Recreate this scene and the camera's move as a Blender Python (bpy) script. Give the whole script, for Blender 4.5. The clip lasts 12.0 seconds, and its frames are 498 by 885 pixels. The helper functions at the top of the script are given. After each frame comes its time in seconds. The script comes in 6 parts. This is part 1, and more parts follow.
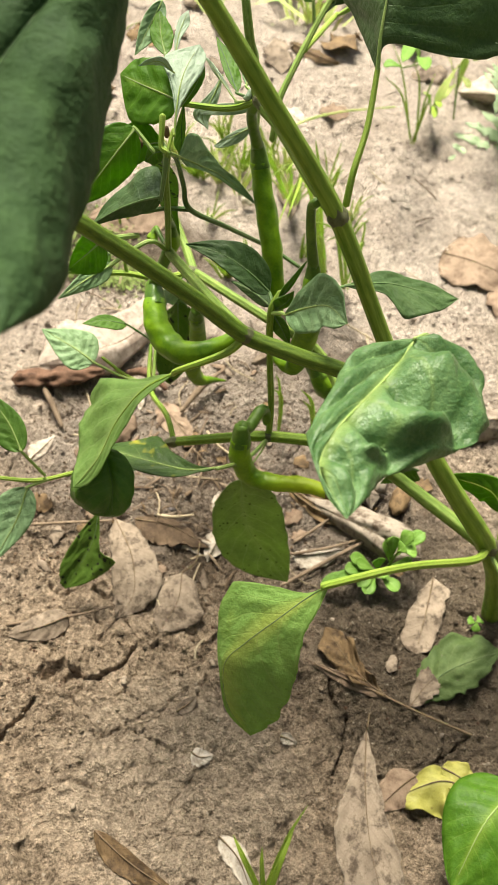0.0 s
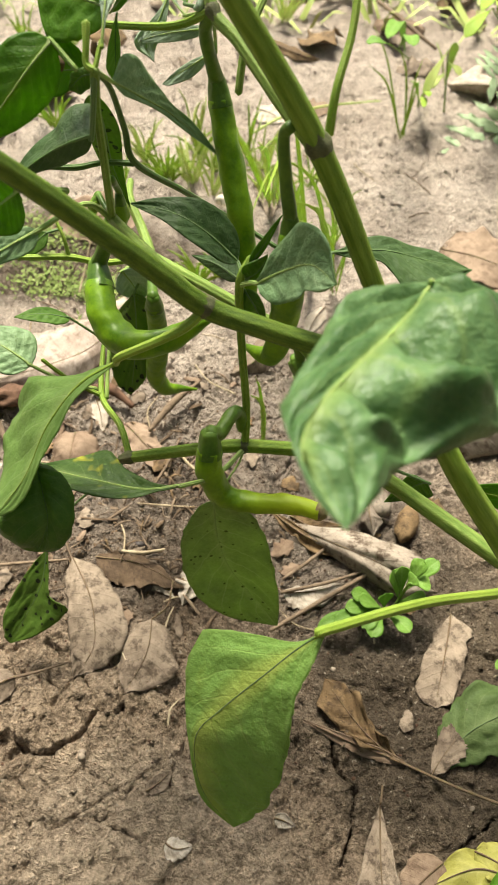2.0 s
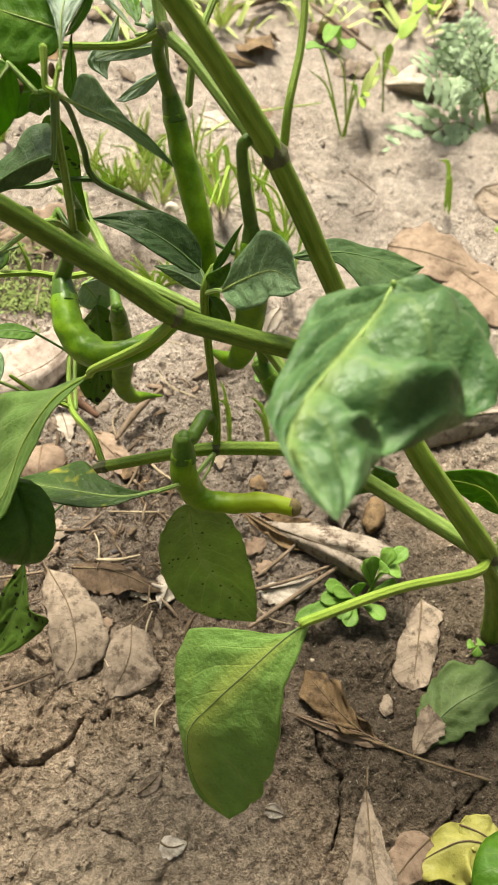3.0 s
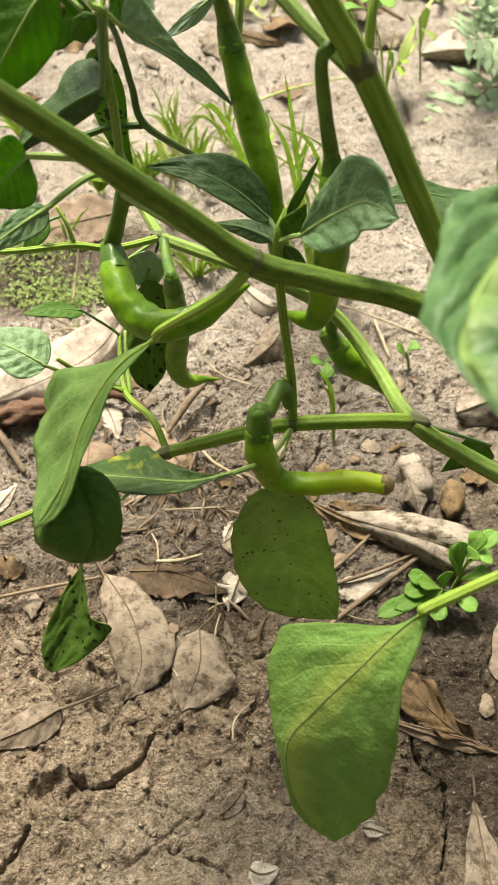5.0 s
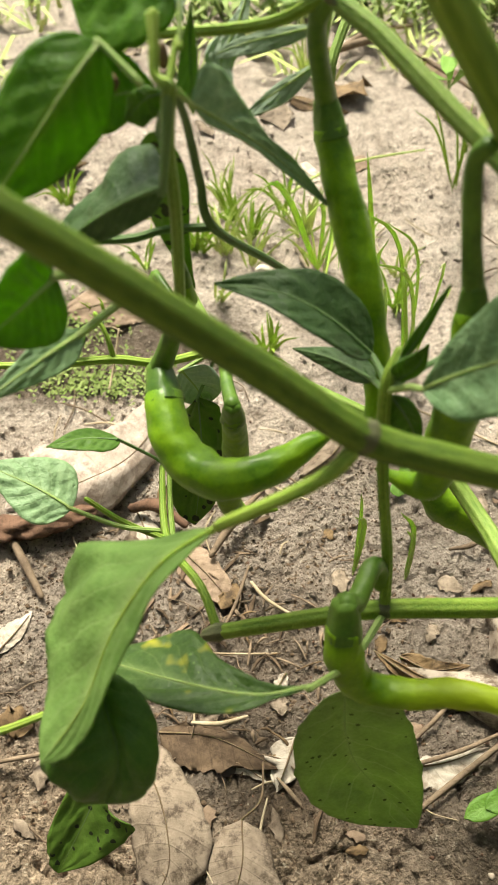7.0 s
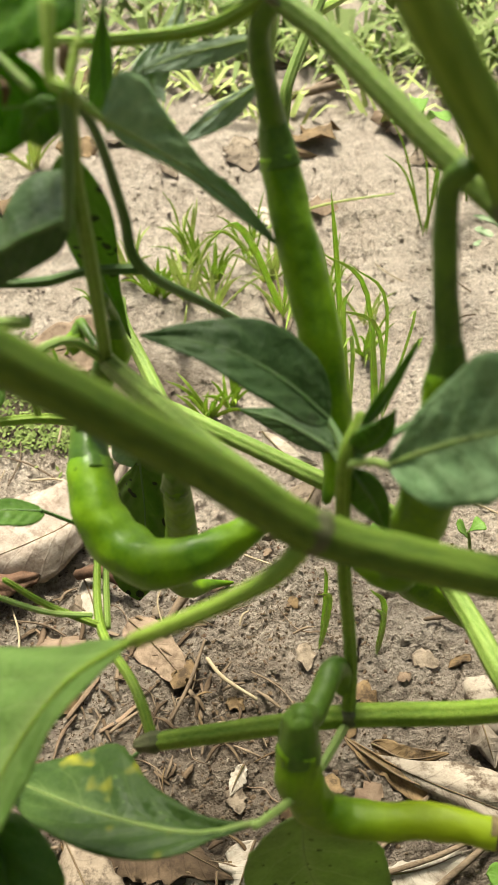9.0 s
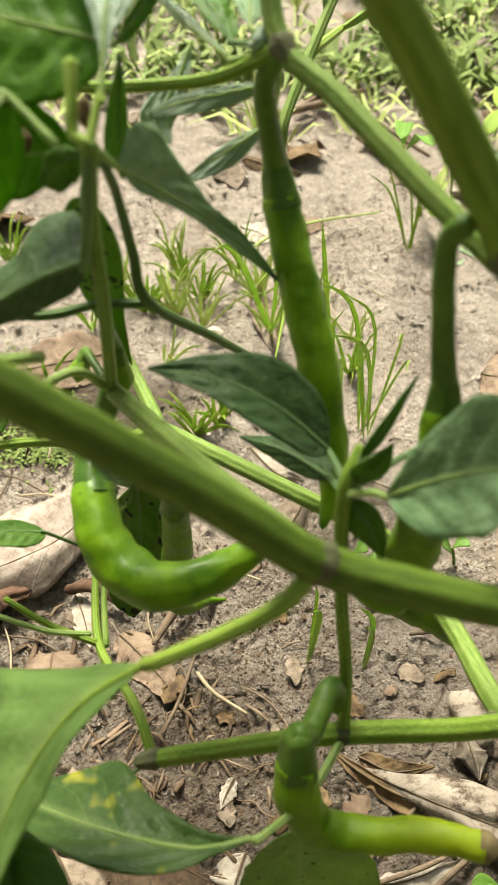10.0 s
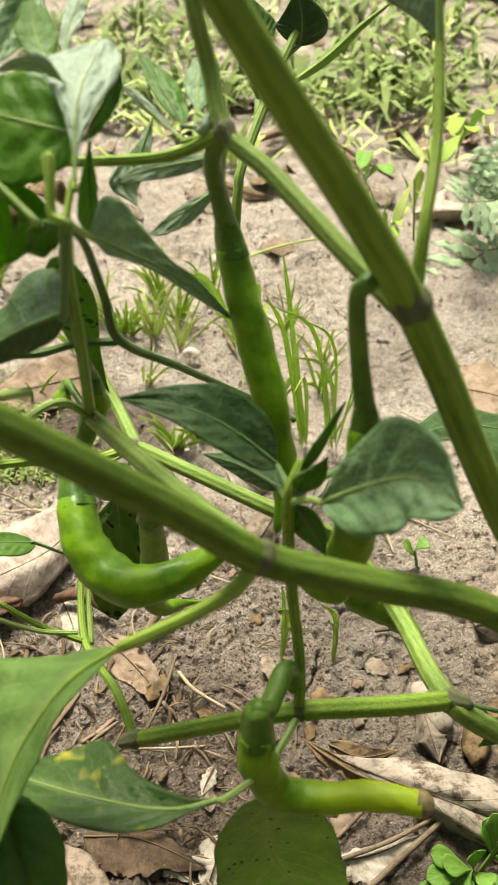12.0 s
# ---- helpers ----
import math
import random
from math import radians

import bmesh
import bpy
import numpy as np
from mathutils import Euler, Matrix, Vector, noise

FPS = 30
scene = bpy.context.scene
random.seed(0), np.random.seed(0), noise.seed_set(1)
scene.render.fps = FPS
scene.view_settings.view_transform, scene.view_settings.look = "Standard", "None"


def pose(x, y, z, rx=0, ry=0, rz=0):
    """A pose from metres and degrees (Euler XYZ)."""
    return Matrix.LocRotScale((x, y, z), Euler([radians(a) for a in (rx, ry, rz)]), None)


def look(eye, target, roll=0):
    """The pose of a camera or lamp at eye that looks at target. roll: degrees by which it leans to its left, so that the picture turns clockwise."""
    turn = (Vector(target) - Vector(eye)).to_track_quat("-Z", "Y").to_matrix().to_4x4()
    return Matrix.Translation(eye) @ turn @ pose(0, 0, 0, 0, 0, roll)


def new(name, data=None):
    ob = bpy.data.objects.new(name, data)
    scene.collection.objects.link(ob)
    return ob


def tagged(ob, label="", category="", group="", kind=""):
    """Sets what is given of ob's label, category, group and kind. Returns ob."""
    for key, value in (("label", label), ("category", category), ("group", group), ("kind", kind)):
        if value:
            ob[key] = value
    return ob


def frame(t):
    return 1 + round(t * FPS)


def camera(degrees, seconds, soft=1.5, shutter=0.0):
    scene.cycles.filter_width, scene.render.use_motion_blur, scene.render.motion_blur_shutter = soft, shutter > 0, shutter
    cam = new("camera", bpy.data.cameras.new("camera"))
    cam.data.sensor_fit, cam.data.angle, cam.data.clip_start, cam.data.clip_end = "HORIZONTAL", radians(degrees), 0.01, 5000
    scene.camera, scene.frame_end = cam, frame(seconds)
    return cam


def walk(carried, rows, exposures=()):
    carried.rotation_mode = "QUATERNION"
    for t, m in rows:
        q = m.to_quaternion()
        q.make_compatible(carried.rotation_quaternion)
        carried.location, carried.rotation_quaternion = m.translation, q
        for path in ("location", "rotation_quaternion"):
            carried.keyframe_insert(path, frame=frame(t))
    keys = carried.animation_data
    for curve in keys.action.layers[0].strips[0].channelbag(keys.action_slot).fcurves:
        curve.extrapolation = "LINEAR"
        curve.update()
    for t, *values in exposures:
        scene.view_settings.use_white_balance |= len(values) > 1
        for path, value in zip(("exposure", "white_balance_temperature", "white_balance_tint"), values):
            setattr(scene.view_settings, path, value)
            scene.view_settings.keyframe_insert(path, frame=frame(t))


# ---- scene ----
cam = camera(33.9, 12.0, soft=0.8)
PATH = [
    (0, (0.098, 0.056, 0.555), (0.131, 1.197, -1.087), 4.9),
    (0.5, (0.098, 0.072, 0.524), (0.111, 1.259, -1.086), 3.6),
    (1, (0.106, 0.082, 0.494), (0.115, 1.309, -1.085), 2.7),
    (1.5, (0.109, 0.094, 0.475), (0.134, 1.32, -1.105), 2.8),
    (2, (0.111, 0.098, 0.472), (0.152, 1.318, -1.113), 3.2),
    (2.5, (0.104, 0.097, 0.48), (0.173, 1.318, -1.103), 4.0),
    (2.7, (0.102, 0.095, 0.483), (0.225, 1.317, -1.094), 5.0),
    (4.3, (0.115, 0.083, 0.455), (0.279, 1.293, -1.13), 0.6),
    (4.5, (0.102, 0.093, 0.456), (0.247, 1.306, -1.127), 0.1),
    (5, (0.083, 0.108, 0.437), (0.164, 1.351, -1.128), -1.9),
    (5.5, (0.076, 0.138, 0.413), (0.103, 1.386, -1.149), -3.1),
    (6, (0.082, 0.15, 0.397), (0.075, 1.407, -1.158), -4.0),
    (6.5, (0.083, 0.162, 0.402), (0.087, 1.458, -1.121), -3.0),
    (7, (0.072, 0.193, 0.404), (0.089, 1.535, -1.079), -1.8),
    (7.5, (0.084, 0.208, 0.398), (0.122, 1.577, -1.06), -0.4),
    (7.7, (0.084, 0.214, 0.397), (0.119, 1.596, -1.048), -0.2),
    (9.3, (0.082, 0.226, 0.38), (0.182, 1.64, -1.03), 0.6),
    (9.5, (0.081, 0.226, 0.385), (0.192, 1.641, -1.023), 1.2),
    (10, (0.077, 0.224, 0.391), (0.208, 1.649, -1.006), 1.7),
    (10.5, (0.079, 0.214, 0.396), (0.225, 1.644, -0.995), 1.4),
    (11, (0.082, 0.209, 0.407), (0.234, 1.649, -0.972), 1.3),
    (11.5, (0.077, 0.204, 0.416), (0.233, 1.651, -0.955), 1.1),
    (12, (0.083, 0.199, 0.417), (0.247, 1.641, -0.959), 1.2),
]
walk(cam, [(t, look(eye, target, roll)) for t, eye, target, roll in PATH], [(0.0, 1.13, 7100, 5), (2.5, 0.99, 7100, 5), (4.5, 1.03, 7100, 4), (6.0, 1.12, 7100, 2), (7.5, 1.04, 7100, 2), (9.5, 0.94, 7100, 1), (12.0, 0.94, 7100, 2)])
cam.data.dof.use_dof = True
cam.data.dof.focus_distance, cam.data.dof.aperture_fstop = 0.38, 26.0

# ---- world and light ----
world = bpy.data.worlds.new("hazy_sky")
scene.world = world
world.use_nodes = True
wn = world.node_tree
sky = wn.nodes.new("ShaderNodeTexSky")
sky.sky_type = "NISHITA"
sky.sun_disc = False
sky.sun_elevation = radians(58)
sky.sun_rotation = radians(-15)
sky.air_density, sky.dust_density = 1.0, 3.0
wn.nodes["Background"].inputs["Strength"].default_value = 0.088
haze = wn.nodes.new("ShaderNodeHueSaturation")
haze.inputs["Saturation"].default_value = 0.3
wn.links.new(sky.outputs["Color"], haze.inputs["Color"])
wn.links.new(haze.outputs["Color"], wn.nodes["Background"].inputs["Color"])
sun = new("sun", bpy.data.lights.new("sun", "SUN"))
sun.data.energy, sun.data.angle, sun.data.color = 5.0, radians(22), (1.0, 0.95, 0.87)
sun.matrix_world = look((-0.9, 3.4, 5.6), (0, 0, 0))


# ---- materials ----
def material(name, rough=0.6, spec=0.4):
    m = bpy.data.materials.new(name)
    m.use_nodes = True
    b = m.node_tree.nodes["Principled BSDF"]
    b.inputs["Roughness"].default_value = rough
    b.inputs["Specular IOR Level"].default_value = spec
    return m, m.node_tree, b


def node(nt, kind, inputs=None, **props):
    n = nt.nodes.new("ShaderNode" + kind)
    for k, v in props.items():
        setattr(n, k, v)
    for k, v in (inputs or {}).items():
        if isinstance(v, bpy.types.NodeSocket):
            nt.links.new(v, n.inputs[k])
        else:
            n.inputs[k].default_value = v
    return n


def math_node(nt, op, a, b=0.5, c=0.5):
    return node(nt, "Math", {0: a, 1: b, 2: c}, operation=op).outputs[0]


def mixed(nt, fac, a, b):
    n = node(nt, "Mix", data_type="RGBA")
    for i, v in ((0, fac), (6, a), (7, b)):
        if isinstance(v, bpy.types.NodeSocket):
            nt.links.new(v, n.inputs[i])
        else:
            n.inputs[i].default_value = v if i == 0 else (*v, 1)
    return n.outputs[2]


def span(nt, value, lo, hi, to0=0.0, to1=1.0):
    return node(nt, "MapRange", {"Value": value, "From Min": lo, "From Max": hi, "To Min": to0, "To Max": to1}).outputs[0]


def noise_at(nt, vector, scale, detail=4.0, rough=0.55):
    return node(nt, "TexNoise", {"Vector": vector, "Scale": scale, "Detail": detail, "Roughness": rough}).outputs["Fac"]


def bumped(nt, bsdf, height, strength, distance):
    n = node(nt, "Bump", {"Height": height, "Strength": strength, "Distance": distance})
    nt.links.new(n.outputs[0], bsdf.inputs["Normal"])
    return n


def leaf_material(name, dark, light, vein, through_colour, rough=0.42, veins=8.0, rib_wide=0.16, rib_glow=0.4, spots=0.0, yellow=0.0, see=0.3, spot_colour=(0.02, 0.025, 0.01), deep=0.0022, quilt=0.4, fold_shade=0.0):
    """A leaf's skin: mottled green, paler side veins that run forwards from the midrib, light shining through."""
    m, nt, b = material(name, rough, 0.25)
    pos = node(nt, "NewGeometry").outputs["Position"]
    uv = node(nt, "SeparateXYZ", {0: node(nt, "TexCoord").outputs["UV"]})
    across = math_node(nt, "ABSOLUTE", math_node(nt, "MULTIPLY_ADD", uv.outputs[0], 2.0, -1.0))
    wob = math_node(nt, "MULTIPLY_ADD", noise_at(nt, pos, 60, 2), 0.5, -0.25)
    run = math_node(nt, "ADD", math_node(nt, "MULTIPLY_ADD", uv.outputs[1], veins, wob), math_node(nt, "MULTIPLY", across, -2.2))
    saw = math_node(nt, "ABSOLUTE", math_node(nt, "SUBTRACT", math_node(nt, "FRACT", run), 0.5))
    line = span(nt, saw, 0.0, 0.06, 1.0, 0.0)
    line = math_node(nt, "MULTIPLY", line, span(nt, across, 0.5, 1.0, 1.0, 0.15))
    net = node(nt, "TexVoronoi", {"Vector": pos, "Scale": 330.0}, feature="DISTANCE_TO_EDGE").outputs["Distance"]
    net = span(nt, net, 0.0, 0.12, 1.0, 0.0)
    big = noise_at(nt, pos, 45, 3)
    fine = noise_at(nt, pos, 700, 3)
    rnd = node(nt, "ObjectInfo").outputs["Random"]
    patchy = noise_at(nt, pos, 170, 4, 0.65)
    mott = math_node(nt, "MULTIPLY_ADD", patchy, 0.6, math_node(nt, "MULTIPLY_ADD", fine, 0.35, math_node(nt, "MULTIPLY_ADD", rnd, 0.2, math_node(nt, "MULTIPLY", big, 0.7))))
    col = mixed(nt, span(nt, mott, 0.62, 1.22), dark, light)
    # shade of the bulging blade as colour: darker between the side veins
    furrow_shade = math_node(nt, "MULTIPLY", span(nt, saw, 0.12, 0.5), span(nt, big, 0.35, 0.6))
    col = mixed(nt, math_node(nt, "MULTIPLY", furrow_shade, quilt), col, dark)
    # broad dark patches stand in for shade in deep folds
    if fold_shade:
        col = mixed(nt, math_node(nt, "MULTIPLY", span(nt, noise_at(nt, pos, 36, 1), 0.44, 0.54), fold_shade), col, dark)
    col = mixed(nt, math_node(nt, "MULTIPLY", net, 0.08), col, vein)
    col = mixed(nt, math_node(nt, "MULTIPLY", line, 0.18), col, vein)
    col = mixed(nt, math_node(nt, "MULTIPLY", span(nt, across, 0.0, rib_wide, 1.0, 0.0), rib_glow), col, vein)
    if yellow:
        patch = span(nt, noise_at(nt, pos, 75, 2), 0.60, 0.72)
        col = mixed(nt, math_node(nt, "MULTIPLY", patch, yellow), col, (0.42, 0.40, 0.04))
    if spots:
        dot = node(nt, "TexVoronoi", {"Vector": pos, "Scale": 210.0, "Randomness": 1.0})
        size = span(nt, noise_at(nt, pos, 150, 1), 0.38, 0.65, 0.0, 0.2 if spots < 0.92 else 0.42)
        speck = math_node(nt, "MULTIPLY", math_node(nt, "LESS_THAN", dot.outputs["Distance"], size), spots)
        col = mixed(nt, speck, col, spot_colour)
    nt.links.new(col, b.inputs["Base Color"])
    nt.links.new(span(nt, big, 0.3, 0.7, rough - 0.04, rough + 0.16), b.inputs["Roughness"])
    high = math_node(nt, "ADD", math_node(nt, "MULTIPLY", line, -0.04), math_node(nt, "MULTIPLY_ADD", fine, 0.06, math_node(nt, "MULTIPLY_ADD", patchy, 0.5, math_node(nt, "MULTIPLY", big, 0.7))))
    bump = bumped(nt, b, high, 0.7, deep)
    tr = node(nt, "BsdfTranslucent", {"Normal": bump.outputs[0]})
    glow = mixed(nt, span(nt, mott, 0.62, 1.22), tuple(0.65 * v for v in through_colour), tuple(min(1.0, 1.2 * v) for v in through_colour))
    glow = mixed(nt, math_node(nt, "MULTIPLY", furrow_shade, quilt * 0.5), glow, tuple(0.5 * v for v in through_colour))
    glow = mixed(nt, math_node(nt, "MULTIPLY", line, 0.3), glow, vein)
    if spots:
        glow = mixed(nt, speck, glow, spot_colour)
    nt.links.new(glow, tr.inputs["Color"])
    mix = node(nt, "MixShader", {0: see, 1: b.outputs[0], 2: tr.outputs[0]})
    nt.links.new(mix.outputs[0], nt.nodes["Material Output"].inputs["Surface"])
    return m


LEAF_TOP = leaf_material("leaf_upper_skin", (0.052, 0.122, 0.018), (0.11, 0.205, 0.034), (0.22, 0.33, 0.08), (0.17, 0.38, 0.02))
LEAF_UNDER = leaf_material("leaf_under_skin", (0.11, 0.18, 0.05), (0.15, 0.25, 0.075), (0.24, 0.34, 0.12), (0.18, 0.38, 0.02), rough=0.6)
LEAF_GREY = leaf_material("leaf_dull_skin", (0.028, 0.068, 0.018), (0.075, 0.13, 0.042), (0.12, 0.19, 0.07), (0.07, 0.17, 0.015), rough=0.42, see=0.18, deep=0.004)
# whitish base: the sky's sheen on glossy leaves is put into the colour
LEAF_PALE_SHEEN = leaf_material("leaf_pale_sheen_skin", (0.25, 0.35, 0.24), (0.46, 0.55, 0.43), (0.62, 0.70, 0.52), (0.30, 0.46, 0.14), rough=0.38, deep=0.0035)
# brighter green: part of the light from behind is put into the colour
LEAF_LIT = leaf_material("leaf_lit_fresh_skin", (0.05, 0.145, 0.011), (0.125, 0.26, 0.025), (0.38, 0.52, 0.08), (0.22, 0.48, 0.014), see=0.5)
LEAF_FRONT = leaf_material("leaf_front_skin", (0.17, 0.35, 0.065), (0.36, 0.54, 0.17), (0.58, 0.62, 0.15), (0.42, 0.66, 0.06), see=0.5, yellow=0.2, rib_wide=0.34, rib_glow=0.75, rough=0.38, spots=0.2, spot_colour=(0.07, 0.10, 0.02), deep=0.004)
LEAF_NEAR = leaf_material("leaf_near_skin", (0.030, 0.085, 0.022), (0.15, 0.26, 0.11), (0.36, 0.46, 0.13), (0.20, 0.40, 0.03), see=0.22, rough=0.34, veins=4.5, rib_wide=0.13, rib_glow=0.4, deep=0.004, quilt=0.85, fold_shade=0.5)
LEAF_SPOT = leaf_material("leaf_spotted_skin", (0.18, 0.26, 0.09), (0.32, 0.40, 0.17), (0.55, 0.60, 0.32), (0.34, 0.48, 0.13), rough=0.6, spots=0.8, see=0.5, spot_colour=(0.05, 0.06, 0.02))
# the bluish lift in this green stands for sky sheen
LEAF_SEA = leaf_material("leaf_bluish_sheen_skin", (0.15, 0.27, 0.12), (0.33, 0.47, 0.25), (0.40, 0.52, 0.26), (0.18, 0.34, 0.05), rough=0.40, deep=0.004)
# darkened copy of the leaf green: the hanging leaf's shade is in its colour
LEAF_SHADED = leaf_material("leaf_shaded_skin", (0.014, 0.036, 0.011), (0.045, 0.088, 0.03), (0.035, 0.07, 0.02), (0.04, 0.11, 0.01), rough=0.7, see=0.12, deep=0.006)
LEAF_SHADED.node_tree.nodes["Principled BSDF"].inputs["Specular IOR Level"].default_value = 0.14
LEAF_FLECK = leaf_material("leaf_flecked_skin", (0.05, 0.11, 0.012), (0.11, 0.19, 0.028), (0.16, 0.24, 0.05), (0.15, 0.30, 0.015), rough=0.55, spots=0.95, see=0.3)
LEAF_OLIVE = leaf_material("leaf_olive_skin", (0.13, 0.25, 0.055), (0.26, 0.40, 0.12), (0.48, 0.58, 0.24), (0.34, 0.54, 0.08), rough=0.42, see=0.45)
LEAF_SICK = leaf_material("leaf_yellow_flecked_skin", (0.034, 0.078, 0.014), (0.078, 0.135, 0.03), (0.26, 0.36, 0.12), (0.12, 0.25, 0.02), yellow=0.9, see=0.22)
LEAF_WILT = leaf_material("leaf_wilted_skin", (0.34, 0.33, 0.07), (0.48, 0.45, 0.13), (0.5, 0.46, 0.2), (0.45, 0.4, 0.08), spots=0.5, spot_colour=(0.16, 0.10, 0.04))
LEAF_HALF = leaf_material("leaf_half_dead_skin", (0.045, 0.085, 0.020), (0.12, 0.17, 0.06), (0.24, 0.30, 0.13), (0.12, 0.22, 0.03), spots=0.3, rough=0.65)


def dry_material(name, dark, light, stain, spots=0.5, rough=0.8, veins=10.0):
    """A dead leaf: papery, ribbed, blotched with brown."""
    m, nt, b = material(name, rough, 0.25)
    pos = node(nt, "NewGeometry").outputs["Position"]
    uv = node(nt, "SeparateXYZ", {0: node(nt, "TexCoord").outputs["UV"]})
    across = math_node(nt, "ABSOLUTE", math_node(nt, "MULTIPLY_ADD", uv.outputs[0], 2.0, -1.0))
    run = math_node(nt, "ADD", math_node(nt, "MULTIPLY", uv.outputs[1], veins), math_node(nt, "MULTIPLY", across, -1.4))
    saw = math_node(nt, "ABSOLUTE", math_node(nt, "SUBTRACT", math_node(nt, "FRACT", run), 0.5))
    line = span(nt, saw, 0.0, 0.08, 1.0, 0.0)
    rnd = node(nt, "ObjectInfo").outputs["Random"]
    big = noise_at(nt, pos, 70, 5, 0.65)
    fine = noise_at(nt, pos, 900, 3)
    col = mixed(nt, span(nt, math_node(nt, "MULTIPLY_ADD", rnd, 0.3, big), 0.35, 0.85), dark, light)
    col = mixed(nt, math_node(nt, "MULTIPLY", line, 0.14), col, stain)
    blot = span(nt, noise_at(nt, pos, 110, 6, 0.75), 0.48, 0.62)
    col = mixed(nt, math_node(nt, "MULTIPLY", blot, spots), col, stain)
    col = mixed(nt, span(nt, fine, 0.35, 0.75, 0.0, 0.3), col, dark)
    nt.links.new(col, b.inputs["Base Color"])
    high = math_node(nt, "ADD", math_node(nt, "MULTIPLY", line, 0.25), math_node(nt, "MULTIPLY_ADD", fine, 0.35, big))
    bumped(nt, b, high, 0.6, 0.001)
    return m


DRY_TAN = dry_material("dry_leaf_tan", (0.115, 0.083, 0.06), (0.31, 0.245, 0.185), (0.05, 0.034, 0.022), 0.9)
DRY_PALE = dry_material("dry_leaf_pale", (0.30, 0.25, 0.20), (0.54, 0.48, 0.41), (0.14, 0.095, 0.062), 0.6)
DRY_BROWN = dry_material("dry_leaf_brown", (0.075, 0.045, 0.022), (0.25, 0.165, 0.085), (0.03, 0.018, 0.010), 0.85)
DRY_RED = dry_material("dry_leaf_reddish", (0.14, 0.092, 0.062), (0.29, 0.21, 0.15), (0.075, 0.043, 0.026), 0.6)
DRY_MOTTLED = dry_material("dry_leaf_mottled", (0.14, 0.105, 0.08), (0.38, 0.325, 0.265), (0.06, 0.038, 0.024), 0.95)
BARK = dry_material("old_bark", (0.055, 0.03, 0.02), (0.17, 0.095, 0.062), (0.03, 0.017, 0.011), 0.7, 0.95, 30.0)
DRY_PATCHY = dry_material("dry_leaf_patchy", (0.20, 0.14, 0.105), (0.48, 0.41, 0.355), (0.12, 0.075, 0.05), 0.6)
HUMUS = dry_material("rotted_humus", (0.045, 0.029, 0.018), (0.165, 0.112, 0.072), (0.022, 0.014, 0.009), 0.6, 0.95)
STRAW = dry_material("straw_skin", (0.30, 0.23, 0.145), (0.52, 0.43, 0.30), (0.15, 0.10, 0.06), 0.4)
TWIG = dry_material("twig_skin", (0.11, 0.075, 0.05), (0.26, 0.19, 0.13), (0.05, 0.032, 0.02), 0.5)
CHIP = dry_material("wood_chip", (0.105, 0.068, 0.044), (0.27, 0.185, 0.125), (0.05, 0.03, 0.02), 0.6)


def stem_material(name, dark, light, rough=0.5):
    """A herb's stem: ribbed lengthwise, streaked, with a fine down."""
    m, nt, b = material(name, rough + 0.05, 0.22)
    pos = node(nt, "NewGeometry").outputs["Position"]
    uv = node(nt, "SeparateXYZ", {0: node(nt, "TexCoord").outputs["UV"]})
    rib = math_node(nt, "SINE", math_node(nt, "MULTIPLY", uv.outputs[0], 44.0))
    streak = noise_at(nt, node(nt, "CombineXYZ", {0: math_node(nt, "MULTIPLY", uv.outputs[0], 26.0), 1: math_node(nt, "MULTIPLY", uv.outputs[1], 50.0)}).outputs[0], 1.0, 3)
    big = noise_at(nt, pos, 55, 3)
    col = mixed(nt, span(nt, math_node(nt, "MULTIPLY_ADD", rib, 0.075, math_node(nt, "MULTIPLY_ADD", big, 0.35, math_node(nt, "MULTIPLY", streak, 0.65))), 0.28, 0.76), dark, light)
    nt.links.new(col, b.inputs["Base Color"])
    bumped(nt, b, math_node(nt, "MULTIPLY_ADD", rib, 0.3, noise_at(nt, pos, 1500, 2)), 0.5, 0.0009)
    b.inputs["Subsurface Weight"].default_value = 0.15
    b.inputs["Subsurface Radius"].default_value = (0.002, 0.004, 0.001)
    b.inputs["Subsurface Scale"].default_value = 1.0
    return m


STEM = stem_material("stem_green", (0.095, 0.175, 0.014), (0.265, 0.365, 0.058))
# darker copy of the stem green, with the branch's shade in its colour
STEM_SHADED = stem_material("stem_shaded_green", (0.045, 0.095, 0.008), (0.165, 0.245, 0.033))
STEM_PALE = stem_material("stem_pale", (0.095, 0.17, 0.022), (0.255, 0.345, 0.085))
STEM_THIN = stem_material("stem_thin_dark", (0.055, 0.105, 0.03), (0.10, 0.17, 0.05))
STEM_LIME = stem_material("stem_lime", (0.17, 0.27, 0.03), (0.30, 0.40, 0.07))
NODE_PURPLE = stem_material("stem_node_purple", (0.065, 0.068, 0.034), (0.16, 0.17, 0.08), 0.65)
VEIN = stem_material("midrib_skin", (0.22, 0.32, 0.09), (0.32, 0.42, 0.14))
VEIN_DARK = stem_material("midrib_dull", (0.09, 0.16, 0.06), (0.15, 0.23, 0.09))
VEIN_DRY = stem_material("midrib_dry", (0.11, 0.075, 0.045), (0.23, 0.165, 0.105), 0.8)


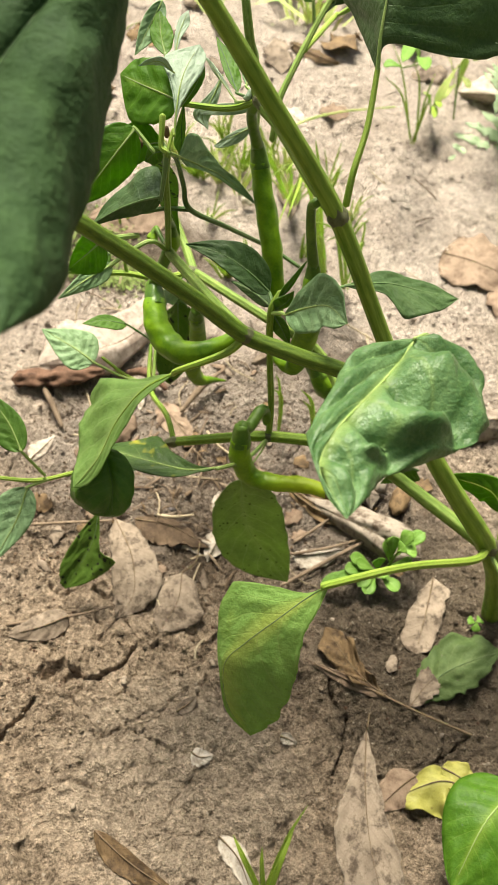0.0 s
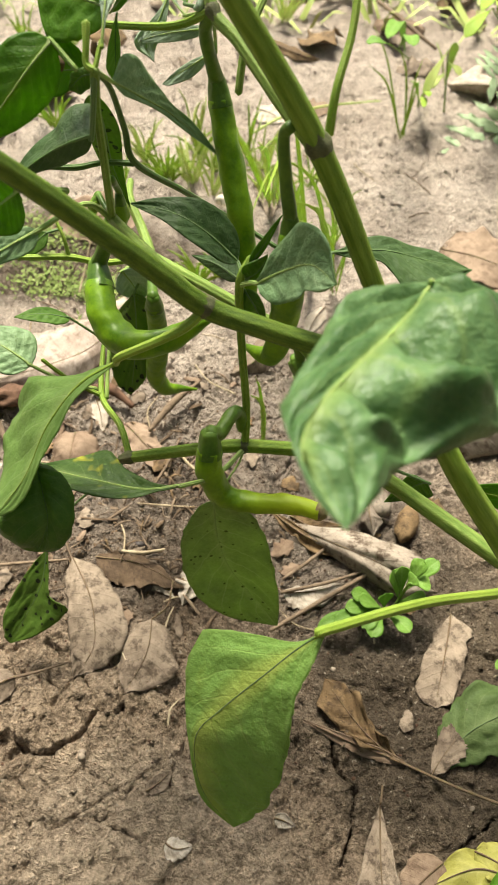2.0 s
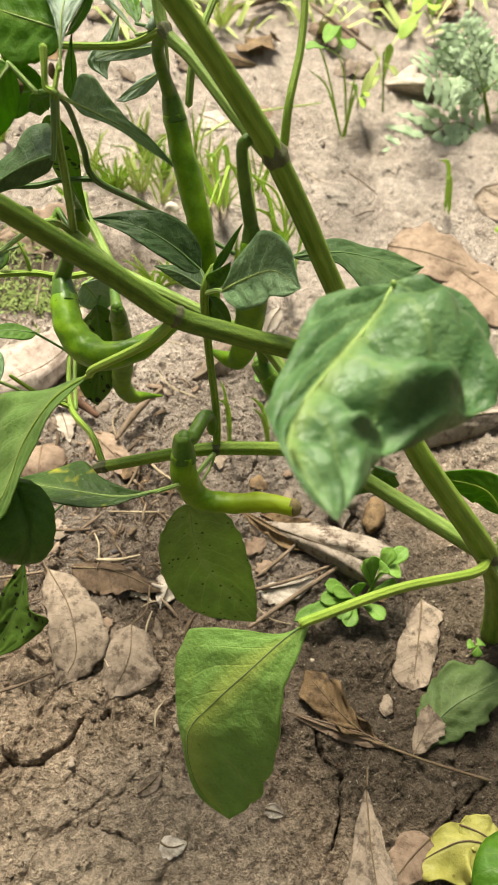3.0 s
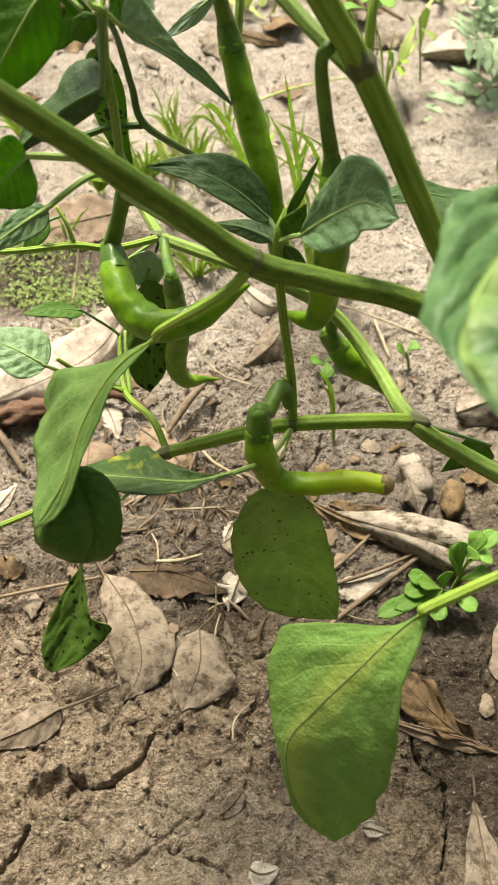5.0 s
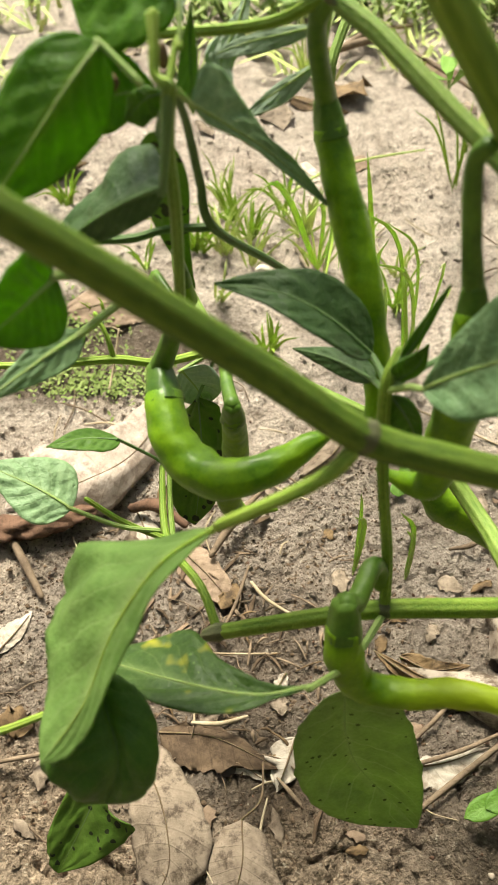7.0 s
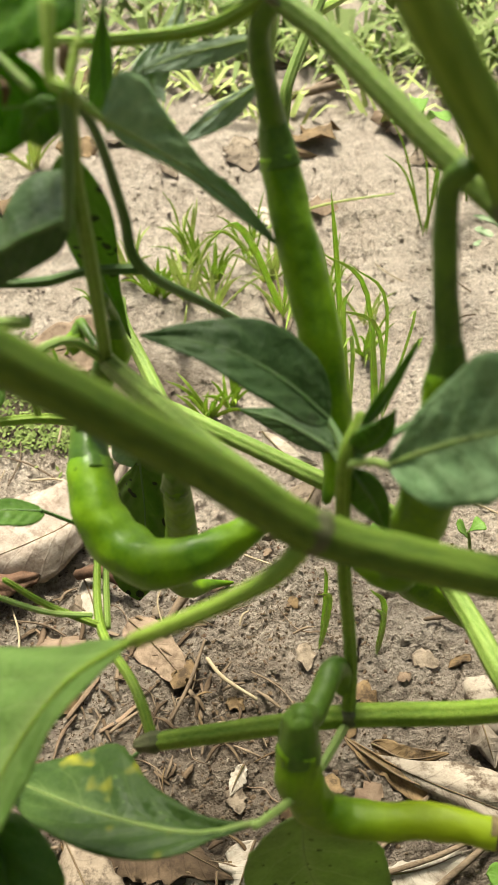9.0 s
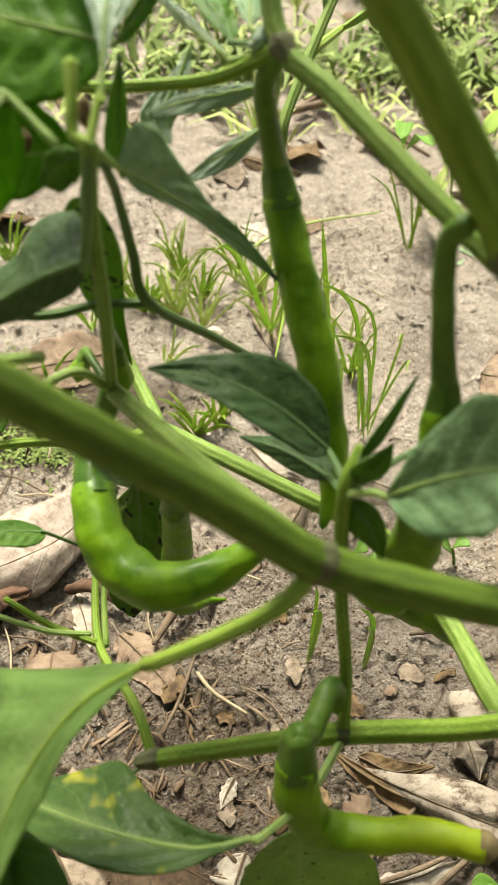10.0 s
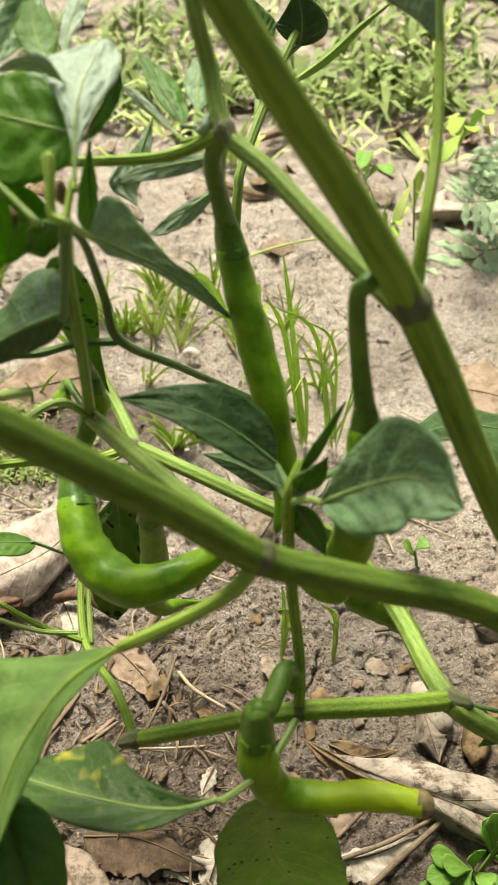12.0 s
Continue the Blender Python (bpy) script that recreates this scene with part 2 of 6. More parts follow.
def pepper_material(name, dark, light, end, reach=0.0):
    """A fresh green chilli: waxy, mottled, dented, lighter towards its point where it ripens."""
    m, nt, b = material(name, 0.3, 0.35)
    pos = node(nt, "NewGeometry").outputs["Position"]
    uv = node(nt, "SeparateXYZ", {0: node(nt, "TexCoord").outputs["UV"]})
    big = noise_at(nt, pos, 90, 3)
    fine = noise_at(nt, pos, 900, 2)
    col = mixed(nt, span(nt, math_node(nt, "MULTIPLY_ADD", fine, 0.25, big), 0.42, 0.80), dark, light)
    if reach:
        col = mixed(nt, span(nt, uv.outputs[1], reach, reach + 0.35, 0.0, 0.85), col, end)
    nt.links.new(col, b.inputs["Base Color"])
    nt.links.new(span(nt, big, 0.3, 0.7, 0.36, 0.58), b.inputs["Roughness"])
    bumped(nt, b, math_node(nt, "MULTIPLY_ADD", fine, 0.03, noise_at(nt, pos, 75, 2, 0.5)), 0.55, 0.004)
    return m


PEPPER = pepper_material("chilli_green", (0.066, 0.165, 0.002), (0.17, 0.315, 0.004), (0.3, 0.42, 0.03))
PEPPER_DARK = pepper_material("chilli_dark_green", (0.060, 0.145, 0.003), (0.15, 0.27, 0.006), (0.15, 0.26, 0.02))
PEPPER_RIPE = pepper_material("chilli_yellowing", (0.085, 0.18, 0.003), (0.19, 0.33, 0.006), (0.31, 0.40, 0.010), 0.45)
CALYX = pepper_material("calyx_green", (0.038, 0.095, 0.008), (0.10, 0.185, 0.018), (0.1, 0.2, 0.03))
SCAR = dry_material("chilli_scar", (0.16, 0.11, 0.05), (0.30, 0.24, 0.12), (0.08, 0.05, 0.03))


def soil_material(name):
    """Dry clay: grains of many tones, paler further out, humus under the litter, damp and painted shade at the plant's
    foot.
    """
    m, nt, b = material(name, 0.95, 0.12)
    pos = node(nt, "NewGeometry").outputs["Position"]
    big = noise_at(nt, pos, 5.5, 4)
    mid = noise_at(nt, pos, 48, 6, 0.7)
    fine = noise_at(nt, pos, 380, 5, 0.75)
    grain = node(nt, "TexVoronoi", {"Vector": pos, "Scale": 620.0})
    tint = node(nt, "SeparateColor", {0: grain.outputs["Color"]}).outputs[0]
    rnd = node(nt, "NewGeometry").outputs["Random Per Island"]
    clump = noise_at(nt, pos, 150, 4, 0.7)
    # colour follows the bump: clump tops lighter, gaps darkened like small shadows
    tone = math_node(nt, "MULTIPLY_ADD", clump, 0.65, math_node(nt, "MULTIPLY_ADD", mid, 0.5, math_node(nt, "MULTIPLY_ADD", fine, 0.85, math_node(nt, "MULTIPLY_ADD", tint, 0.12, math_node(nt, "MULTIPLY", big, 0.3)))))
    col = mixed(nt, span(nt, tone, 1.0, 1.40), (0.078, 0.052, 0.032), (0.70, 0.53, 0.385))
    xyz = node(nt, "SeparateXYZ", {0: pos})
    rough_edge = math_node(nt, "MULTIPLY_ADD", noise_at(nt, pos, 22, 4, 0.6), 0.9, -0.45)

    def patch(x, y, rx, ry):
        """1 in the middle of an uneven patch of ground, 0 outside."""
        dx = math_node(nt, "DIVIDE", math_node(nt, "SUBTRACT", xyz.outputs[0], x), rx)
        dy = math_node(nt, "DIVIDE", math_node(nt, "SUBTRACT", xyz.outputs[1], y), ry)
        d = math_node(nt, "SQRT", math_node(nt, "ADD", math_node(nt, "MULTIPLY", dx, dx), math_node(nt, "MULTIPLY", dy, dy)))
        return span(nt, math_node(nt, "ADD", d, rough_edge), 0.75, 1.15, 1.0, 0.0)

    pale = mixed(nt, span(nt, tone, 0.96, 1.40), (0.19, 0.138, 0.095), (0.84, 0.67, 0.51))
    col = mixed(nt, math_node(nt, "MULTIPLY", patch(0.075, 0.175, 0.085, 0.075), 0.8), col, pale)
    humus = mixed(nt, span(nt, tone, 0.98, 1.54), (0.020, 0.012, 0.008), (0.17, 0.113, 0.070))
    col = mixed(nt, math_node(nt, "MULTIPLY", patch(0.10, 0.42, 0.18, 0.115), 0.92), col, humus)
    # dark patch at the plant's foot: damp soil and plant shade, both as colour
    damp_shade = mixed(nt, span(nt, tone, 0.97, 1.56), (0.032, 0.023, 0.016), (0.20, 0.155, 0.11))
    col = mixed(nt, math_node(nt, "MULTIPLY", patch(0.245, 0.275, 0.095, 0.11), 0.85), col, damp_shade)
    # paler soil mix further out, with an uneven edge
    far_mask = span(nt, math_node(nt, "MULTIPLY_ADD", noise_at(nt, pos, 9, 3), 0.35, xyz.outputs[1]), 0.46, 0.80)
    col = mixed(nt, math_node(nt, "MULTIPLY", far_mask, span(nt, xyz.outputs[1], 1.5, 3.2, 0.88, 0.15)), col, mixed(nt, span(nt, math_node(nt, "MULTIPLY_ADD", noise_at(nt, pos, 16, 5, 0.6), 0.55, tone), 1.18, 1.68), (0.42, 0.325, 0.262), (0.95, 0.83, 0.735)))
    # dark soil behind the moss-like weeds, their shading included in the colour
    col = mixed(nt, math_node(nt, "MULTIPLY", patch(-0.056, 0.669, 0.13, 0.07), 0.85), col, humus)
    col = mixed(nt, math_node(nt, "MULTIPLY", span(nt, noise_at(nt, pos, 210, 4, 0.65), 0.58, 0.68), span(nt, far_mask, 0.0, 1.0, 0.5, 0.45)), col, (0.075, 0.05, 0.032))
    col = mixed(nt, math_node(nt, "MULTIPLY", span(nt, noise_at(nt, pos, 75, 5, 0.75), 0.60, 0.66), math_node(nt, "MULTIPLY", far_mask, 0.6)), col, (0.15, 0.105, 0.075))
    col = mixed(nt, math_node(nt, "MULTIPLY", span(nt, noise_at(nt, pos, 300, 2), 0.66, 0.72), 0.6), col, (0.72, 0.63, 0.51))
    col = mixed(nt, math_node(nt, "MULTIPLY", rnd, 0.2), col, (0.40, 0.32, 0.235))
    nt.links.new(col, b.inputs["Base Color"])
    high = math_node(nt, "MULTIPLY_ADD", fine, 1.1, math_node(nt, "MULTIPLY_ADD", grain.outputs["Distance"], -0.25, math_node(nt, "MULTIPLY_ADD", noise_at(nt, pos, 1500, 2), 0.2, math_node(nt, "MULTIPLY_ADD", clump, 1.2, mid))))
    bumped(nt, b, high, 1.0, 0.0085)
    return m


SOIL = soil_material("dry_clay_soil")
GRASS = stem_material("grass_skin", (0.15, 0.26, 0.02), (0.34, 0.46, 0.07), 0.45)
MEADOW = stem_material("meadow_skin", (0.10, 0.165, 0.03), (0.29, 0.345, 0.11), 0.6)
GRASS_PALE = stem_material("grass_pale_skin", (0.36, 0.44, 0.12), (0.52, 0.58, 0.22), 0.5)
WEED = leaf_material("weed_skin", (0.11, 0.25, 0.03), (0.23, 0.40, 0.075), (0.36, 0.52, 0.16), (0.24, 0.46, 0.04), see=0.35, veins=5, quilt=0.1)
FERNY = leaf_material("feathery_skin", (0.40, 0.54, 0.32), (0.60, 0.72, 0.48), (0.56, 0.66, 0.42), (0.4, 0.6, 0.2), see=0.35)
SHELL = dry_material("snail_shell", (0.62, 0.55, 0.45), (0.82, 0.78, 0.70), (0.4, 0.3, 0.2), 0.2, 0.45)
STONE = dry_material("small_stone", (0.22, 0.17, 0.125), (0.40, 0.33, 0.26), (0.14, 0.10, 0.07), 0.4)
SEED = dry_material("dark_seed", (0.03, 0.025, 0.025), (0.07, 0.055, 0.05), (0.02, 0.015, 0.015), 0.3, 0.5)


# ---- helpers for meshes ----
def part(name, bm, mat, parent, label=""):
    """Links a bmesh as one mesh object under a thing or a part (or on its own)."""
    data = bpy.data.meshes.new(name)
    bm.to_mesh(data)
    bm.free()
    for m in mat if isinstance(mat, (list, tuple)) else [mat]:
        data.materials.append(m)
    data.polygons.foreach_set("use_smooth", [True] * len(data.polygons))
    ob = new(name, data)
    ob.parent = parent
    if label:
        tagged(ob, label)
    return ob


def thing(name, label, category, group="", kind=""):
    """An Empty at the base of a thing, which parents its parts."""
    ob = new(name)
    ob.empty_display_size = 0.01
    return tagged(ob, label, category, group, kind)


def curve_points(pts, n):
    """n points along a smooth curve through pts (Catmull-Rom)."""
    p = [Vector(q) for q in pts]
    if len(p) == 2:
        return [p[0].lerp(p[1], i / (n - 1)) for i in range(n)]
    p = [2 * p[0] - p[1], *p, 2 * p[-1] - p[-2]]
    out, k = [], len(p) - 3
    for i in range(n):
        f = min(i / (n - 1) * k, k - 1e-6)
        j, t = int(f), f - int(f)
        a, b, c, d = p[j:j + 4]
        out.append(0.5 * (2 * b + (c - a) * t + (2 * a - 5 * b + 4 * c - d) * t * t + (3 * b - a - 3 * c + d) * t ** 3))
    return out


def values(vals, n):
    """n values evenly interpolated along vals."""
    return np.interp(np.linspace(0, 1, n), np.linspace(0, 1, len(vals)), vals)


def tube(pts, radii, seg=10, n=0, ribs=0.014, lumps=0.035, seed=0.0, flat=1.0, blunt=False):
    """A round, slightly ribbed and lumpy rod through pts. flat: the ratio of its two widths."""
    n = n or 4 + 6 * (len(pts) - 1)
    c, r = curve_points(pts, n), values(radii, n)
    bm = bmesh.new()
    uv = bm.loops.layers.uv.new("UVMap")
    side = None
    rings, run = [], [0.0]
    for i in range(n):
        t = (c[min(i + 1, n - 1)] - c[max(i - 1, 0)]).normalized()
        if side is None:
            side = t.cross(Vector((0.3, 0.2, 1))).normalized()
        side = (side - t * side.dot(t)).normalized()
        up = t.cross(side)
        if i:
            run.append(run[-1] + (c[i] - c[i - 1]).length)
        ring = []
        for k in range(seg):
            a = 2 * math.pi * k / seg
            wob = 1 + ribs * math.cos(5 * a) + lumps * noise.noise(Vector((3 * math.cos(a), 3 * math.sin(a), run[-1] * 140 + seed)))
            ring.append(bm.verts.new(c[i] + (side * math.cos(a) + up * math.sin(a) * flat) * r[i] * wob))
        rings.append(ring)
    for i in range(n - 1):
        for k in range(seg):
            f = bm.faces.new((rings[i][k], rings[i][(k + 1) % seg], rings[i + 1][(k + 1) % seg], rings[i + 1][k]))
            for lp, (du, dv) in zip(f.loops, ((0, 0), (1, 0), (1, 1), (0, 1))):
                lp[uv].uv = ((k + du) / seg, run[i + dv] / run[-1])
    for ring, i, s in ((rings[0], 0, -1), (rings[-1], n - 1, 1)):
        t = (c[min(i + 1, n - 1)] - c[max(i - 1, 0)]).normalized()
        tip = bm.verts.new(c[i] + t * s * r[i] * (0.25 if blunt else 0.8))
        for k in range(seg):
            q = (ring[k], ring[(k + 1) % seg], tip) if s > 0 else (ring[(k + 1) % seg], ring[k], tip)
            f = bm.faces.new(q)
            for lp in f.loops:
                lp[uv].uv = (k / seg, 0.0 if s < 0 else 1.0)
    return bm


def blade(mid, left, right, nu=30, ns=8, peak=0.72, power=0.85, wave=0.0, cup=0.0, pucker=0.0010, thick=0.00022, seed=0.0, ragged=0.0, sky=(0, -0.5, 0.85)):
    """A leaf's blade, thin but solid: its midrib runs through mid, and its two halves reach out to the edge points left and right.
    cup: how far the edges bend up, wave: how much they undulate, ragged: how torn the margin is."""
    c = curve_points(mid, nu + 1)
    length = sum((c[i + 1] - c[i]).length for i in range(nu))

    def profile(u):
        return max(math.sin(math.pi * min(max(u, 0), 1) ** peak), 0) ** power * (1 - 0.25 * u ** 5)

    def half(edge):
        """The direction in which one half spreads, and its width all along the midrib."""
        several = not isinstance(edge[0], (int, float))
        knots, way = {0: 0.0, nu: 0.0}, Vector((0, 0, 0))
        for e in (edge if several else [edge]):
            e = Vector(e)
            k = min(range(1 if several else 2, nu if several else nu - 1), key=lambda q: (c[q] - e).length)
            t = (c[k + 1] - c[k - 1]).normalized()
            d = e - c[k]
            d = d - t * d.dot(t)
            way += d
            knots[k] = max(knots.get(k, 0.0), d.length)
        if several:
            ks = sorted(knots)
            w = np.interp(np.arange(nu + 1), ks, [knots[k] for k in ks])
            for _ in range(2):
                w[1:-1] = 0.25 * w[:-2] + 0.5 * w[1:-1] + 0.25 * w[2:]
        else:
            w = np.array([way.length / max(profile(k / nu), 0.45) * profile(q / nu) for q in range(nu + 1)])
        return way.normalized(), w

    halves = [half(left), half(right)]
    grid = []
    for i in range(nu + 1):
        u = i / nu
        t = (c[min(i + 1, nu)] - c[max(i - 1, 0)]).normalized()
        row = []
        dirs = []
        for d, ww in halves:
            dd = d - t * d.dot(t)
            dirs.append((dd.normalized(), ww[i], ww.max()))
        face = (dirs[1][0] - dirs[0][0]).cross(t)
        face = face.normalized() if face.length > 1e-6 else Vector((0, 0, 1))
        if face.dot(Vector(sky)) < 0:
            face = -face
        for j in range(-ns, ns + 1):
            s = j / ns
            d, here, w = dirs[0] if j < 0 else dirs[1]
            a = abs(s)
            tear = 1 - ragged * a * a * max(0, noise.noise(Vector((u * 9, s * 2, seed))) + 0.25)
            tear += (0.02 + 0.04 * ragged) * a * noise.noise(Vector((u * 22, s * 3, seed + 5)))
            off = d * (here * a * tear)
            h = cup * a * a * here
            h += wave * w * a * a * math.sin(2 * math.pi * (2.6 * u + 0.37 * seed + (0.3 if j > 0 else 0))) * math.sin(math.pi * u) ** 0.5
            h += pucker * min(1.0, w / 0.02) * math.sin(math.pi * a) * math.cos(2 * math.pi * (6 * u - 1.6 * a)) * math.sin(math.pi * u)
            h += min(1.0, 2.5 * a) * w * (0.08 * noise.noise(Vector((u * 3, s * 2, seed * 3.1))) + 0.05 * noise.noise(Vector((u * 8, s * 4.5, seed * 1.7))))
            row.append(c[i] + off + face * h)
        grid.append(row)
    bm, nrm = sheet(grid, thick, sky)
    return bm, c, nrm


def sheet(grid, thick, sky):
    """A thin solid skin over a grid of points, its upper face towards sky; also its normals."""
    nu, m = len(grid) - 1, len(grid[0]) - 1
    g = np.array([[tuple(v) for v in row] for row in grid])
    du = np.gradient(g, axis=0)
    dv = np.gradient(g, axis=1)
    nrm = np.cross(dv, du)
    nrm /= np.maximum(np.linalg.norm(nrm, axis=2, keepdims=True), 1e-9)
    if (nrm.reshape(-1, 3).mean(0) @ np.array(sky)) < 0:
        nrm = -nrm
    bm = bmesh.new()
    uv = bm.loops.layers.uv.new("UVMap")
    top = [[bm.verts.new(g[i, j] + nrm[i, j] * thick) for j in range(m + 1)] for i in range(nu + 1)]
    low = [[bm.verts.new(g[i, j] - nrm[i, j] * thick) for j in range(m + 1)] for i in range(nu + 1)]

    def face_of(vs, cs, mat):
        f = bm.faces.new(vs)
        f.material_index = mat
        for lp, (a, b) in zip(f.loops, cs):
            lp[uv].uv = (a / m, b / nu)

    for i in range(nu):
        for j in range(m):
            cs = ((j, i), (j + 1, i), (j + 1, i + 1), (j, i + 1))
            face_of([top[b][a] for a, b in cs], cs, 0)
            face_of([low[b][a] for a, b in cs[::-1]], cs[::-1], 1)
        for j in (0, m):
            cs = ((j, i), (j, i + 1))
            face_of([top[i][j], top[i + 1][j], low[i + 1][j], low[i][j]], (*cs, *cs[::-1]), 0)
    bmesh.ops.recalc_face_normals(bm, faces=bm.faces)
    return bm, nrm


def draped(mid, left, right, nu=36, ns=10, cup=0.0, quilt=0.05, veins=5.0, crinkle=0.05, wave=0.0, seed=0.0, thick=0.00022, ragged=0.05, sky=(0, -0.5, 0.85)):
    """A leaf's blade whose margins follow the curves left and right: it bends freely along its midrib and its edges.
    quilt: how far it bulges between its side veins, crinkle: uneven swellings, wave: ruffled margins, ragged: a worn edge."""
    c = curve_points(mid, nu + 1)
    edges = [curve_points([mid[0], *e, mid[-1]], nu + 1) for e in (left, right)]
    wide = max((e[i] - c[i]).length for e in edges for i in range(nu + 1))
    grid = []
    for i in range(nu + 1):
        u = i / nu
        t = (c[min(i + 1, nu)] - c[max(i - 1, 0)]).normalized()
        face = (edges[1][i] - edges[0][i]).cross(t)
        face = face.normalized() if face.length > 1e-9 else Vector(sky).normalized()
        if face.dot(Vector(sky)) < 0:
            face = -face
        row = []
        for j in range(-ns, ns + 1):
            s = j / ns
            a = abs(s)
            w = edges[0 if j < 0 else 1][i] - c[i]
            k = min(1.0, w.length / wide)
            rim = 1 + a * a * ragged * (noise.noise(Vector((u * 17, s * 2, seed))) + 0.7 * noise.noise(Vector((u * 41, s * 2, seed + 3))))
            h = cup * w.length * 4 * a * (1 - a)
            h += quilt * wide * k * math.sin(math.pi * min(1, a * 0.93)) ** 0.7 * (abs(math.sin(math.pi * (veins * u - 1.4 * a + 0.3 * noise.noise(Vector((u * 4, s * 2, seed + 9)))))) - 0.5)
            h += crinkle * wide * k * min(1, 3 * a) * (noise.noise(Vector((u * 5, s * 3, seed * 1.7))) + 0.5 * noise.noise(Vector((u * 13, s * 8, seed * 2.3))))
            h += wave * wide * a ** 3 * math.sin(2 * math.pi * (3.3 * u + 0.37 * seed + (0.3 if j > 0 else 0))) * k
            row.append(c[i] + w * a * rim + face * h)
        grid.append(row)
    bm, nrm = sheet(grid, thick, sky)
    return bm, c, nrm


def leaf(plant, mid, left, right, petiole=(), mats=None, rib=0.0009, vein=None, label="", stalk=None, under_rib=False, shaped=None, thickness=0.0, **shape):
    """A leaf as a part of a plant: blade, with its midrib and its petiole under it."""
    bm, c, nrm = (shaped or blade)(mid, left, right, **shape)
    lf = part("leaf", bm, mats or (LEAF_TOP, LEAF_UNDER), plant, label)
    n = len(c)
    lift = [Vector(nrm[i][nrm.shape[1] // 2]) * (0.0002 if not under_rib else -0.0002) for i in range(n)]
    vein = vein or VEIN
    part("midrib", tube([c[i] + lift[i] for i in range(0, n - 1, 3)], (rib, rib * 0.6, rib * 0.2), 6, ribs=0.0), vein, lf)
    if petiole:
        r = thickness or rib * 1.6
        part("petiole", tube([*petiole, c[0], c[1], c[3]], (r, r * 0.85, r * 0.7, r * 0.25), 10), stalk or vein, lf)
    return lf


def pepper(plant, stalk, body, radii, mat, label="", scar=False):
    """A chilli as a part of a plant: fruit, with its calyx and its stalk under it."""
    fruit = part("chilli", tube(body, radii, 16, n=40, ribs=0.015, lumps=0.17, seed=len(body) + radii[0] * 1e4, blunt=scar), mat, plant, label)
    a, b = Vector(body[0]), Vector(body[1])
    t = (b - a).normalized()
    r = radii[0]
    cap = [a - t * r * 1.7, a - t * r * 0.7, a + t * r * 0.2, a + t * r * 0.55]
    part("calyx", tube(cap, (r * 0.66, r * 0.86, r * 1.0, r * 1.05), 20, n=12, ribs=0.05, lumps=0.1, blunt=True), CALYX, fruit, "ribbed dark green calyx")
    part("stalk", tube([*stalk, a - t * r * 1.5], (r * 0.58, r * 0.52, r * 0.6, r * 0.68), 10, lumps=0.08), CALYX, fruit)
    if scar:
        e, d = Vector(body[-1]), (Vector(body[-1]) - Vector(body[-2])).normalized()
        part("blossom_scar", tube([e - d * 0.0015, e + d * 0.0012, e + d * 0.0034], (radii[-1] * 0.97, radii[-1] * 0.93, radii[-1] * 0.5), 14, n=9, blunt=True, lumps=0.35), SCAR, fruit, "corky brown end of the chilli")
    return fruit


def branch(plant, pts, radii, mat=None, joints=(), label=""):
    """A branch with the dark swollen joints that sit on it."""
    ob = part("branch", tube(pts, radii, 20, ribs=0.03, lumps=0.05), mat or STEM, plant, label)
    for p, d, r in joints:
        p, d = Vector(p), Vector(d).normalized()
        part("stem_joint", tube([p - d * r * 1.6, p, p + d * r * 1.6], (r * 0.55, r * 1.04, r * 0.55), 14, n=11, lumps=0.16), NODE_PURPLE, ob, "purplish swollen joint")
    return ob


# ---- ground ----
def lattice(ix, iy, seed):
    """Repeatable random numbers from 0 to 1 on a grid of whole numbers."""
    h = (ix.astype(np.int64) * 374761393 + iy.astype(np.int64) * 668265263 + seed * 1442695041) & 0x7FFFFFFF
    h = ((h ^ (h >> 13)) * 1274126177) & 0x7FFFFFFF
    return ((h ^ (h >> 16)) & 0xFFFF) / 65535.0


def smooth_noise(x, y, seed):
    ix, iy = np.floor(x), np.floor(y)
    fx, fy = x - ix, y - iy
    fx, fy = fx * fx * (3 - 2 * fx), fy * fy * (3 - 2 * fy)
    a, b = lattice(ix, iy, seed), lattice(ix + 1, iy, seed)
    c, d = lattice(ix, iy + 1, seed), lattice(ix + 1, iy + 1, seed)
    return (a * (1 - fx) + b * fx) * (1 - fy) + (c * (1 - fx) + d * fx) * fy - 0.5


def cells(x, y, seed):
    """How far a point lies from the joint between the two nearest cells."""
    ix, iy = np.floor(x), np.floor(y)
    best, second = np.full(x.shape, 9.0), np.full(x.shape, 9.0)
    for dx in (-1, 0, 1):
        for dy in (-1, 0, 1):
            px = ix + dx + 0.1 + 0.8 * lattice(ix + dx, iy + dy, seed)
            py = iy + dy + 0.1 + 0.8 * lattice(ix + dx, iy + dy, seed + 7)
            d = np.hypot(px - x, py - y)
            second = np.minimum(second, np.maximum(best, d))
            best = np.minimum(best, d)
    return second - best


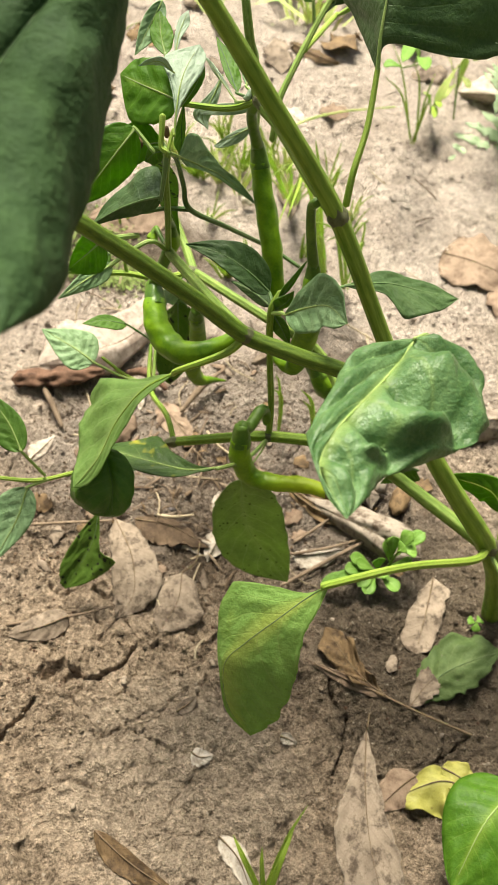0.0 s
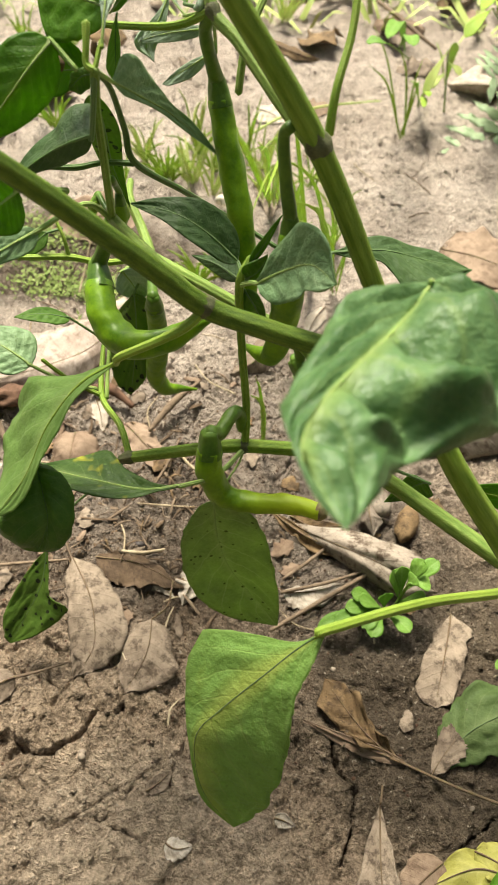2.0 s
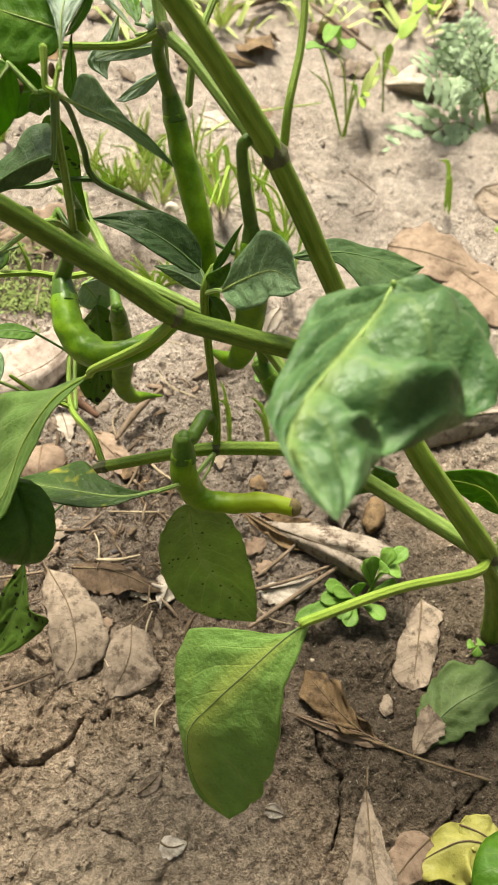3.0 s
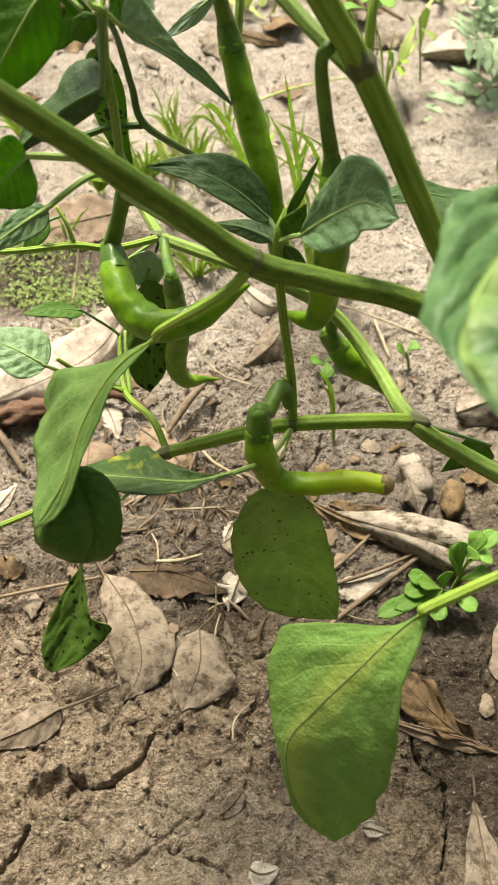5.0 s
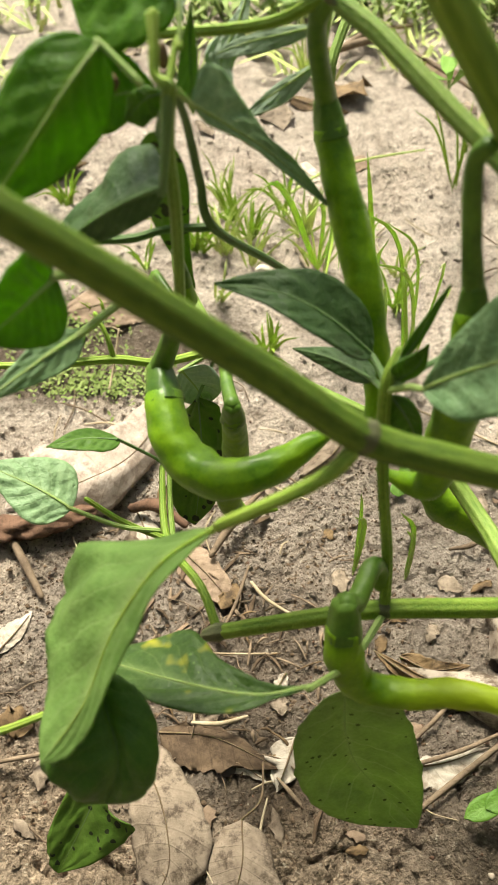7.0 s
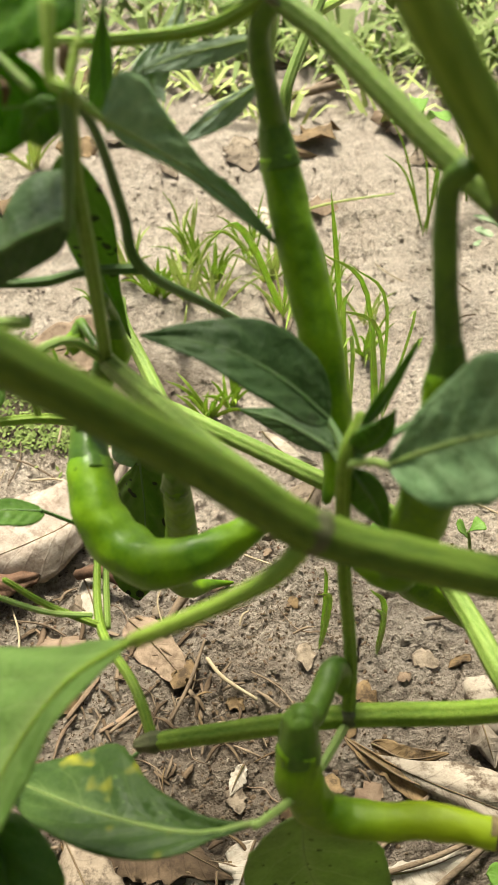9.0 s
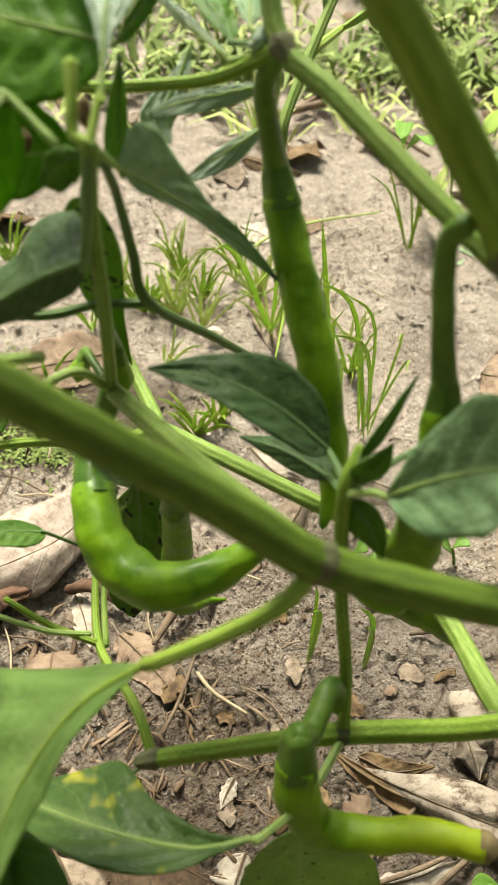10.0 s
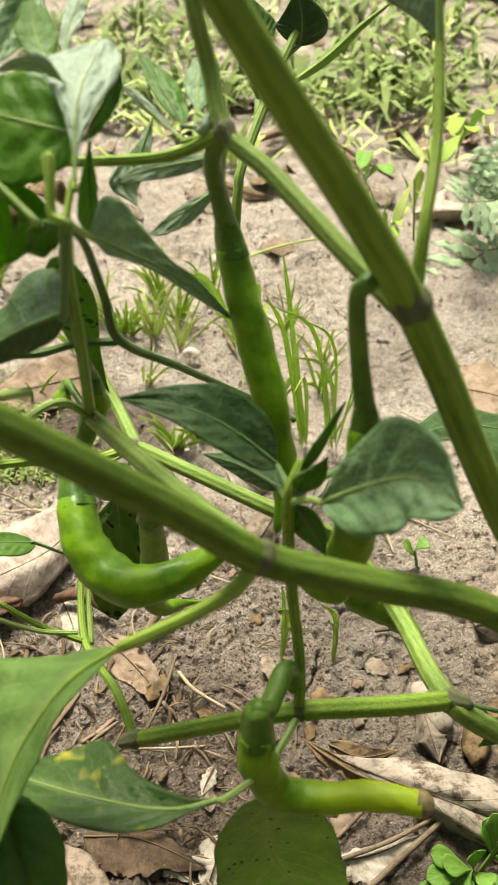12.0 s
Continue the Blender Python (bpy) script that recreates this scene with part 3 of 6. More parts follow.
# open cracks in the dried crust, as lines on the ground with their width and depth
CRACKS = [
    ([(0.051, 0.2679, 0), (0.0489, 0.2608, 0), (0.0393, 0.263, 0), (0.0338, 0.2593, 0), (0.0293, 0.2501, 0), (0.0204, 0.2449, 0), (0.0116, 0.2351, 0)], 0.0013, 0.013),
    ([(0.0249, 0.2665, 0), (0.0318, 0.2625, 0), (0.0393, 0.263, 0)], 0.0008, 0.006),
    ([(0.0041, 0.2851, 0), (0.0089, 0.2792, 0), (0.0145, 0.2746, 0)], 0.0009, 0.007),
    ([(-0.0092, 0.2489, 0), (-0.0072, 0.2436, 0), (0.001, 0.24, 0), (0.0116, 0.2351, 0)], 0.0009, 0.008),
    ([(-0.0274, 0.22, 0), (-0.0326, 0.2117, 0), (-0.0386, 0.203, 0), (-0.0456, 0.1927, 0)], 0.0017, 0.014),
    ([(0.0304, 0.2155, 0), (0.0348, 0.2114, 0), (0.041, 0.2119, 0), (0.0425, 0.2061, 0), (0.0469, 0.2061, 0), (0.0542, 0.2078, 0)], 0.0007, 0.006),
    ([(0.0518, 0.2031, 0), (0.0571, 0.1981, 0), (0.0642, 0.1969, 0), (0.0725, 0.1907, 0)], 0.0008, 0.006),
    ([(0.175, 0.249, 0.000), (0.177, 0.233, 0.000), (0.185, 0.222, 0.000), (0.181, 0.202, 0.000), (0.174, 0.185, 0.000)], 0.0008, 0.010),
    ([(0.237, 0.191, 0.000), (0.250, 0.202, 0.000), (0.263, 0.211, 0.000)], 0.0008, 0.009),
    ([(0.141, 0.432, 0.000), (0.146, 0.437, 0.000), (0.152, 0.445, 0.000), (0.156, 0.455, 0.000)], 0.0009, 0.012),
    ([(0.138, 0.484, 0.000), (0.153, 0.488, 0.000), (0.170, 0.481, 0.000), (0.185, 0.485, -0.000)], 0.0011, 0.006),
    ([(0.279, 0.867, 0.000), (0.302, 0.861, 0.000), (0.301, 0.833, -0.000), (0.282, 0.798, 0.000)], 0.0016, 0.007),
    ([(0.216, 0.856, 0.000), (0.230, 0.849, 0.000), (0.248, 0.852, 0.000), (0.272, 0.860, -0.000)], 0.0016, 0.007),
    ([(0.187, 0.846, 0.000), (0.215, 0.834, 0.000), (0.247, 0.834, 0.000), (0.282, 0.824, 0.000)], 0.0016, 0.007),
    ([(0.024, 1.037, 0.000), (0.051, 1.029, 0.000), (0.079, 1.027, 0.000)], 0.004, 0.010),
]
# rough pits where the crust has broken away: place, size, depth
PITS = [(*(-0.022, 0.2386), 0.0075, 0.013), (*(-0.0033, 0.2387), 0.0065, 0.012), (*(-0.0121, 0.2427), 0.0045, 0.006), (*(-0.0068, 0.2092), 0.005, 0.006), (*(0.0053, 0.3006), 0.008, 0.006), (*(0.0605, 0.2633), 0.005, 0.004)]


def height(x, y, full=True):
    """The ground's height: gentle swells, clods, crumbs, a net of fine cracks and the open ones."""
    x, y = np.asarray(x, float), np.asarray(y, float)
    z = 0.008 * smooth_noise(x * 6, y * 6, 1) + 0.008 * smooth_noise(x * 17, y * 17, 2)
    if not full:
        return z
    off = np.maximum(np.maximum(-0.06 - x, x - 0.30), np.maximum(np.maximum(0.15 - y, y - 0.56), 0))
    warp = 0.02 * smooth_noise(x * 30, y * 30, 9)
    z = z + 0.0058 * smooth_noise(x * 48, y * 48, 3) + 0.0044 * smooth_noise(x * 110, y * 110, 4) + 0.0034 * np.clip(1.1 - off / 0.3, 0, 1) * smooth_noise(x * 230, y * 230, 5) + 0.0022 * np.clip(1.1 - off / 0.15, 0, 1) * smooth_noise(x * 440, y * 440, 6)
    z = z - 0.013 * np.clip(off / 0.25, 0, 1) * np.abs(smooth_noise((x + warp) * 34, (y + warp) * 46, 31)) * np.clip(2.2 - off, 0, 1)
    net = cells((x + warp) * 13, (y + warp) * 13, 11)
    where = np.clip(smooth_noise(x * 7, y * 7, 21) * 3 + 0.5, 0, 1)
    z = z - 0.0032 * np.clip(1.2 - net / 0.022, 0, 1) * where
    fine_net = cells((x + 0.3 * warp) * 36, (y - 0.3 * warp) * 36, 13)
    z = z - 0.0030 * np.clip(1.3 - fine_net / 0.05, 0, 1) * np.clip(smooth_noise(x * 11, y * 11, 23) * 4 + 0.3, 0, 1)
    wx, wy = x + 0.004 * smooth_noise(x * 90, y * 90, 41) + 0.0022 * smooth_noise(x * 260, y * 260, 44), y + 0.004 * smooth_noise(x * 90, y * 90, 42) + 0.0022 * smooth_noise(x * 260, y * 260, 45)
    for line, wide, deep in CRACKS:
        away = np.full(x.shape, 9.0)
        for (ax, ay, _), (bx, by, _) in zip(line, line[1:]):
            t = np.clip(((wx - ax) * (bx - ax) + (wy - ay) * (by - ay)) / ((bx - ax) ** 2 + (by - ay) ** 2), 0, 1)
            away = np.minimum(away, np.hypot(wx - ax - t * (bx - ax), wy - ay - t * (by - ay)))
        z = z - deep * np.clip(1.7 - away / (0.5 * wide * (1 + 1.2 * smooth_noise(x * 120, y * 120, 43))), 0, 1)
    for ax, ay, r, deep in PITS:
        z = z - deep * np.clip(1.35 - np.hypot(wx - ax, wy - ay) / r - 0.9 * smooth_noise(x * 150, y * 150, 47), 0, 1)
    return z


def floor_at(x, y):
    return float(height(np.array([x]), np.array([y]))[0])


def spread(near_lo, near_hi, step, far, fine=0.0045):
    """Grid lines: even and close where the camera passes, then ever wider out to the distance."""
    line = list(np.arange(near_lo, near_hi, step))
    d, lo, hi = step, line[0], line[-1]
    while hi < far:
        d *= 1.012 if d < fine else 1.16
        lo, hi = lo - d, hi + d
        line.insert(0, lo)
        line.append(hi)
    return np.array(line)


gx, gy = spread(-0.06, 0.30, 0.0010, 400), spread(0.15, 0.56, 0.0011, 400, 0.009)
GX, GY = np.meshgrid(gx, gy)
GZ = height(GX, GY)
nx, ny = len(gx), len(gy)
verts = np.stack([GX, GY, GZ], axis=2).reshape(-1, 3)
idx = np.arange(nx * ny).reshape(ny, nx)
quads = np.stack([idx[:-1, :-1], idx[:-1, 1:], idx[1:, 1:], idx[1:, :-1]], axis=2).reshape(-1, 4)
gm = bpy.data.meshes.new("ground")
gm.vertices.add(len(verts))
gm.vertices.foreach_set("co", verts.ravel())
gm.loops.add(quads.size)
gm.loops.foreach_set("vertex_index", quads.ravel().astype(np.int32))
gm.polygons.add(len(quads))
gm.polygons.foreach_set("loop_start", np.arange(0, quads.size, 4, dtype=np.int32))
gm.polygons.foreach_set("use_smooth", np.ones(len(quads), dtype=bool))
gm.update()
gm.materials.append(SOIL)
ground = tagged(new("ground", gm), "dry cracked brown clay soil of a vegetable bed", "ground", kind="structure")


def scatter(name, count, area, sizes, mat, label, category, rng, sink=0.3, keep=None):
    """Many small lumps lying on the ground, one object."""
    ico = bmesh.new()
    bmesh.ops.create_icosphere(ico, subdivisions=1, radius=1.0)
    base = np.array([v.co[:] for v in ico.verts])
    tris = np.array([[v.index for v in f.verts] for f in ico.faces])
    ico.free()
    x0, y0, x1, y1 = area
    vs, fs, k = [], [], 0
    while k < count:
        x, y = rng.uniform(x0, x1), rng.uniform(y0, y1)
        if keep and not keep(x, y, rng):
            continue
        r = sizes[0] * (sizes[1] / sizes[0]) ** (rng.random() ** 2.8)
        q = base * (1 + 0.8 * (rng.random((len(base), 1)) - 0.5)) * (r * rng.uniform(0.7, 1.3, 3)) * (1, 1, 0.6)
        a = rng.uniform(0, 6.28)
        ca, sa = math.cos(a), math.sin(a)
        q = q @ np.array([[ca, sa, 0], [-sa, ca, 0], [0, 0, 1]])
        vs.append(q + (x, y, r * sink))
        fs.append(tris + k * len(base))
        k += 1
    v = np.concatenate(vs)
    mid = v.reshape(count, -1, 3).mean(axis=1)
    v = (v.reshape(count, -1, 3) + np.stack([np.zeros(count), np.zeros(count), height(mid[:, 0], mid[:, 1])], axis=1)[:, None, :]).reshape(-1, 3)
    me = bpy.data.meshes.new(name)
    me.from_pydata(v.tolist(), [], np.concatenate(fs).tolist())
    me.materials.append(mat)
    return tagged(new(name, me), label, category, kind="stuff")


rng = np.random.default_rng(4)
scatter("soil_crumbs", 22000, (-0.24, 0.12, 0.5, 1.0), (0.0004, 0.0024), SOIL, "loose crumbs of dry soil", "soil", rng)


# ---- the chilli plant ----
plant = thing("chilli_plant", "green chilli plant with hanging green peppers in dry soil", "plant")
S1_JOINT = (0.138, 0.354, 0.310)
TRUNK = (0.252, 0.290, 0.125)
NODE_LOW = (0.117, 0.333, 0.164)
NODE_LEFT = (0.061, 0.336, 0.148)
NODE_TWO = (0.172, 0.338, 0.153)
STAR = (0.112, 0.353, 0.246)
NODE_MID = (0.100, 0.318, 0.266)
NODE_SIX = (0.054, 0.402, 0.239)
NODE_TOP = (0.099, 0.412, 0.328)
FORK = (0.059, 0.375, 0.323)
NODE_FIVE = (0.064, 0.451, 0.178)
branch(plant, [(0.300, 0.305, -0.03), (0.278, 0.298, 0.06), TRUNK, (0.205, 0.303, 0.195), (0.170, 0.338, 0.248), S1_JOINT, (0.100, 0.362, 0.366), (0.050, 0.366, 0.440)],
       (0.0075, 0.0068, 0.0062, 0.0050, 0.0042, 0.0043, 0.0040, 0.0033), label="thick ribbed main stem",
       joints=[(S1_JOINT, (-0.5, 0.1, 0.85), 0.0050), (TRUNK, (-0.5, 0.1, 0.8), 0.0066)])
branch(plant, [TRUNK, (0.202, 0.328, 0.132), NODE_TWO, (0.166, 0.383, 0.141), (0.147, 0.409, 0.156), (0.114, 0.408, 0.183), NODE_FIVE],
       (0.0046, 0.0042, 0.0040, 0.0036, 0.0033, 0.0030, 0.0029), STEM_PALE, joints=[(NODE_TWO, (-0.6, 0.3, -0.1), 0.0044), (NODE_FIVE, (-0.7, 0.5, 0), 0.0034)])
branch(plant, [NODE_FIVE, (0.056, 0.479, 0.174), (0.047, 0.501, 0.179), (0.042, 0.543, 0.161)], (0.0029, 0.0028, 0.0026, 0.002), STEM_PALE)
branch(plant, [(0.200, 0.306, 0.203), (0.160, 0.312, 0.244), (0.124, 0.315, 0.258), NODE_MID, (0.079, 0.3175, 0.286), (0.049, 0.312, 0.318), (0.010, 0.300, 0.362)],
       (0.0043, 0.0042, 0.0041, 0.0042, 0.0040, 0.0038, 0.0034), STEM_SHADED, joints=[(NODE_MID, (-0.7, 0, 0.6), 0.0044)])
branch(plant, [NODE_TWO, (0.150, 0.333, 0.162), NODE_LOW, (0.097, 0.333, 0.161), NODE_LEFT], (0.0036, 0.0034, 0.0033, 0.0030, 0.0028), joints=[(NODE_LOW, (-1, 0, 0), 0.0036), (NODE_LEFT, (-0.9, 0, -0.3), 0.0034)])
branch(plant, [NODE_LOW, (0.117, 0.340, 0.184), (0.114, 0.349, 0.213), STAR, (0.116, 0.360, 0.255)], (0.0019, 0.0018, 0.0018, 0.0019, 0.0012))
branch(plant, [NODE_MID, (0.083, 0.346, 0.258), NODE_SIX], (0.0032, 0.0030, 0.0028), STEM_PALE, joints=[(NODE_SIX, (-0.4, 0.6, 0.5), 0.0030)])
branch(plant, [NODE_SIX, (0.057, 0.383, 0.284), (0.057, 0.381, 0.305), FORK], (0.0018, 0.0017, 0.0016, 0.0018), STEM_PALE)
branch(plant, [FORK, (0.056, 0.377, 0.324), (0.056, 0.381, 0.329), (0.056, 0.386, 0.334)], (0.0014, 0.0012, 0.0012, 0.0016), STEM_LIME)
branch(plant, [(0.138, 0.359, 0.305), (0.126, 0.375, 0.312), (0.110, 0.399, 0.322), NODE_TOP, (0.096, 0.423, 0.340), (0.093, 0.426, 0.351), (0.090, 0.433, 0.366)], (0.0026, 0.0026, 0.0025, 0.0025, 0.0023, 0.0022, 0.002), STEM_PALE, joints=[(NODE_TOP, (-0.3, 0.6, 0.3), 0.0031)])
branch(plant, [NODE_TOP, (0.084, 0.418, 0.319), (0.060, 0.429, 0.313), (0.048, 0.435, 0.311)], (0.0018, 0.0016, 0.0015, 0.0014), STEM)
branch(plant, [NODE_LEFT, (0.055, 0.352, 0.153), (0.041, 0.382, 0.140), (0.038, 0.413, 0.142), (0.038, 0.421, 0.141)], (0.0017, 0.0016, 0.0016, 0.0013, 0.001), STEM)
branch(plant, [(0.043, 0.383, 0.137), (0.041, 0.405, 0.137), (0.041, 0.423, 0.142)], (0.0013, 0.0012, 0.001), STEM_PALE)
branch(plant, [(0.041, 0.382, 0.140), (0.024, 0.386, 0.148), (0.011, 0.390, 0.158)], (0.0013, 0.0012, 0.001), STEM)
branch(plant, [FORK, (0.061, 0.393, 0.306), (0.063, 0.405, 0.282), (0.066, 0.407, 0.265), (0.085, 0.430, 0.235), (0.113, 0.467, 0.188), (0.133, 0.463, 0.177)], (0.0010, 0.0011, 0.0013, 0.0015, 0.0014, 0.0014, 0.0013), STEM_THIN)
branch(plant, [(0.066, 0.407, 0.265), (0.052, 0.405, 0.266), (0.041, 0.404, 0.264), (0.026, 0.405, 0.263)], (0.0014, 0.0012, 0.0014, 0.001), STEM_THIN)
branch(plant, [NODE_FIVE, (0.041, 0.436, 0.185), (0.024, 0.430, 0.193), (-0.000, 0.425, 0.196), (-0.028, 0.426, 0.196)], (0.0019, 0.0017, 0.0018, 0.0015, 0.0013), STEM_LIME)
branch(plant, [(0.024, 0.430, 0.193), (0.022, 0.434, 0.202), (0.018, 0.440, 0.208)], (0.0012, 0.0009, 0.0009), STEM_LIME)

pepper(plant, [NODE_TOP, (0.0959, 0.4164, 0.3179), (0.0986, 0.4205, 0.3022)], [(0.1016, 0.4205, 0.288), (0.1026, 0.4184, 0.283), (0.1047, 0.4123, 0.2739), (0.1079, 0.405, 0.2624), (0.1114, 0.3962, 0.2492), (0.1143, 0.3891, 0.2333), (0.1163, 0.3815, 0.2198), (0.1124, 0.3715, 0.2118)],
       (0.0050, 0.0051, 0.0053, 0.0057, 0.0057, 0.0054, 0.0044, 0.0012), PEPPER, "long green chilli hanging upright")
pepper(plant, [NODE_SIX, (0.048, 0.402, 0.221)], [(0.046, 0.393, 0.209), (0.048, 0.380, 0.203), (0.056, 0.369, 0.199), (0.067, 0.361, 0.201), (0.082, 0.363, 0.204), (0.094, 0.367, 0.210), (0.102, 0.370, 0.212)],
       (0.0064, 0.0075, 0.0077, 0.0070, 0.0056, 0.0038, 0.0008), PEPPER, "fat curved green chilli")
pepper(plant, [(0.066, 0.438, 0.186), (0.067, 0.422, 0.186)], [(0.069, 0.408, 0.182), (0.069, 0.418, 0.145), (0.065, 0.422, 0.115), (0.069, 0.425, 0.099), (0.079, 0.431, 0.092), (0.088, 0.435, 0.087)],
       (0.0046, 0.0058, 0.0058, 0.0046, 0.0022, 0.0006), PEPPER_DARK, "green chilli with a bent point")
pepper(plant, [(0.128, 0.356, 0.316), (0.126, 0.358, 0.310), (0.128, 0.356, 0.293)], [(0.131, 0.353, 0.273), (0.132, 0.350, 0.260), (0.132, 0.350, 0.243), (0.130, 0.348, 0.225), (0.127, 0.346, 0.213), (0.121, 0.351, 0.209), (0.114, 0.358, 0.207)],
       (0.0042, 0.0060, 0.0066, 0.0060, 0.0048, 0.0030, 0.0007), PEPPER, "green chilli bent at its point")
pepper(plant, [(0.1163, 0.338, 0.1715), (0.1142, 0.3378, 0.1814), (0.1109, 0.3344, 0.1862), (0.1051, 0.3243, 0.1843)], [(0.101, 0.318, 0.180), (0.101, 0.314, 0.170), (0.107, 0.311, 0.155), (0.122, 0.308, 0.153), (0.137, 0.306, 0.156), (0.152, 0.301, 0.158)],
       (0.0057, 0.0062, 0.0058, 0.0050, 0.0047, 0.0041), PEPPER_RIPE, "bent green chilli turning yellow at its brown end", scar=True)
pepper(plant, [(0.145, 0.411, 0.155), (0.147, 0.411, 0.145)], [(0.150, 0.407, 0.135), (0.157, 0.402, 0.127), (0.169, 0.399, 0.120), (0.181, 0.392, 0.109)], (0.0060, 0.0075, 0.0072, 0.0030), PEPPER_DARK, "dark green chilli behind a branch")
pepper(plant, [(0.053, 0.417, 0.250), (0.054, 0.426, 0.237)], [(0.054, 0.426, 0.230), (0.054, 0.426, 0.223), (0.054, 0.427, 0.216)], (0.0030, 0.0044, 0.0018), PEPPER, "small young green chilli")
pepper(plant, [NODE_SIX, (0.0474, 0.4154, 0.2398)], [(0.044, 0.4189, 0.2359), (0.0431, 0.4173, 0.234), (0.0425, 0.4155, 0.2321)], (0.0024, 0.0034, 0.0014), PEPPER_DARK, "tiny chilli just set")

# unseen crown, added above the view to shade the near soil
unseen_crown_rng = random.Random(8)
unseen_crown_lines = [[(0.050, 0.366, 0.440), (0.00, 0.44, 0.58), (-0.06, 0.56, 0.72)], [(0.00, 0.44, 0.58), (0.05, 0.56, 0.68), (0.08, 0.68, 0.74)], [(0.278, 0.298, 0.10), (0.36, 0.38, 0.45), (0.30, 0.50, 0.72)], [(0.36, 0.38, 0.45), (0.24, 0.46, 0.66), (0.16, 0.58, 0.74)], [(-0.03, 0.50, 0.65), (-0.12, 0.56, 0.70), (-0.20, 0.60, 0.74)]]
unseen_crown_spots = []
for line in unseen_crown_lines:
    branch(plant, line, (0.004, 0.003, 0.0018))
    unseen_crown_spots += [q for q in curve_points(line, 24) if q.z > 0.56]
for k in range(11):
    p = unseen_crown_spots[int(unseen_crown_rng.random() * len(unseen_crown_spots))]
    ang = k * 2.4 + unseen_crown_rng.uniform(-0.4, 0.4)
    out = Vector((math.cos(ang), math.sin(ang), unseen_crown_rng.uniform(-0.1, 0.4)))
    side = Vector((-math.sin(ang), math.cos(ang), unseen_crown_rng.uniform(-0.3, 0.3)))
    size = unseen_crown_rng.uniform(0.07, 0.105)
    q = p + out * 0.035 + Vector((0, 0, 0.02))
    if (q + out * size).z < 0.60 or q.z < 0.60:
        continue
    leaf(plant, [q, q + out * size * 0.5, q + out * size + Vector((0, 0, -size * 0.15))], q + out * size * 0.4 + side * size * 0.3, q + out * size * 0.4 - side * size * 0.3, [p], seed=50.0 + k, nu=12, ns=3)

# leaves, from the front of the plant to its top and back
leaf(plant, [(0.1471, 0.2245, 0.198), (0.1367, 0.2219, 0.1851), (0.1258, 0.2174, 0.1721), (0.1104, 0.2118, 0.1515), (0.0995, 0.2056, 0.1332), (0.1028, 0.1929, 0.1054), (0.1166, 0.1831, 0.083)], [(0.1374, 0.2252, 0.1853), (0.1206, 0.2337, 0.1732), (0.1025, 0.2393, 0.1627), (0.0955, 0.2299, 0.151), (0.0952, 0.216, 0.1374), (0.097, 0.2045, 0.1245), (0.102, 0.191, 0.1013)], [(0.1428, 0.2158, 0.1883), (0.137, 0.2064, 0.1754), (0.1357, 0.1972, 0.1566), (0.1339, 0.1903, 0.1331), (0.1278, 0.185, 0.103)], [TRUNK, (0.239, 0.274, 0.137), (0.192, 0.251, 0.169)],
     (LEAF_FRONT, LEAF_UNDER), 0.0004, VEIN_DARK, "large yellow-green leaf hanging over the soil", seed=1.0, shaped=draped, nu=50, ns=14, quilt=0.035, veins=6.0, crinkle=0.05, stalk=STEM_LIME, thickness=0.0027)
leaf(plant, [(0.1029, 0.3131, 0.1472), (0.1047, 0.3123, 0.1173), (0.1107, 0.3108, 0.0883), (0.1238, 0.308, 0.0611), (0.1403, 0.3028, 0.0323)], [(0.0952, 0.3122, 0.1397), (0.0871, 0.3119, 0.116), (0.0874, 0.3081, 0.0888), (0.0944, 0.3046, 0.0634), (0.1102, 0.3029, 0.0436)], [(0.1192, 0.3131, 0.1391), (0.1294, 0.3112, 0.1151), (0.136, 0.3073, 0.0843), (0.1399, 0.3048, 0.0531)], [NODE_LOW, (0.114, 0.332, 0.150)],
     (LEAF_SPOT, LEAF_SPOT), 0.0004, VEIN, "olive green leaf with black flecks", seed=2.0, shaped=draped, quilt=0.03, crinkle=0.06)
leaf(plant, [(0.0652, 0.3148, 0.2386), (0.0502, 0.3105, 0.2293), (0.037, 0.3009, 0.2146), (0.0271, 0.2887, 0.1968), (0.0134, 0.2795, 0.181)], [(0.0474, 0.3266, 0.219), (0.0256, 0.3326, 0.206), (0.013, 0.3243, 0.1936), (0.0144, 0.3103, 0.1877), (0.0127, 0.2937, 0.1847)], [(0.0509, 0.3047, 0.2299), (0.0422, 0.2961, 0.2188), (0.033, 0.2859, 0.2025), (0.0218, 0.2795, 0.1854)], [NODE_MID, (0.093, 0.313, 0.261), (0.084, 0.311, 0.256), (0.068, 0.310, 0.247)],
     (LEAF_OLIVE, LEAF_UNDER), 0.0008, STEM_LIME, "narrow folded leaf with a ruffled margin", seed=3.0, shaped=draped, quilt=0.05, crinkle=0.05, wave=0.06, ragged=0.12, thickness=0.0021)
leaf(plant, [(0.090, 0.301, 0.176), (0.072, 0.301, 0.172), (0.047, 0.310, 0.166), (0.018, 0.328, 0.149)], [(0.073, 0.306, 0.170), (0.062, 0.314, 0.164), (0.057, 0.324, 0.164), (0.051, 0.332, 0.163), (0.034, 0.331, 0.157)], [(0.078, 0.298, 0.174), (0.062, 0.295, 0.175), (0.047, 0.299, 0.172), (0.029, 0.311, 0.157)], [NODE_LOW, (0.115, 0.329, 0.164), (0.104, 0.314, 0.166)],
     (LEAF_SICK, LEAF_UNDER), 0.0009, VEIN, "leaf with large yellow flecks", seed=4.0)
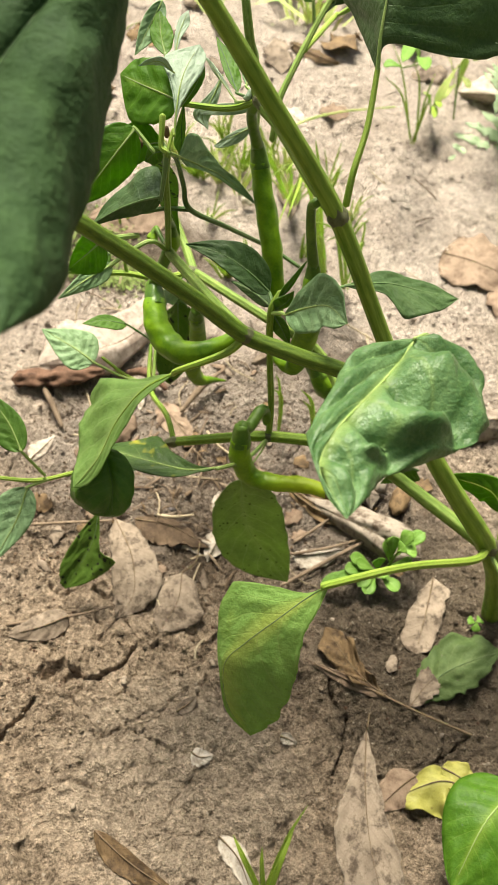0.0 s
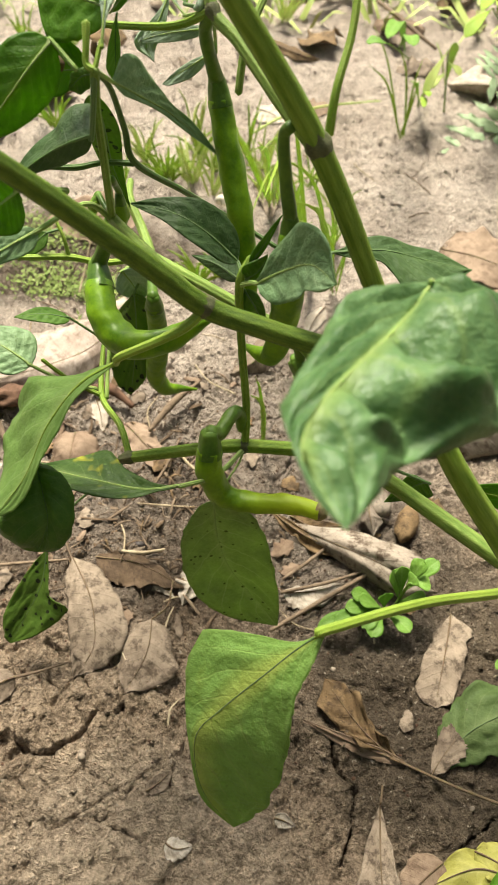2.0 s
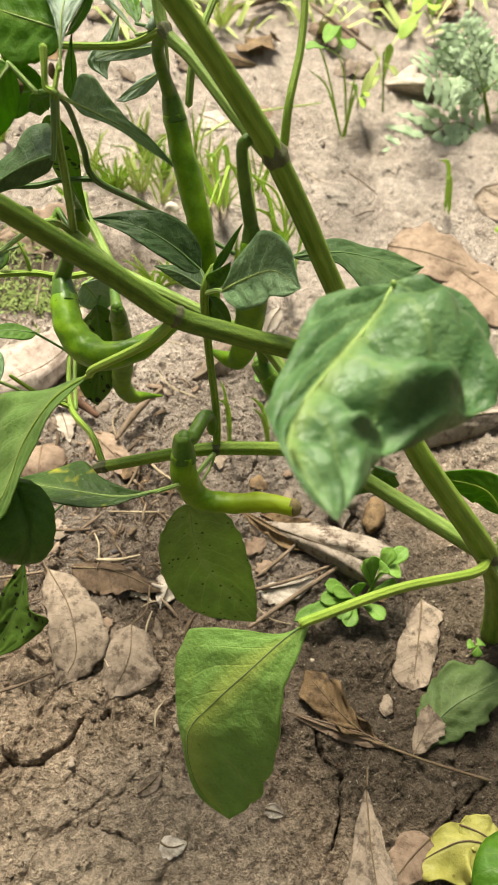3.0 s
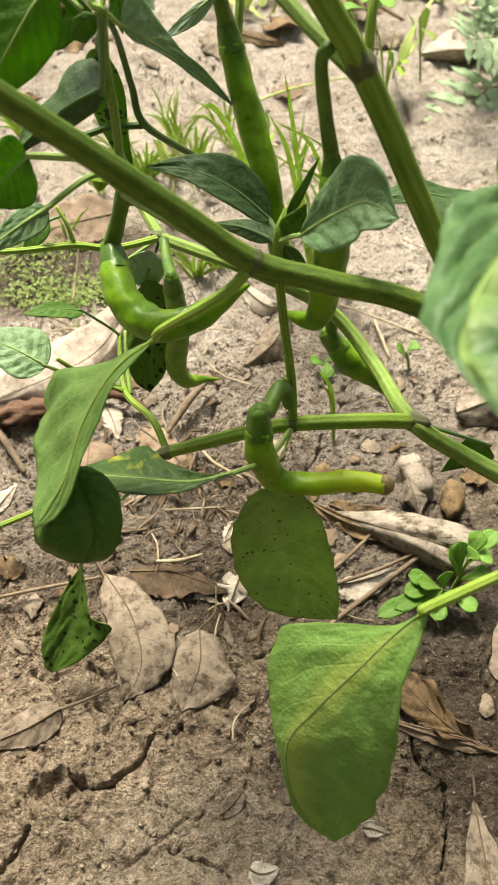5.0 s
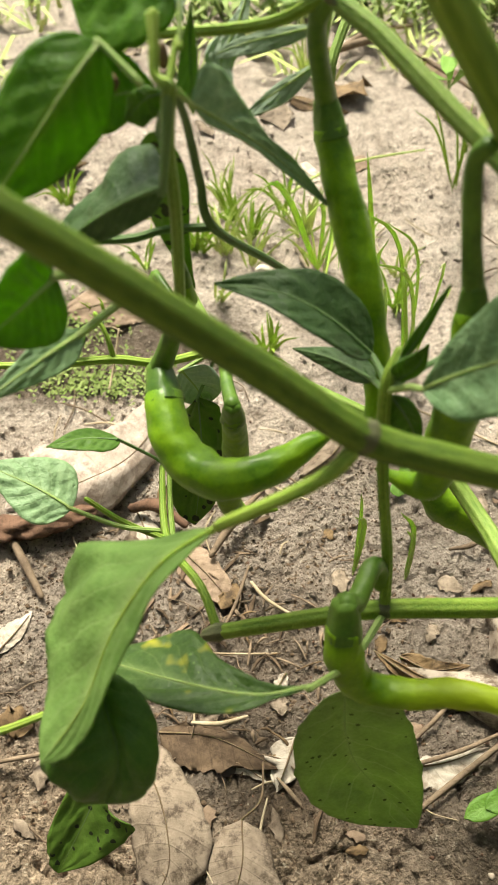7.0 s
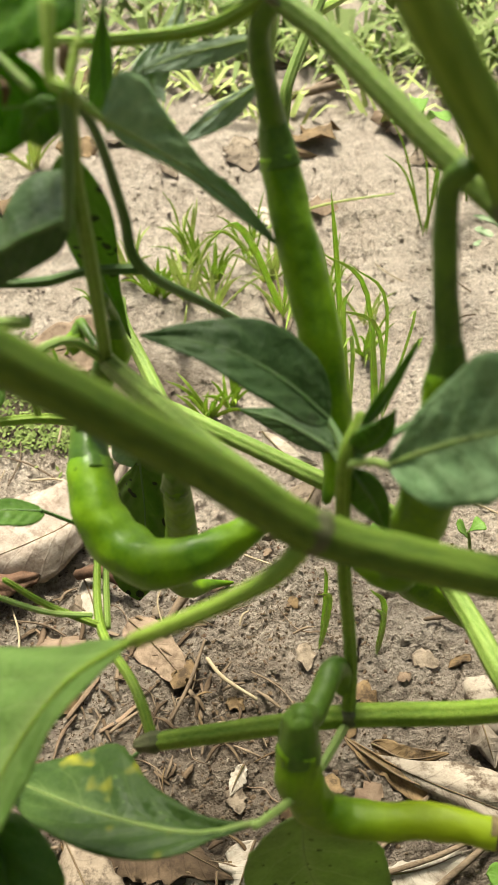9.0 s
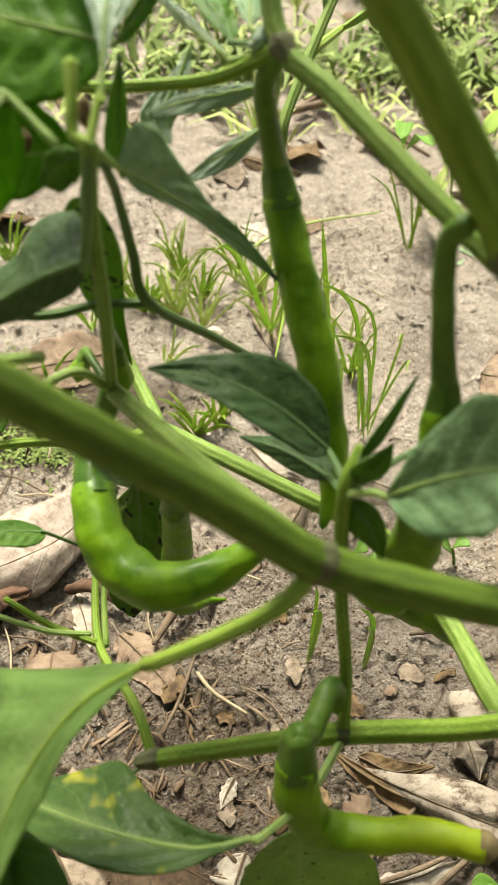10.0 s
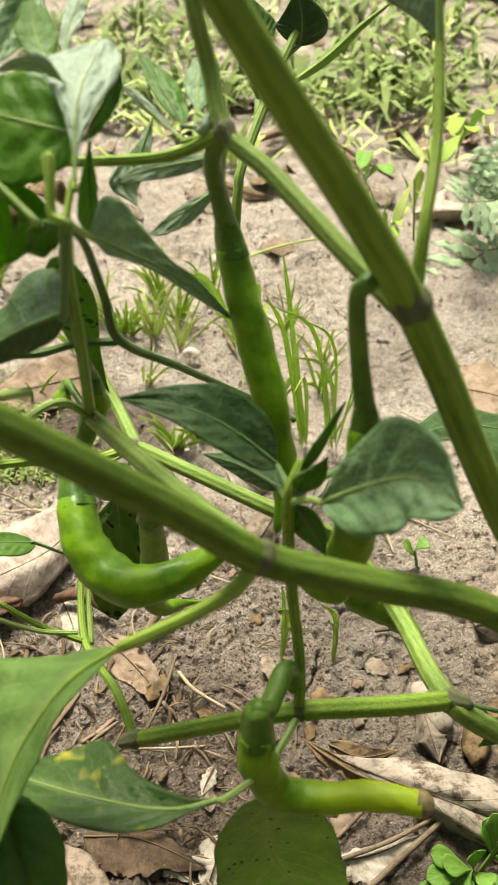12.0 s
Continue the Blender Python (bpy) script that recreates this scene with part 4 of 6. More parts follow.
leaf(plant, [(0.0266, 0.3049, 0.184), (0.0314, 0.2915, 0.1813), (0.0336, 0.282, 0.1738), (0.0279, 0.2759, 0.1585)], [(0.0177, 0.3008, 0.1778), (0.0099, 0.2957, 0.1707), (0.0075, 0.2896, 0.162), (0.0154, 0.2808, 0.1579)], [(0.0361, 0.301, 0.1853), (0.0441, 0.292, 0.1824), (0.0448, 0.2809, 0.1736), (0.0385, 0.2756, 0.1627)], [(0.024, 0.322, 0.159)],
     (LEAF_TOP, LEAF_UNDER), 0.0005, VEIN_DARK, "dark green drooping leaf", seed=5.0, shaped=draped, quilt=0.1, veins=4, crinkle=0.1, cup=0.25)
leaf(plant, [(0.0074, 0.3333, 0.0624), (0.0025, 0.3174, 0.0431), (-0.0164, 0.2966, 0.0129)], [(-0.0046, 0.3251, 0.0489), (-0.0181, 0.3108, 0.0305), (-0.0202, 0.3011, 0.0163)], [(0.0084, 0.3227, 0.0541), (0.0099, 0.3099, 0.0466), (0.0205, 0.3037, 0.046), (0.0039, 0.2971, 0.0272)], [NODE_LEFT, (0.017, 0.338, 0.086)], (LEAF_FLECK, LEAF_FLECK), 0.0004, VEIN_DARK, "green leaf with black spots", seed=6.0, shaped=draped, crinkle=0.12)
leaf(plant, [(0.119, 0.343, 0.256), (0.129, 0.337, 0.268), (0.138, 0.329, 0.278), (0.146, 0.318, 0.279)], [(0.122, 0.344, 0.266), (0.125, 0.343, 0.276), (0.133, 0.342, 0.287), (0.143, 0.334, 0.290), (0.144, 0.326, 0.287)], [(0.120, 0.336, 0.257), (0.125, 0.327, 0.260), (0.135, 0.321, 0.267), (0.142, 0.317, 0.275)], [STAR, (0.117, 0.348, 0.252)],
     (LEAF_SEA, LEAF_UNDER), 0.0007, VEIN, "bluish green leaf held flat", wave=0.05, seed=7.0)
leaf(plant, [(0.111, 0.371, 0.243), (0.099, 0.373, 0.255), (0.085, 0.377, 0.262), (0.066, 0.383, 0.262)], (0.086, 0.384, 0.266), (0.094, 0.364, 0.257), [STAR, (0.113, 0.362, 0.243)], (LEAF_GREY, LEAF_UNDER), 0.0008, VEIN_DARK, "dark bluish green leaf", seed=8.0, wave=0.04)
leaf(plant, [(0.112, 0.369, 0.235), (0.102, 0.383, 0.231), (0.090, 0.396, 0.225)], (0.102, 0.390, 0.230), (0.102, 0.380, 0.228), [STAR], (LEAF_GREY, LEAF_UNDER), 0.0007, VEIN_DARK, seed=8.5)
leaf(plant, [(0.153, 0.382, 0.241), (0.177, 0.393, 0.234), (0.200, 0.399, 0.224), (0.223, 0.403, 0.216)], [(0.170, 0.399, 0.236), (0.190, 0.406, 0.229), (0.211, 0.407, 0.221)], [(0.178, 0.382, 0.233), (0.187, 0.373, 0.229), (0.200, 0.379, 0.224), (0.215, 0.393, 0.218)], [STAR, (0.129, 0.365, 0.246)], (LEAF_GREY, LEAF_GREY), 0.0006, VEIN_DARK, "dark folded leaf", seed=9.0, wave=0.1)
leaf(plant, [(0.063, 0.386, 0.313), (0.072, 0.394, 0.303), (0.084, 0.404, 0.289), (0.102, 0.411, 0.267)], [(0.065, 0.396, 0.319), (0.071, 0.401, 0.316), (0.077, 0.403, 0.305), (0.082, 0.406, 0.293), (0.092, 0.410, 0.282)], [(0.067, 0.387, 0.307), (0.075, 0.395, 0.299), (0.087, 0.404, 0.283)], [FORK], (LEAF_SEA, LEAF_SEA), 0.0006, VEIN, "long olive leaf with a pale midrib", seed=10.0)
leaf(plant, [(0.054, 0.399, 0.311), (0.046, 0.395, 0.312), (0.034, 0.390, 0.313)], [(0.050, 0.401, 0.317), (0.045, 0.402, 0.320), (0.038, 0.398, 0.321)], [(0.049, 0.395, 0.307), (0.042, 0.388, 0.305), (0.037, 0.385, 0.307)], [FORK], (LEAF_LIT, LEAF_LIT), 0.0005, VEIN, "green leaf behind the fork", seed=66.0)
leaf(plant, [(0.057, 0.384, 0.317), (0.052, 0.385, 0.315), (0.047, 0.385, 0.310)], [(0.053, 0.385, 0.318), (0.048, 0.387, 0.315)], [(0.055, 0.384, 0.311), (0.051, 0.385, 0.308)], [FORK], (LEAF_TOP, LEAF_UNDER), 0.0004, VEIN_DARK, "small crumpled leaf", seed=67.0, wave=0.3, pucker=0.002)
leaf(plant, [(0.051, 0.443, 0.356), (0.045, 0.432, 0.348), (0.040, 0.420, 0.342)], (0.042, 0.432, 0.351), (0.049, 0.429, 0.346), [], (LEAF_SEA, LEAF_UNDER), 0.0005, VEIN, "bluish green leaf at the top", seed=68.0)
leaf(plant, [(0.060, 0.404, 0.344), (0.053, 0.406, 0.348), (0.044, 0.403, 0.347)], [(0.057, 0.406, 0.349), (0.052, 0.406, 0.350), (0.047, 0.405, 0.349)], [(0.057, 0.405, 0.345), (0.052, 0.406, 0.346)], [], (LEAF_PALE_SHEEN, LEAF_PALE_SHEEN), 0.0004, VEIN, "pale curled margin of a leaf", seed=69.0, wave=0.1)
leaf(plant, [(0.064, 0.405, 0.329), (0.063, 0.401, 0.318), (0.063, 0.395, 0.306)], [(0.061, 0.400, 0.320), (0.059, 0.397, 0.312)], [(0.065, 0.401, 0.320), (0.065, 0.397, 0.311)], [], (LEAF_OLIVE, LEAF_LIT), 0.0004, VEIN_DARK, "narrow leaf beside the fork", seed=70.0)
part("flower_bud", tube([(0.092, 0.415, 0.327), (0.094, 0.415, 0.328), (0.095, 0.417, 0.330)], (0.0008, 0.0019, 0.0012), 10, n=10), LEAF_PALE_SHEEN, plant, "small pale flower bud")
part("dried_flower", tube([(0.057, 0.391, 0.325), (0.057, 0.390, 0.322), (0.057, 0.390, 0.320)], (0.0009, 0.0016, 0.0006), 8, n=10, lumps=0.5), DRY_BROWN, plant, "brown withered flower")
part("dried_flower", tube([(0.044, 0.387, 0.321), (0.045, 0.386, 0.319), (0.045, 0.385, 0.317)], (0.0008, 0.0016, 0.0007), 8, n=10, lumps=0.5), DRY_BROWN, plant, "brown withered flower")
leaf(plant, [(0.055, 0.376, 0.297), (0.044, 0.379, 0.291), (0.031, 0.383, 0.281), (0.016, 0.385, 0.268)], (0.033, 0.399, 0.284), (0.037, 0.381, 0.279), [FORK], (LEAF_GREY, LEAF_UNDER), 0.0008, VEIN_DARK, "dull bluish leaf", seed=11.0, wave=0.08)
leaf(plant, [(0.116, 0.356, 0.255), (0.121, 0.359, 0.262), (0.128, 0.364, 0.273)], (0.121, 0.359, 0.266), (0.123, 0.360, 0.262), [STAR], (LEAF_TOP, LEAF_UNDER), 0.0005, VEIN_DARK, "small young leaf", seed=12.0)
leaf(plant, [(0.115, 0.355, 0.248), (0.120, 0.355, 0.253), (0.123, 0.357, 0.259)], (0.117, 0.354, 0.258), (0.122, 0.355, 0.251), [STAR], (LEAF_TOP, LEAF_UNDER), 0.0005, VEIN_DARK, "small young leaf", seed=13.0)
leaf(plant, [(0.114, 0.354, 0.243), (0.119, 0.350, 0.237), (0.124, 0.350, 0.224)], (0.123, 0.350, 0.236), (0.118, 0.352, 0.229), [STAR], (LEAF_TOP, LEAF_UNDER), 0.0005, VEIN_DARK, "small young leaf", seed=14.0)
leaf(plant, [(0.0616, 0.3991, 0.3335), (0.0537, 0.4042, 0.3335), (0.0421, 0.4103, 0.3341), (0.0328, 0.4167, 0.334)], [(0.0586, 0.409, 0.3391), (0.0512, 0.417, 0.3423), (0.0404, 0.421, 0.3393)], [(0.0589, 0.3944, 0.3283), (0.049, 0.3949, 0.3232), (0.0383, 0.3993, 0.3222)], [], (LEAF_LIT, LEAF_LIT), 0.0006, VEIN, "broad dark green leaf lit from behind", seed=15.0, shaped=draped)
leaf(plant, [(0.0636, 0.3919, 0.3349), (0.0689, 0.4018, 0.3386), (0.0731, 0.4127, 0.3433)], [(0.0662, 0.3985, 0.3378), (0.0705, 0.4059, 0.3417)], [(0.0669, 0.3956, 0.3348), (0.0717, 0.4037, 0.3381), (0.0734, 0.409, 0.3409)], [], (LEAF_LIT, LEAF_LIT), 0.0004, VEIN, "green lobe lit from behind", seed=15.5, shaped=draped)
leaf(plant, [(0.044, 0.381, 0.330), (0.037, 0.371, 0.325), (0.027, 0.362, 0.315), (0.018, 0.355, 0.306)], (0.025, 0.372, 0.328), (0.040, 0.372, 0.310), [(0.053, 0.373, 0.324)], (LEAF_LIT, LEAF_LIT), 0.0006, VEIN, "broad green leaf lit from behind", seed=16.0, power=0.6)
leaf(plant, [(0.0618, 0.3785, 0.3294), (0.0623, 0.3881, 0.3365), (0.0628, 0.3961, 0.3406), (0.0649, 0.4076, 0.3442), (0.0701, 0.421, 0.3487)], [(0.0614, 0.3882, 0.3365), (0.0576, 0.4024, 0.3423), (0.0538, 0.4108, 0.3448), (0.0574, 0.4172, 0.3461)], [(0.0635, 0.388, 0.3366), (0.0675, 0.3981, 0.3404), (0.0724, 0.4074, 0.3435), (0.0733, 0.4159, 0.3466)], [FORK, (0.061, 0.383, 0.329)], (LEAF_PALE_SHEEN, LEAF_LIT), 0.0006, VEIN, "pale glossy upper leaf", seed=17.0, shaped=draped, stalk=STEM_LIME, quilt=0.05, crinkle=0.1)
leaf(plant, [(0.0546, 0.4171, 0.3443), (0.0515, 0.4279, 0.3479), (0.0498, 0.4404, 0.3536)], [(0.0493, 0.4219, 0.3457), (0.0463, 0.4289, 0.3484), (0.0479, 0.4361, 0.3517)], [(0.057, 0.4224, 0.3457), (0.0572, 0.4294, 0.3487), (0.0532, 0.4366, 0.3515)], [(0.060, 0.400, 0.338)], (LEAF_LIT, LEAF_LIT), 0.0005, VEIN, seed=18.0, shaped=draped, wave=0.08)
leaf(plant, [(0.0591, 0.4161, 0.3437), (0.0601, 0.4291, 0.3488), (0.0635, 0.4406, 0.3539)], [(0.0581, 0.426, 0.3481), (0.0594, 0.4363, 0.3519)], [(0.0611, 0.4259, 0.3484), (0.0644, 0.4345, 0.3506)], [(0.060, 0.400, 0.338)], (LEAF_PALE_SHEEN, LEAF_PALE_SHEEN), 0.0005, VEIN, seed=19.0, shaped=draped, wave=0.1)
leaf(plant, [(0.053, 0.401, 0.299), (0.053, 0.415, 0.276), (0.053, 0.425, 0.251), (0.057, 0.437, 0.220)], (0.045, 0.424, 0.263), (0.059, 0.418, 0.269), [FORK], (LEAF_FLECK, LEAF_TOP), 0.0006, VEIN_DARK, "long dark leaf hanging down", seed=20.0)
leaf(plant, [(0.1004, 0.4268, 0.3148), (0.0891, 0.4332, 0.31), (0.0772, 0.4366, 0.3063), (0.0652, 0.4378, 0.3017)], [(0.0892, 0.4346, 0.3114), (0.077, 0.438, 0.3078)], [(0.0903, 0.4311, 0.3079), (0.0784, 0.4343, 0.3041)], [NODE_TOP], (LEAF_PALE_SHEEN, LEAF_UNDER), 0.0005, VEIN, "pale leaf seen edge on", seed=21.0, shaped=draped)
leaf(plant, [(0.0798, 0.4504, 0.3167), (0.0757, 0.4437, 0.3092), (0.0703, 0.4368, 0.3013), (0.0736, 0.4322, 0.2969)], [(0.0737, 0.4446, 0.3099), (0.0654, 0.4363, 0.3032)], [(0.0784, 0.4426, 0.3083), (0.0739, 0.4374, 0.2994)], [], (LEAF_PALE_SHEEN, LEAF_LIT), 0.0005, VEIN, seed=22.0, shaped=draped, wave=0.12, crinkle=0.15)
leaf(plant, [(0.0885, 0.4197, 0.3263), (0.0829, 0.4355, 0.3306), (0.076, 0.4524, 0.3358)], [(0.0822, 0.4299, 0.329), (0.0781, 0.4422, 0.3326)], [(0.09, 0.4267, 0.328), (0.0864, 0.4403, 0.3316)], [NODE_TOP], (LEAF_LIT, LEAF_LIT), 0.0005, VEIN_DARK, seed=23.0, shaped=draped, crinkle=0.12)
leaf(plant, [(0.0927, 0.4217, 0.3288), (0.0934, 0.4333, 0.3324), (0.0958, 0.4455, 0.3368)], [(0.0897, 0.4313, 0.3313), (0.091, 0.441, 0.3344)], [(0.0972, 0.4303, 0.3311), (0.0977, 0.4398, 0.3339)], [NODE_TOP], (LEAF_SEA, LEAF_UNDER), 0.0005, VEIN, seed=24.0, shaped=draped, crinkle=0.14)
leaf(plant, [(0.0885, 0.417, 0.3234), (0.0798, 0.4314, 0.3259), (0.0708, 0.446, 0.3285)], [(0.0799, 0.4327, 0.3273), (0.075, 0.4404, 0.3289)], [(0.081, 0.43, 0.3246), (0.0757, 0.4374, 0.3259)], [NODE_TOP], (LEAF_PALE_SHEEN, LEAF_PALE_SHEEN), 0.0005, VEIN, seed=25.0, shaped=draped)
leaf(plant, [(0.0997, 0.4294, 0.3043), (0.0885, 0.43, 0.2963), (0.0765, 0.4313, 0.2876)], [(0.089, 0.4316, 0.2981), (0.0814, 0.4313, 0.2925)], [(0.0907, 0.4276, 0.2941), (0.0811, 0.4282, 0.2892)], [NODE_TOP], (LEAF_PALE_SHEEN, LEAF_PALE_SHEEN), 0.0005, VEIN, seed=26.0, shaped=draped)
leaf(plant, [(0.1514, 0.4052, 0.3505), (0.1512, 0.4131, 0.3633), (0.1531, 0.426, 0.3772), (0.1578, 0.442, 0.3957)], [(0.1481, 0.4158, 0.353), (0.1406, 0.4515, 0.3532), (0.1312, 0.4716, 0.3573), (0.1362, 0.4619, 0.3811)], [(0.1559, 0.4192, 0.3604), (0.175, 0.4176, 0.3547), (0.2031, 0.4236, 0.3498), (0.2207, 0.4341, 0.3574), (0.2014, 0.4435, 0.3818)], [(0.1426, 0.3662, 0.3071), (0.144, 0.372, 0.321), (0.149, 0.388, 0.334)], (LEAF_GREY, LEAF_PALE_SHEEN), 0.0011, VEIN, "large dull leaf at the top", seed=27.0, shaped=draped, stalk=STEM_LIME, quilt=0.02, crinkle=0.03)
leaf(plant, [(0.1657, 0.2733, 0.3201), (0.1554, 0.2538, 0.3246), (0.1428, 0.2331, 0.3318), (0.132, 0.2166, 0.336), (0.1261, 0.204, 0.3369), (0.1262, 0.194, 0.3384), (0.1334, 0.1806, 0.3378)], [(0.1545, 0.2684, 0.3225), (0.1393, 0.2566, 0.3274), (0.1308, 0.2369, 0.3306), (0.1231, 0.2185, 0.3347), (0.1216, 0.209, 0.3366), (0.1234, 0.2004, 0.338), (0.1276, 0.1881, 0.338)], [(0.1806, 0.2761, 0.3174), (0.1906, 0.2631, 0.3159), (0.1908, 0.245, 0.318), (0.1855, 0.2267, 0.3197), (0.1713, 0.2173, 0.3227), (0.1572, 0.2085, 0.326), (0.1476, 0.2019, 0.331), (0.141, 0.1912, 0.3344)], [(0.188, 0.320, 0.222), (0.180, 0.300, 0.290)],
     (LEAF_NEAR, LEAF_UNDER), 0.0007, VEIN, "large near leaf with a pale midrib", seed=28.0, shaped=draped, nu=60, ns=18, cup=0.10, quilt=0.30, veins=4.5, crinkle=0.12)
leaf(plant, [(0.0469, 0.2985, 0.4402), (0.0387, 0.2725, 0.4387), (0.0322, 0.2456, 0.4367), (0.0326, 0.2164, 0.4332), (0.0392, 0.1877, 0.4303), (0.0485, 0.1676, 0.4277)], [(0.0352, 0.2871, 0.4432), (0.0209, 0.2659, 0.4394), (0.015, 0.2326, 0.433), (0.0242, 0.1958, 0.43), (0.0381, 0.1738, 0.429)], [(0.0567, 0.3114, 0.4334), (0.0585, 0.3025, 0.4263), (0.0557, 0.2768, 0.4163), (0.0543, 0.2434, 0.4098), (0.0533, 0.2141, 0.4095), (0.0538, 0.1891, 0.4156)], [(0.040, 0.366, 0.452)], (LEAF_SHADED, LEAF_SHADED), 0.0005, VEIN_DARK, "large shaded leaf hanging from the top", seed=29.0, shaped=draped, nu=44, ns=14, cup=0.28, quilt=0.1, crinkle=0.06)
leaf(plant, [(0.025, 0.406, 0.173), (0.013, 0.401, 0.180), (0.001, 0.393, 0.185)], (0.012, 0.406, 0.180), (0.014, 0.394, 0.181), [(0.038, 0.421, 0.141), (0.035, 0.417, 0.150)], (LEAF_TOP, LEAF_UNDER), 0.0005, VEIN_DARK, "small dark leaf", seed=30.0)
leaf(plant, [(0.007, 0.383, 0.161), (-0.006, 0.389, 0.167), (-0.026, 0.397, 0.173)], (-0.005, 0.402, 0.170), (-0.012, 0.379, 0.165), [(0.038, 0.385, 0.142), (0.024, 0.382, 0.150)], (LEAF_SEA, LEAF_UNDER), 0.0007, VEIN, "pale green leaf", seed=31.0)
leaf(plant, [(0.028, 0.372, 0.255), (0.019, 0.361, 0.256), (0.005, 0.344, 0.256)], (0.015, 0.361, 0.259), (0.016, 0.353, 0.253), [NODE_SIX, (0.045, 0.391, 0.255)], (LEAF_SEA, LEAF_UNDER), 0.0009, VEIN, seed=32.0)
leaf(plant, [(0.029, 0.355, 0.287), (0.023, 0.346, 0.286), (0.015, 0.336, 0.284)], (0.030, 0.349, 0.275), (0.022, 0.344, 0.297), [(0.042, 0.376, 0.272)], (LEAF_LIT, LEAF_LIT), 0.0009, VEIN, "bright green leaf lit from behind", seed=33.0, power=0.6)
leaf(plant, [(0.048, 0.445, 0.172), (0.054, 0.442, 0.164), (0.057, 0.443, 0.152)], (0.044, 0.441, 0.163), (0.064, 0.441, 0.169), [NODE_FIVE], (LEAF_PALE_SHEEN, LEAF_UNDER), 0.0006, VEIN, "greyish small leaf", seed=34.0)
leaf(plant, [(0.0543, 0.4396, 0.1617), (0.0539, 0.4334, 0.1317), (0.0485, 0.4238, 0.0926)], [(0.0415, 0.4437, 0.1392), (0.0376, 0.4337, 0.1189), (0.0407, 0.4259, 0.1003)], [(0.0634, 0.4379, 0.1543), (0.0638, 0.4309, 0.13), (0.0582, 0.4254, 0.1067)], [NODE_FIVE], (LEAF_FLECK, LEAF_FLECK), 0.0005, VEIN_DARK, "dark spotted hanging leaf", seed=35.0, shaped=draped, crinkle=0.15, quilt=0.1)
leaf(plant, [(0.262, 0.307, 0.136), (0.251, 0.318, 0.144), (0.225, 0.331, 0.138)], (0.242, 0.326, 0.149), (0.247, 0.320, 0.132), [TRUNK, (0.261, 0.295, 0.114)], (LEAF_LIT, LEAF_UNDER), 0.0009, STEM_LIME, "fresh shoot leaf", seed=36.0)
leaf(plant, [(0.211, 0.339, 0.130), (0.207, 0.343, 0.120), (0.194, 0.342, 0.106)], (0.202, 0.346, 0.122), (0.207, 0.340, 0.111), [NODE_TWO], (LEAF_TOP, LEAF_UNDER), 0.0006, VEIN_DARK, seed=37.0)
leaf(plant, [(0.014, 0.434, 0.205), (0.007, 0.431, 0.200), (-0.002, 0.428, 0.191)], (0.005, 0.433, 0.202), (0.008, 0.427, 0.197), [(0.021, 0.438, 0.205)], (LEAF_TOP, LEAF_UNDER), 0.0005, VEIN_DARK, "small curled leaf", seed=38.0)
branch(plant, [(0.109, 0.494, 0.250), (0.111, 0.502, 0.266), (0.114, 0.510, 0.275), (0.133, 0.546, 0.300), (0.152, 0.577, 0.320)], (0.0020, 0.0020, 0.0019, 0.0018, 0.0016), STEM_PALE)
leaf(plant, [(0.147, 0.606, 0.270), (0.165, 0.613, 0.280), (0.182, 0.622, 0.291), (0.199, 0.629, 0.300)], (0.165, 0.615, 0.281), (0.176, 0.619, 0.283), [(0.125, 0.534, 0.286)], (LEAF_OLIVE, LEAF_PALE_SHEEN), 0.0012, STEM_LIME, "yellow-green leaf at the back", seed=61.0)
leaf(plant, [(0.141, 0.556, 0.303), (0.142, 0.557, 0.312), (0.140, 0.561, 0.323)], (0.135, 0.560, 0.315), (0.149, 0.561, 0.317), [(0.135, 0.548, 0.302)], (LEAF_GREY, LEAF_UNDER), 0.0007, VEIN_DARK, seed=62.0)
leaf(plant, [(0.128, 0.548, 0.308), (0.124, 0.553, 0.313), (0.120, 0.561, 0.321)], (0.119, 0.553, 0.313), (0.129, 0.554, 0.315), [(0.130, 0.542, 0.295)], (LEAF_TOP, LEAF_UNDER), 0.0007, VEIN, seed=63.0)
branch(plant, [(0.023, 0.311, 0.156), (0.006, 0.306, 0.154), (-0.016, 0.301, 0.151), (-0.046, 0.302, 0.151)], (0.0010, 0.0012, 0.0013, 0.0011), STEM_LIME)
leaf(plant, [(-0.020, 0.298, 0.148), (-0.025, 0.282, 0.137), (-0.038, 0.260, 0.122)], (-0.038, 0.287, 0.141), (-0.017, 0.280, 0.136), [(-0.008, 0.302, 0.152)], (LEAF_SEA, LEAF_UNDER), 0.0007, VEIN, "pale leaf of the low shoot", seed=64.0)
leaf(plant, [(-0.019, 0.303, 0.177), (-0.028, 0.317, 0.186), (-0.043, 0.331, 0.195)], (-0.037, 0.313, 0.183), (-0.022, 0.320, 0.188), [(-0.010, 0.303, 0.154)], (LEAF_TOP, LEAF_UNDER), 0.0006, VEIN, "dark leaf of the low shoot", seed=65.0)
leaf(plant, [(0.278, 0.171, 0.050), (0.254, 0.150, 0.055), (0.235, 0.117, 0.040)], (0.233, 0.156, 0.045), (0.271, 0.122, 0.050), [TRUNK, (0.29, 0.22, 0.09)], (LEAF_LIT, LEAF_UNDER), 0.0009, VEIN, "low green leaf near the soil", seed=39.0, power=0.6)


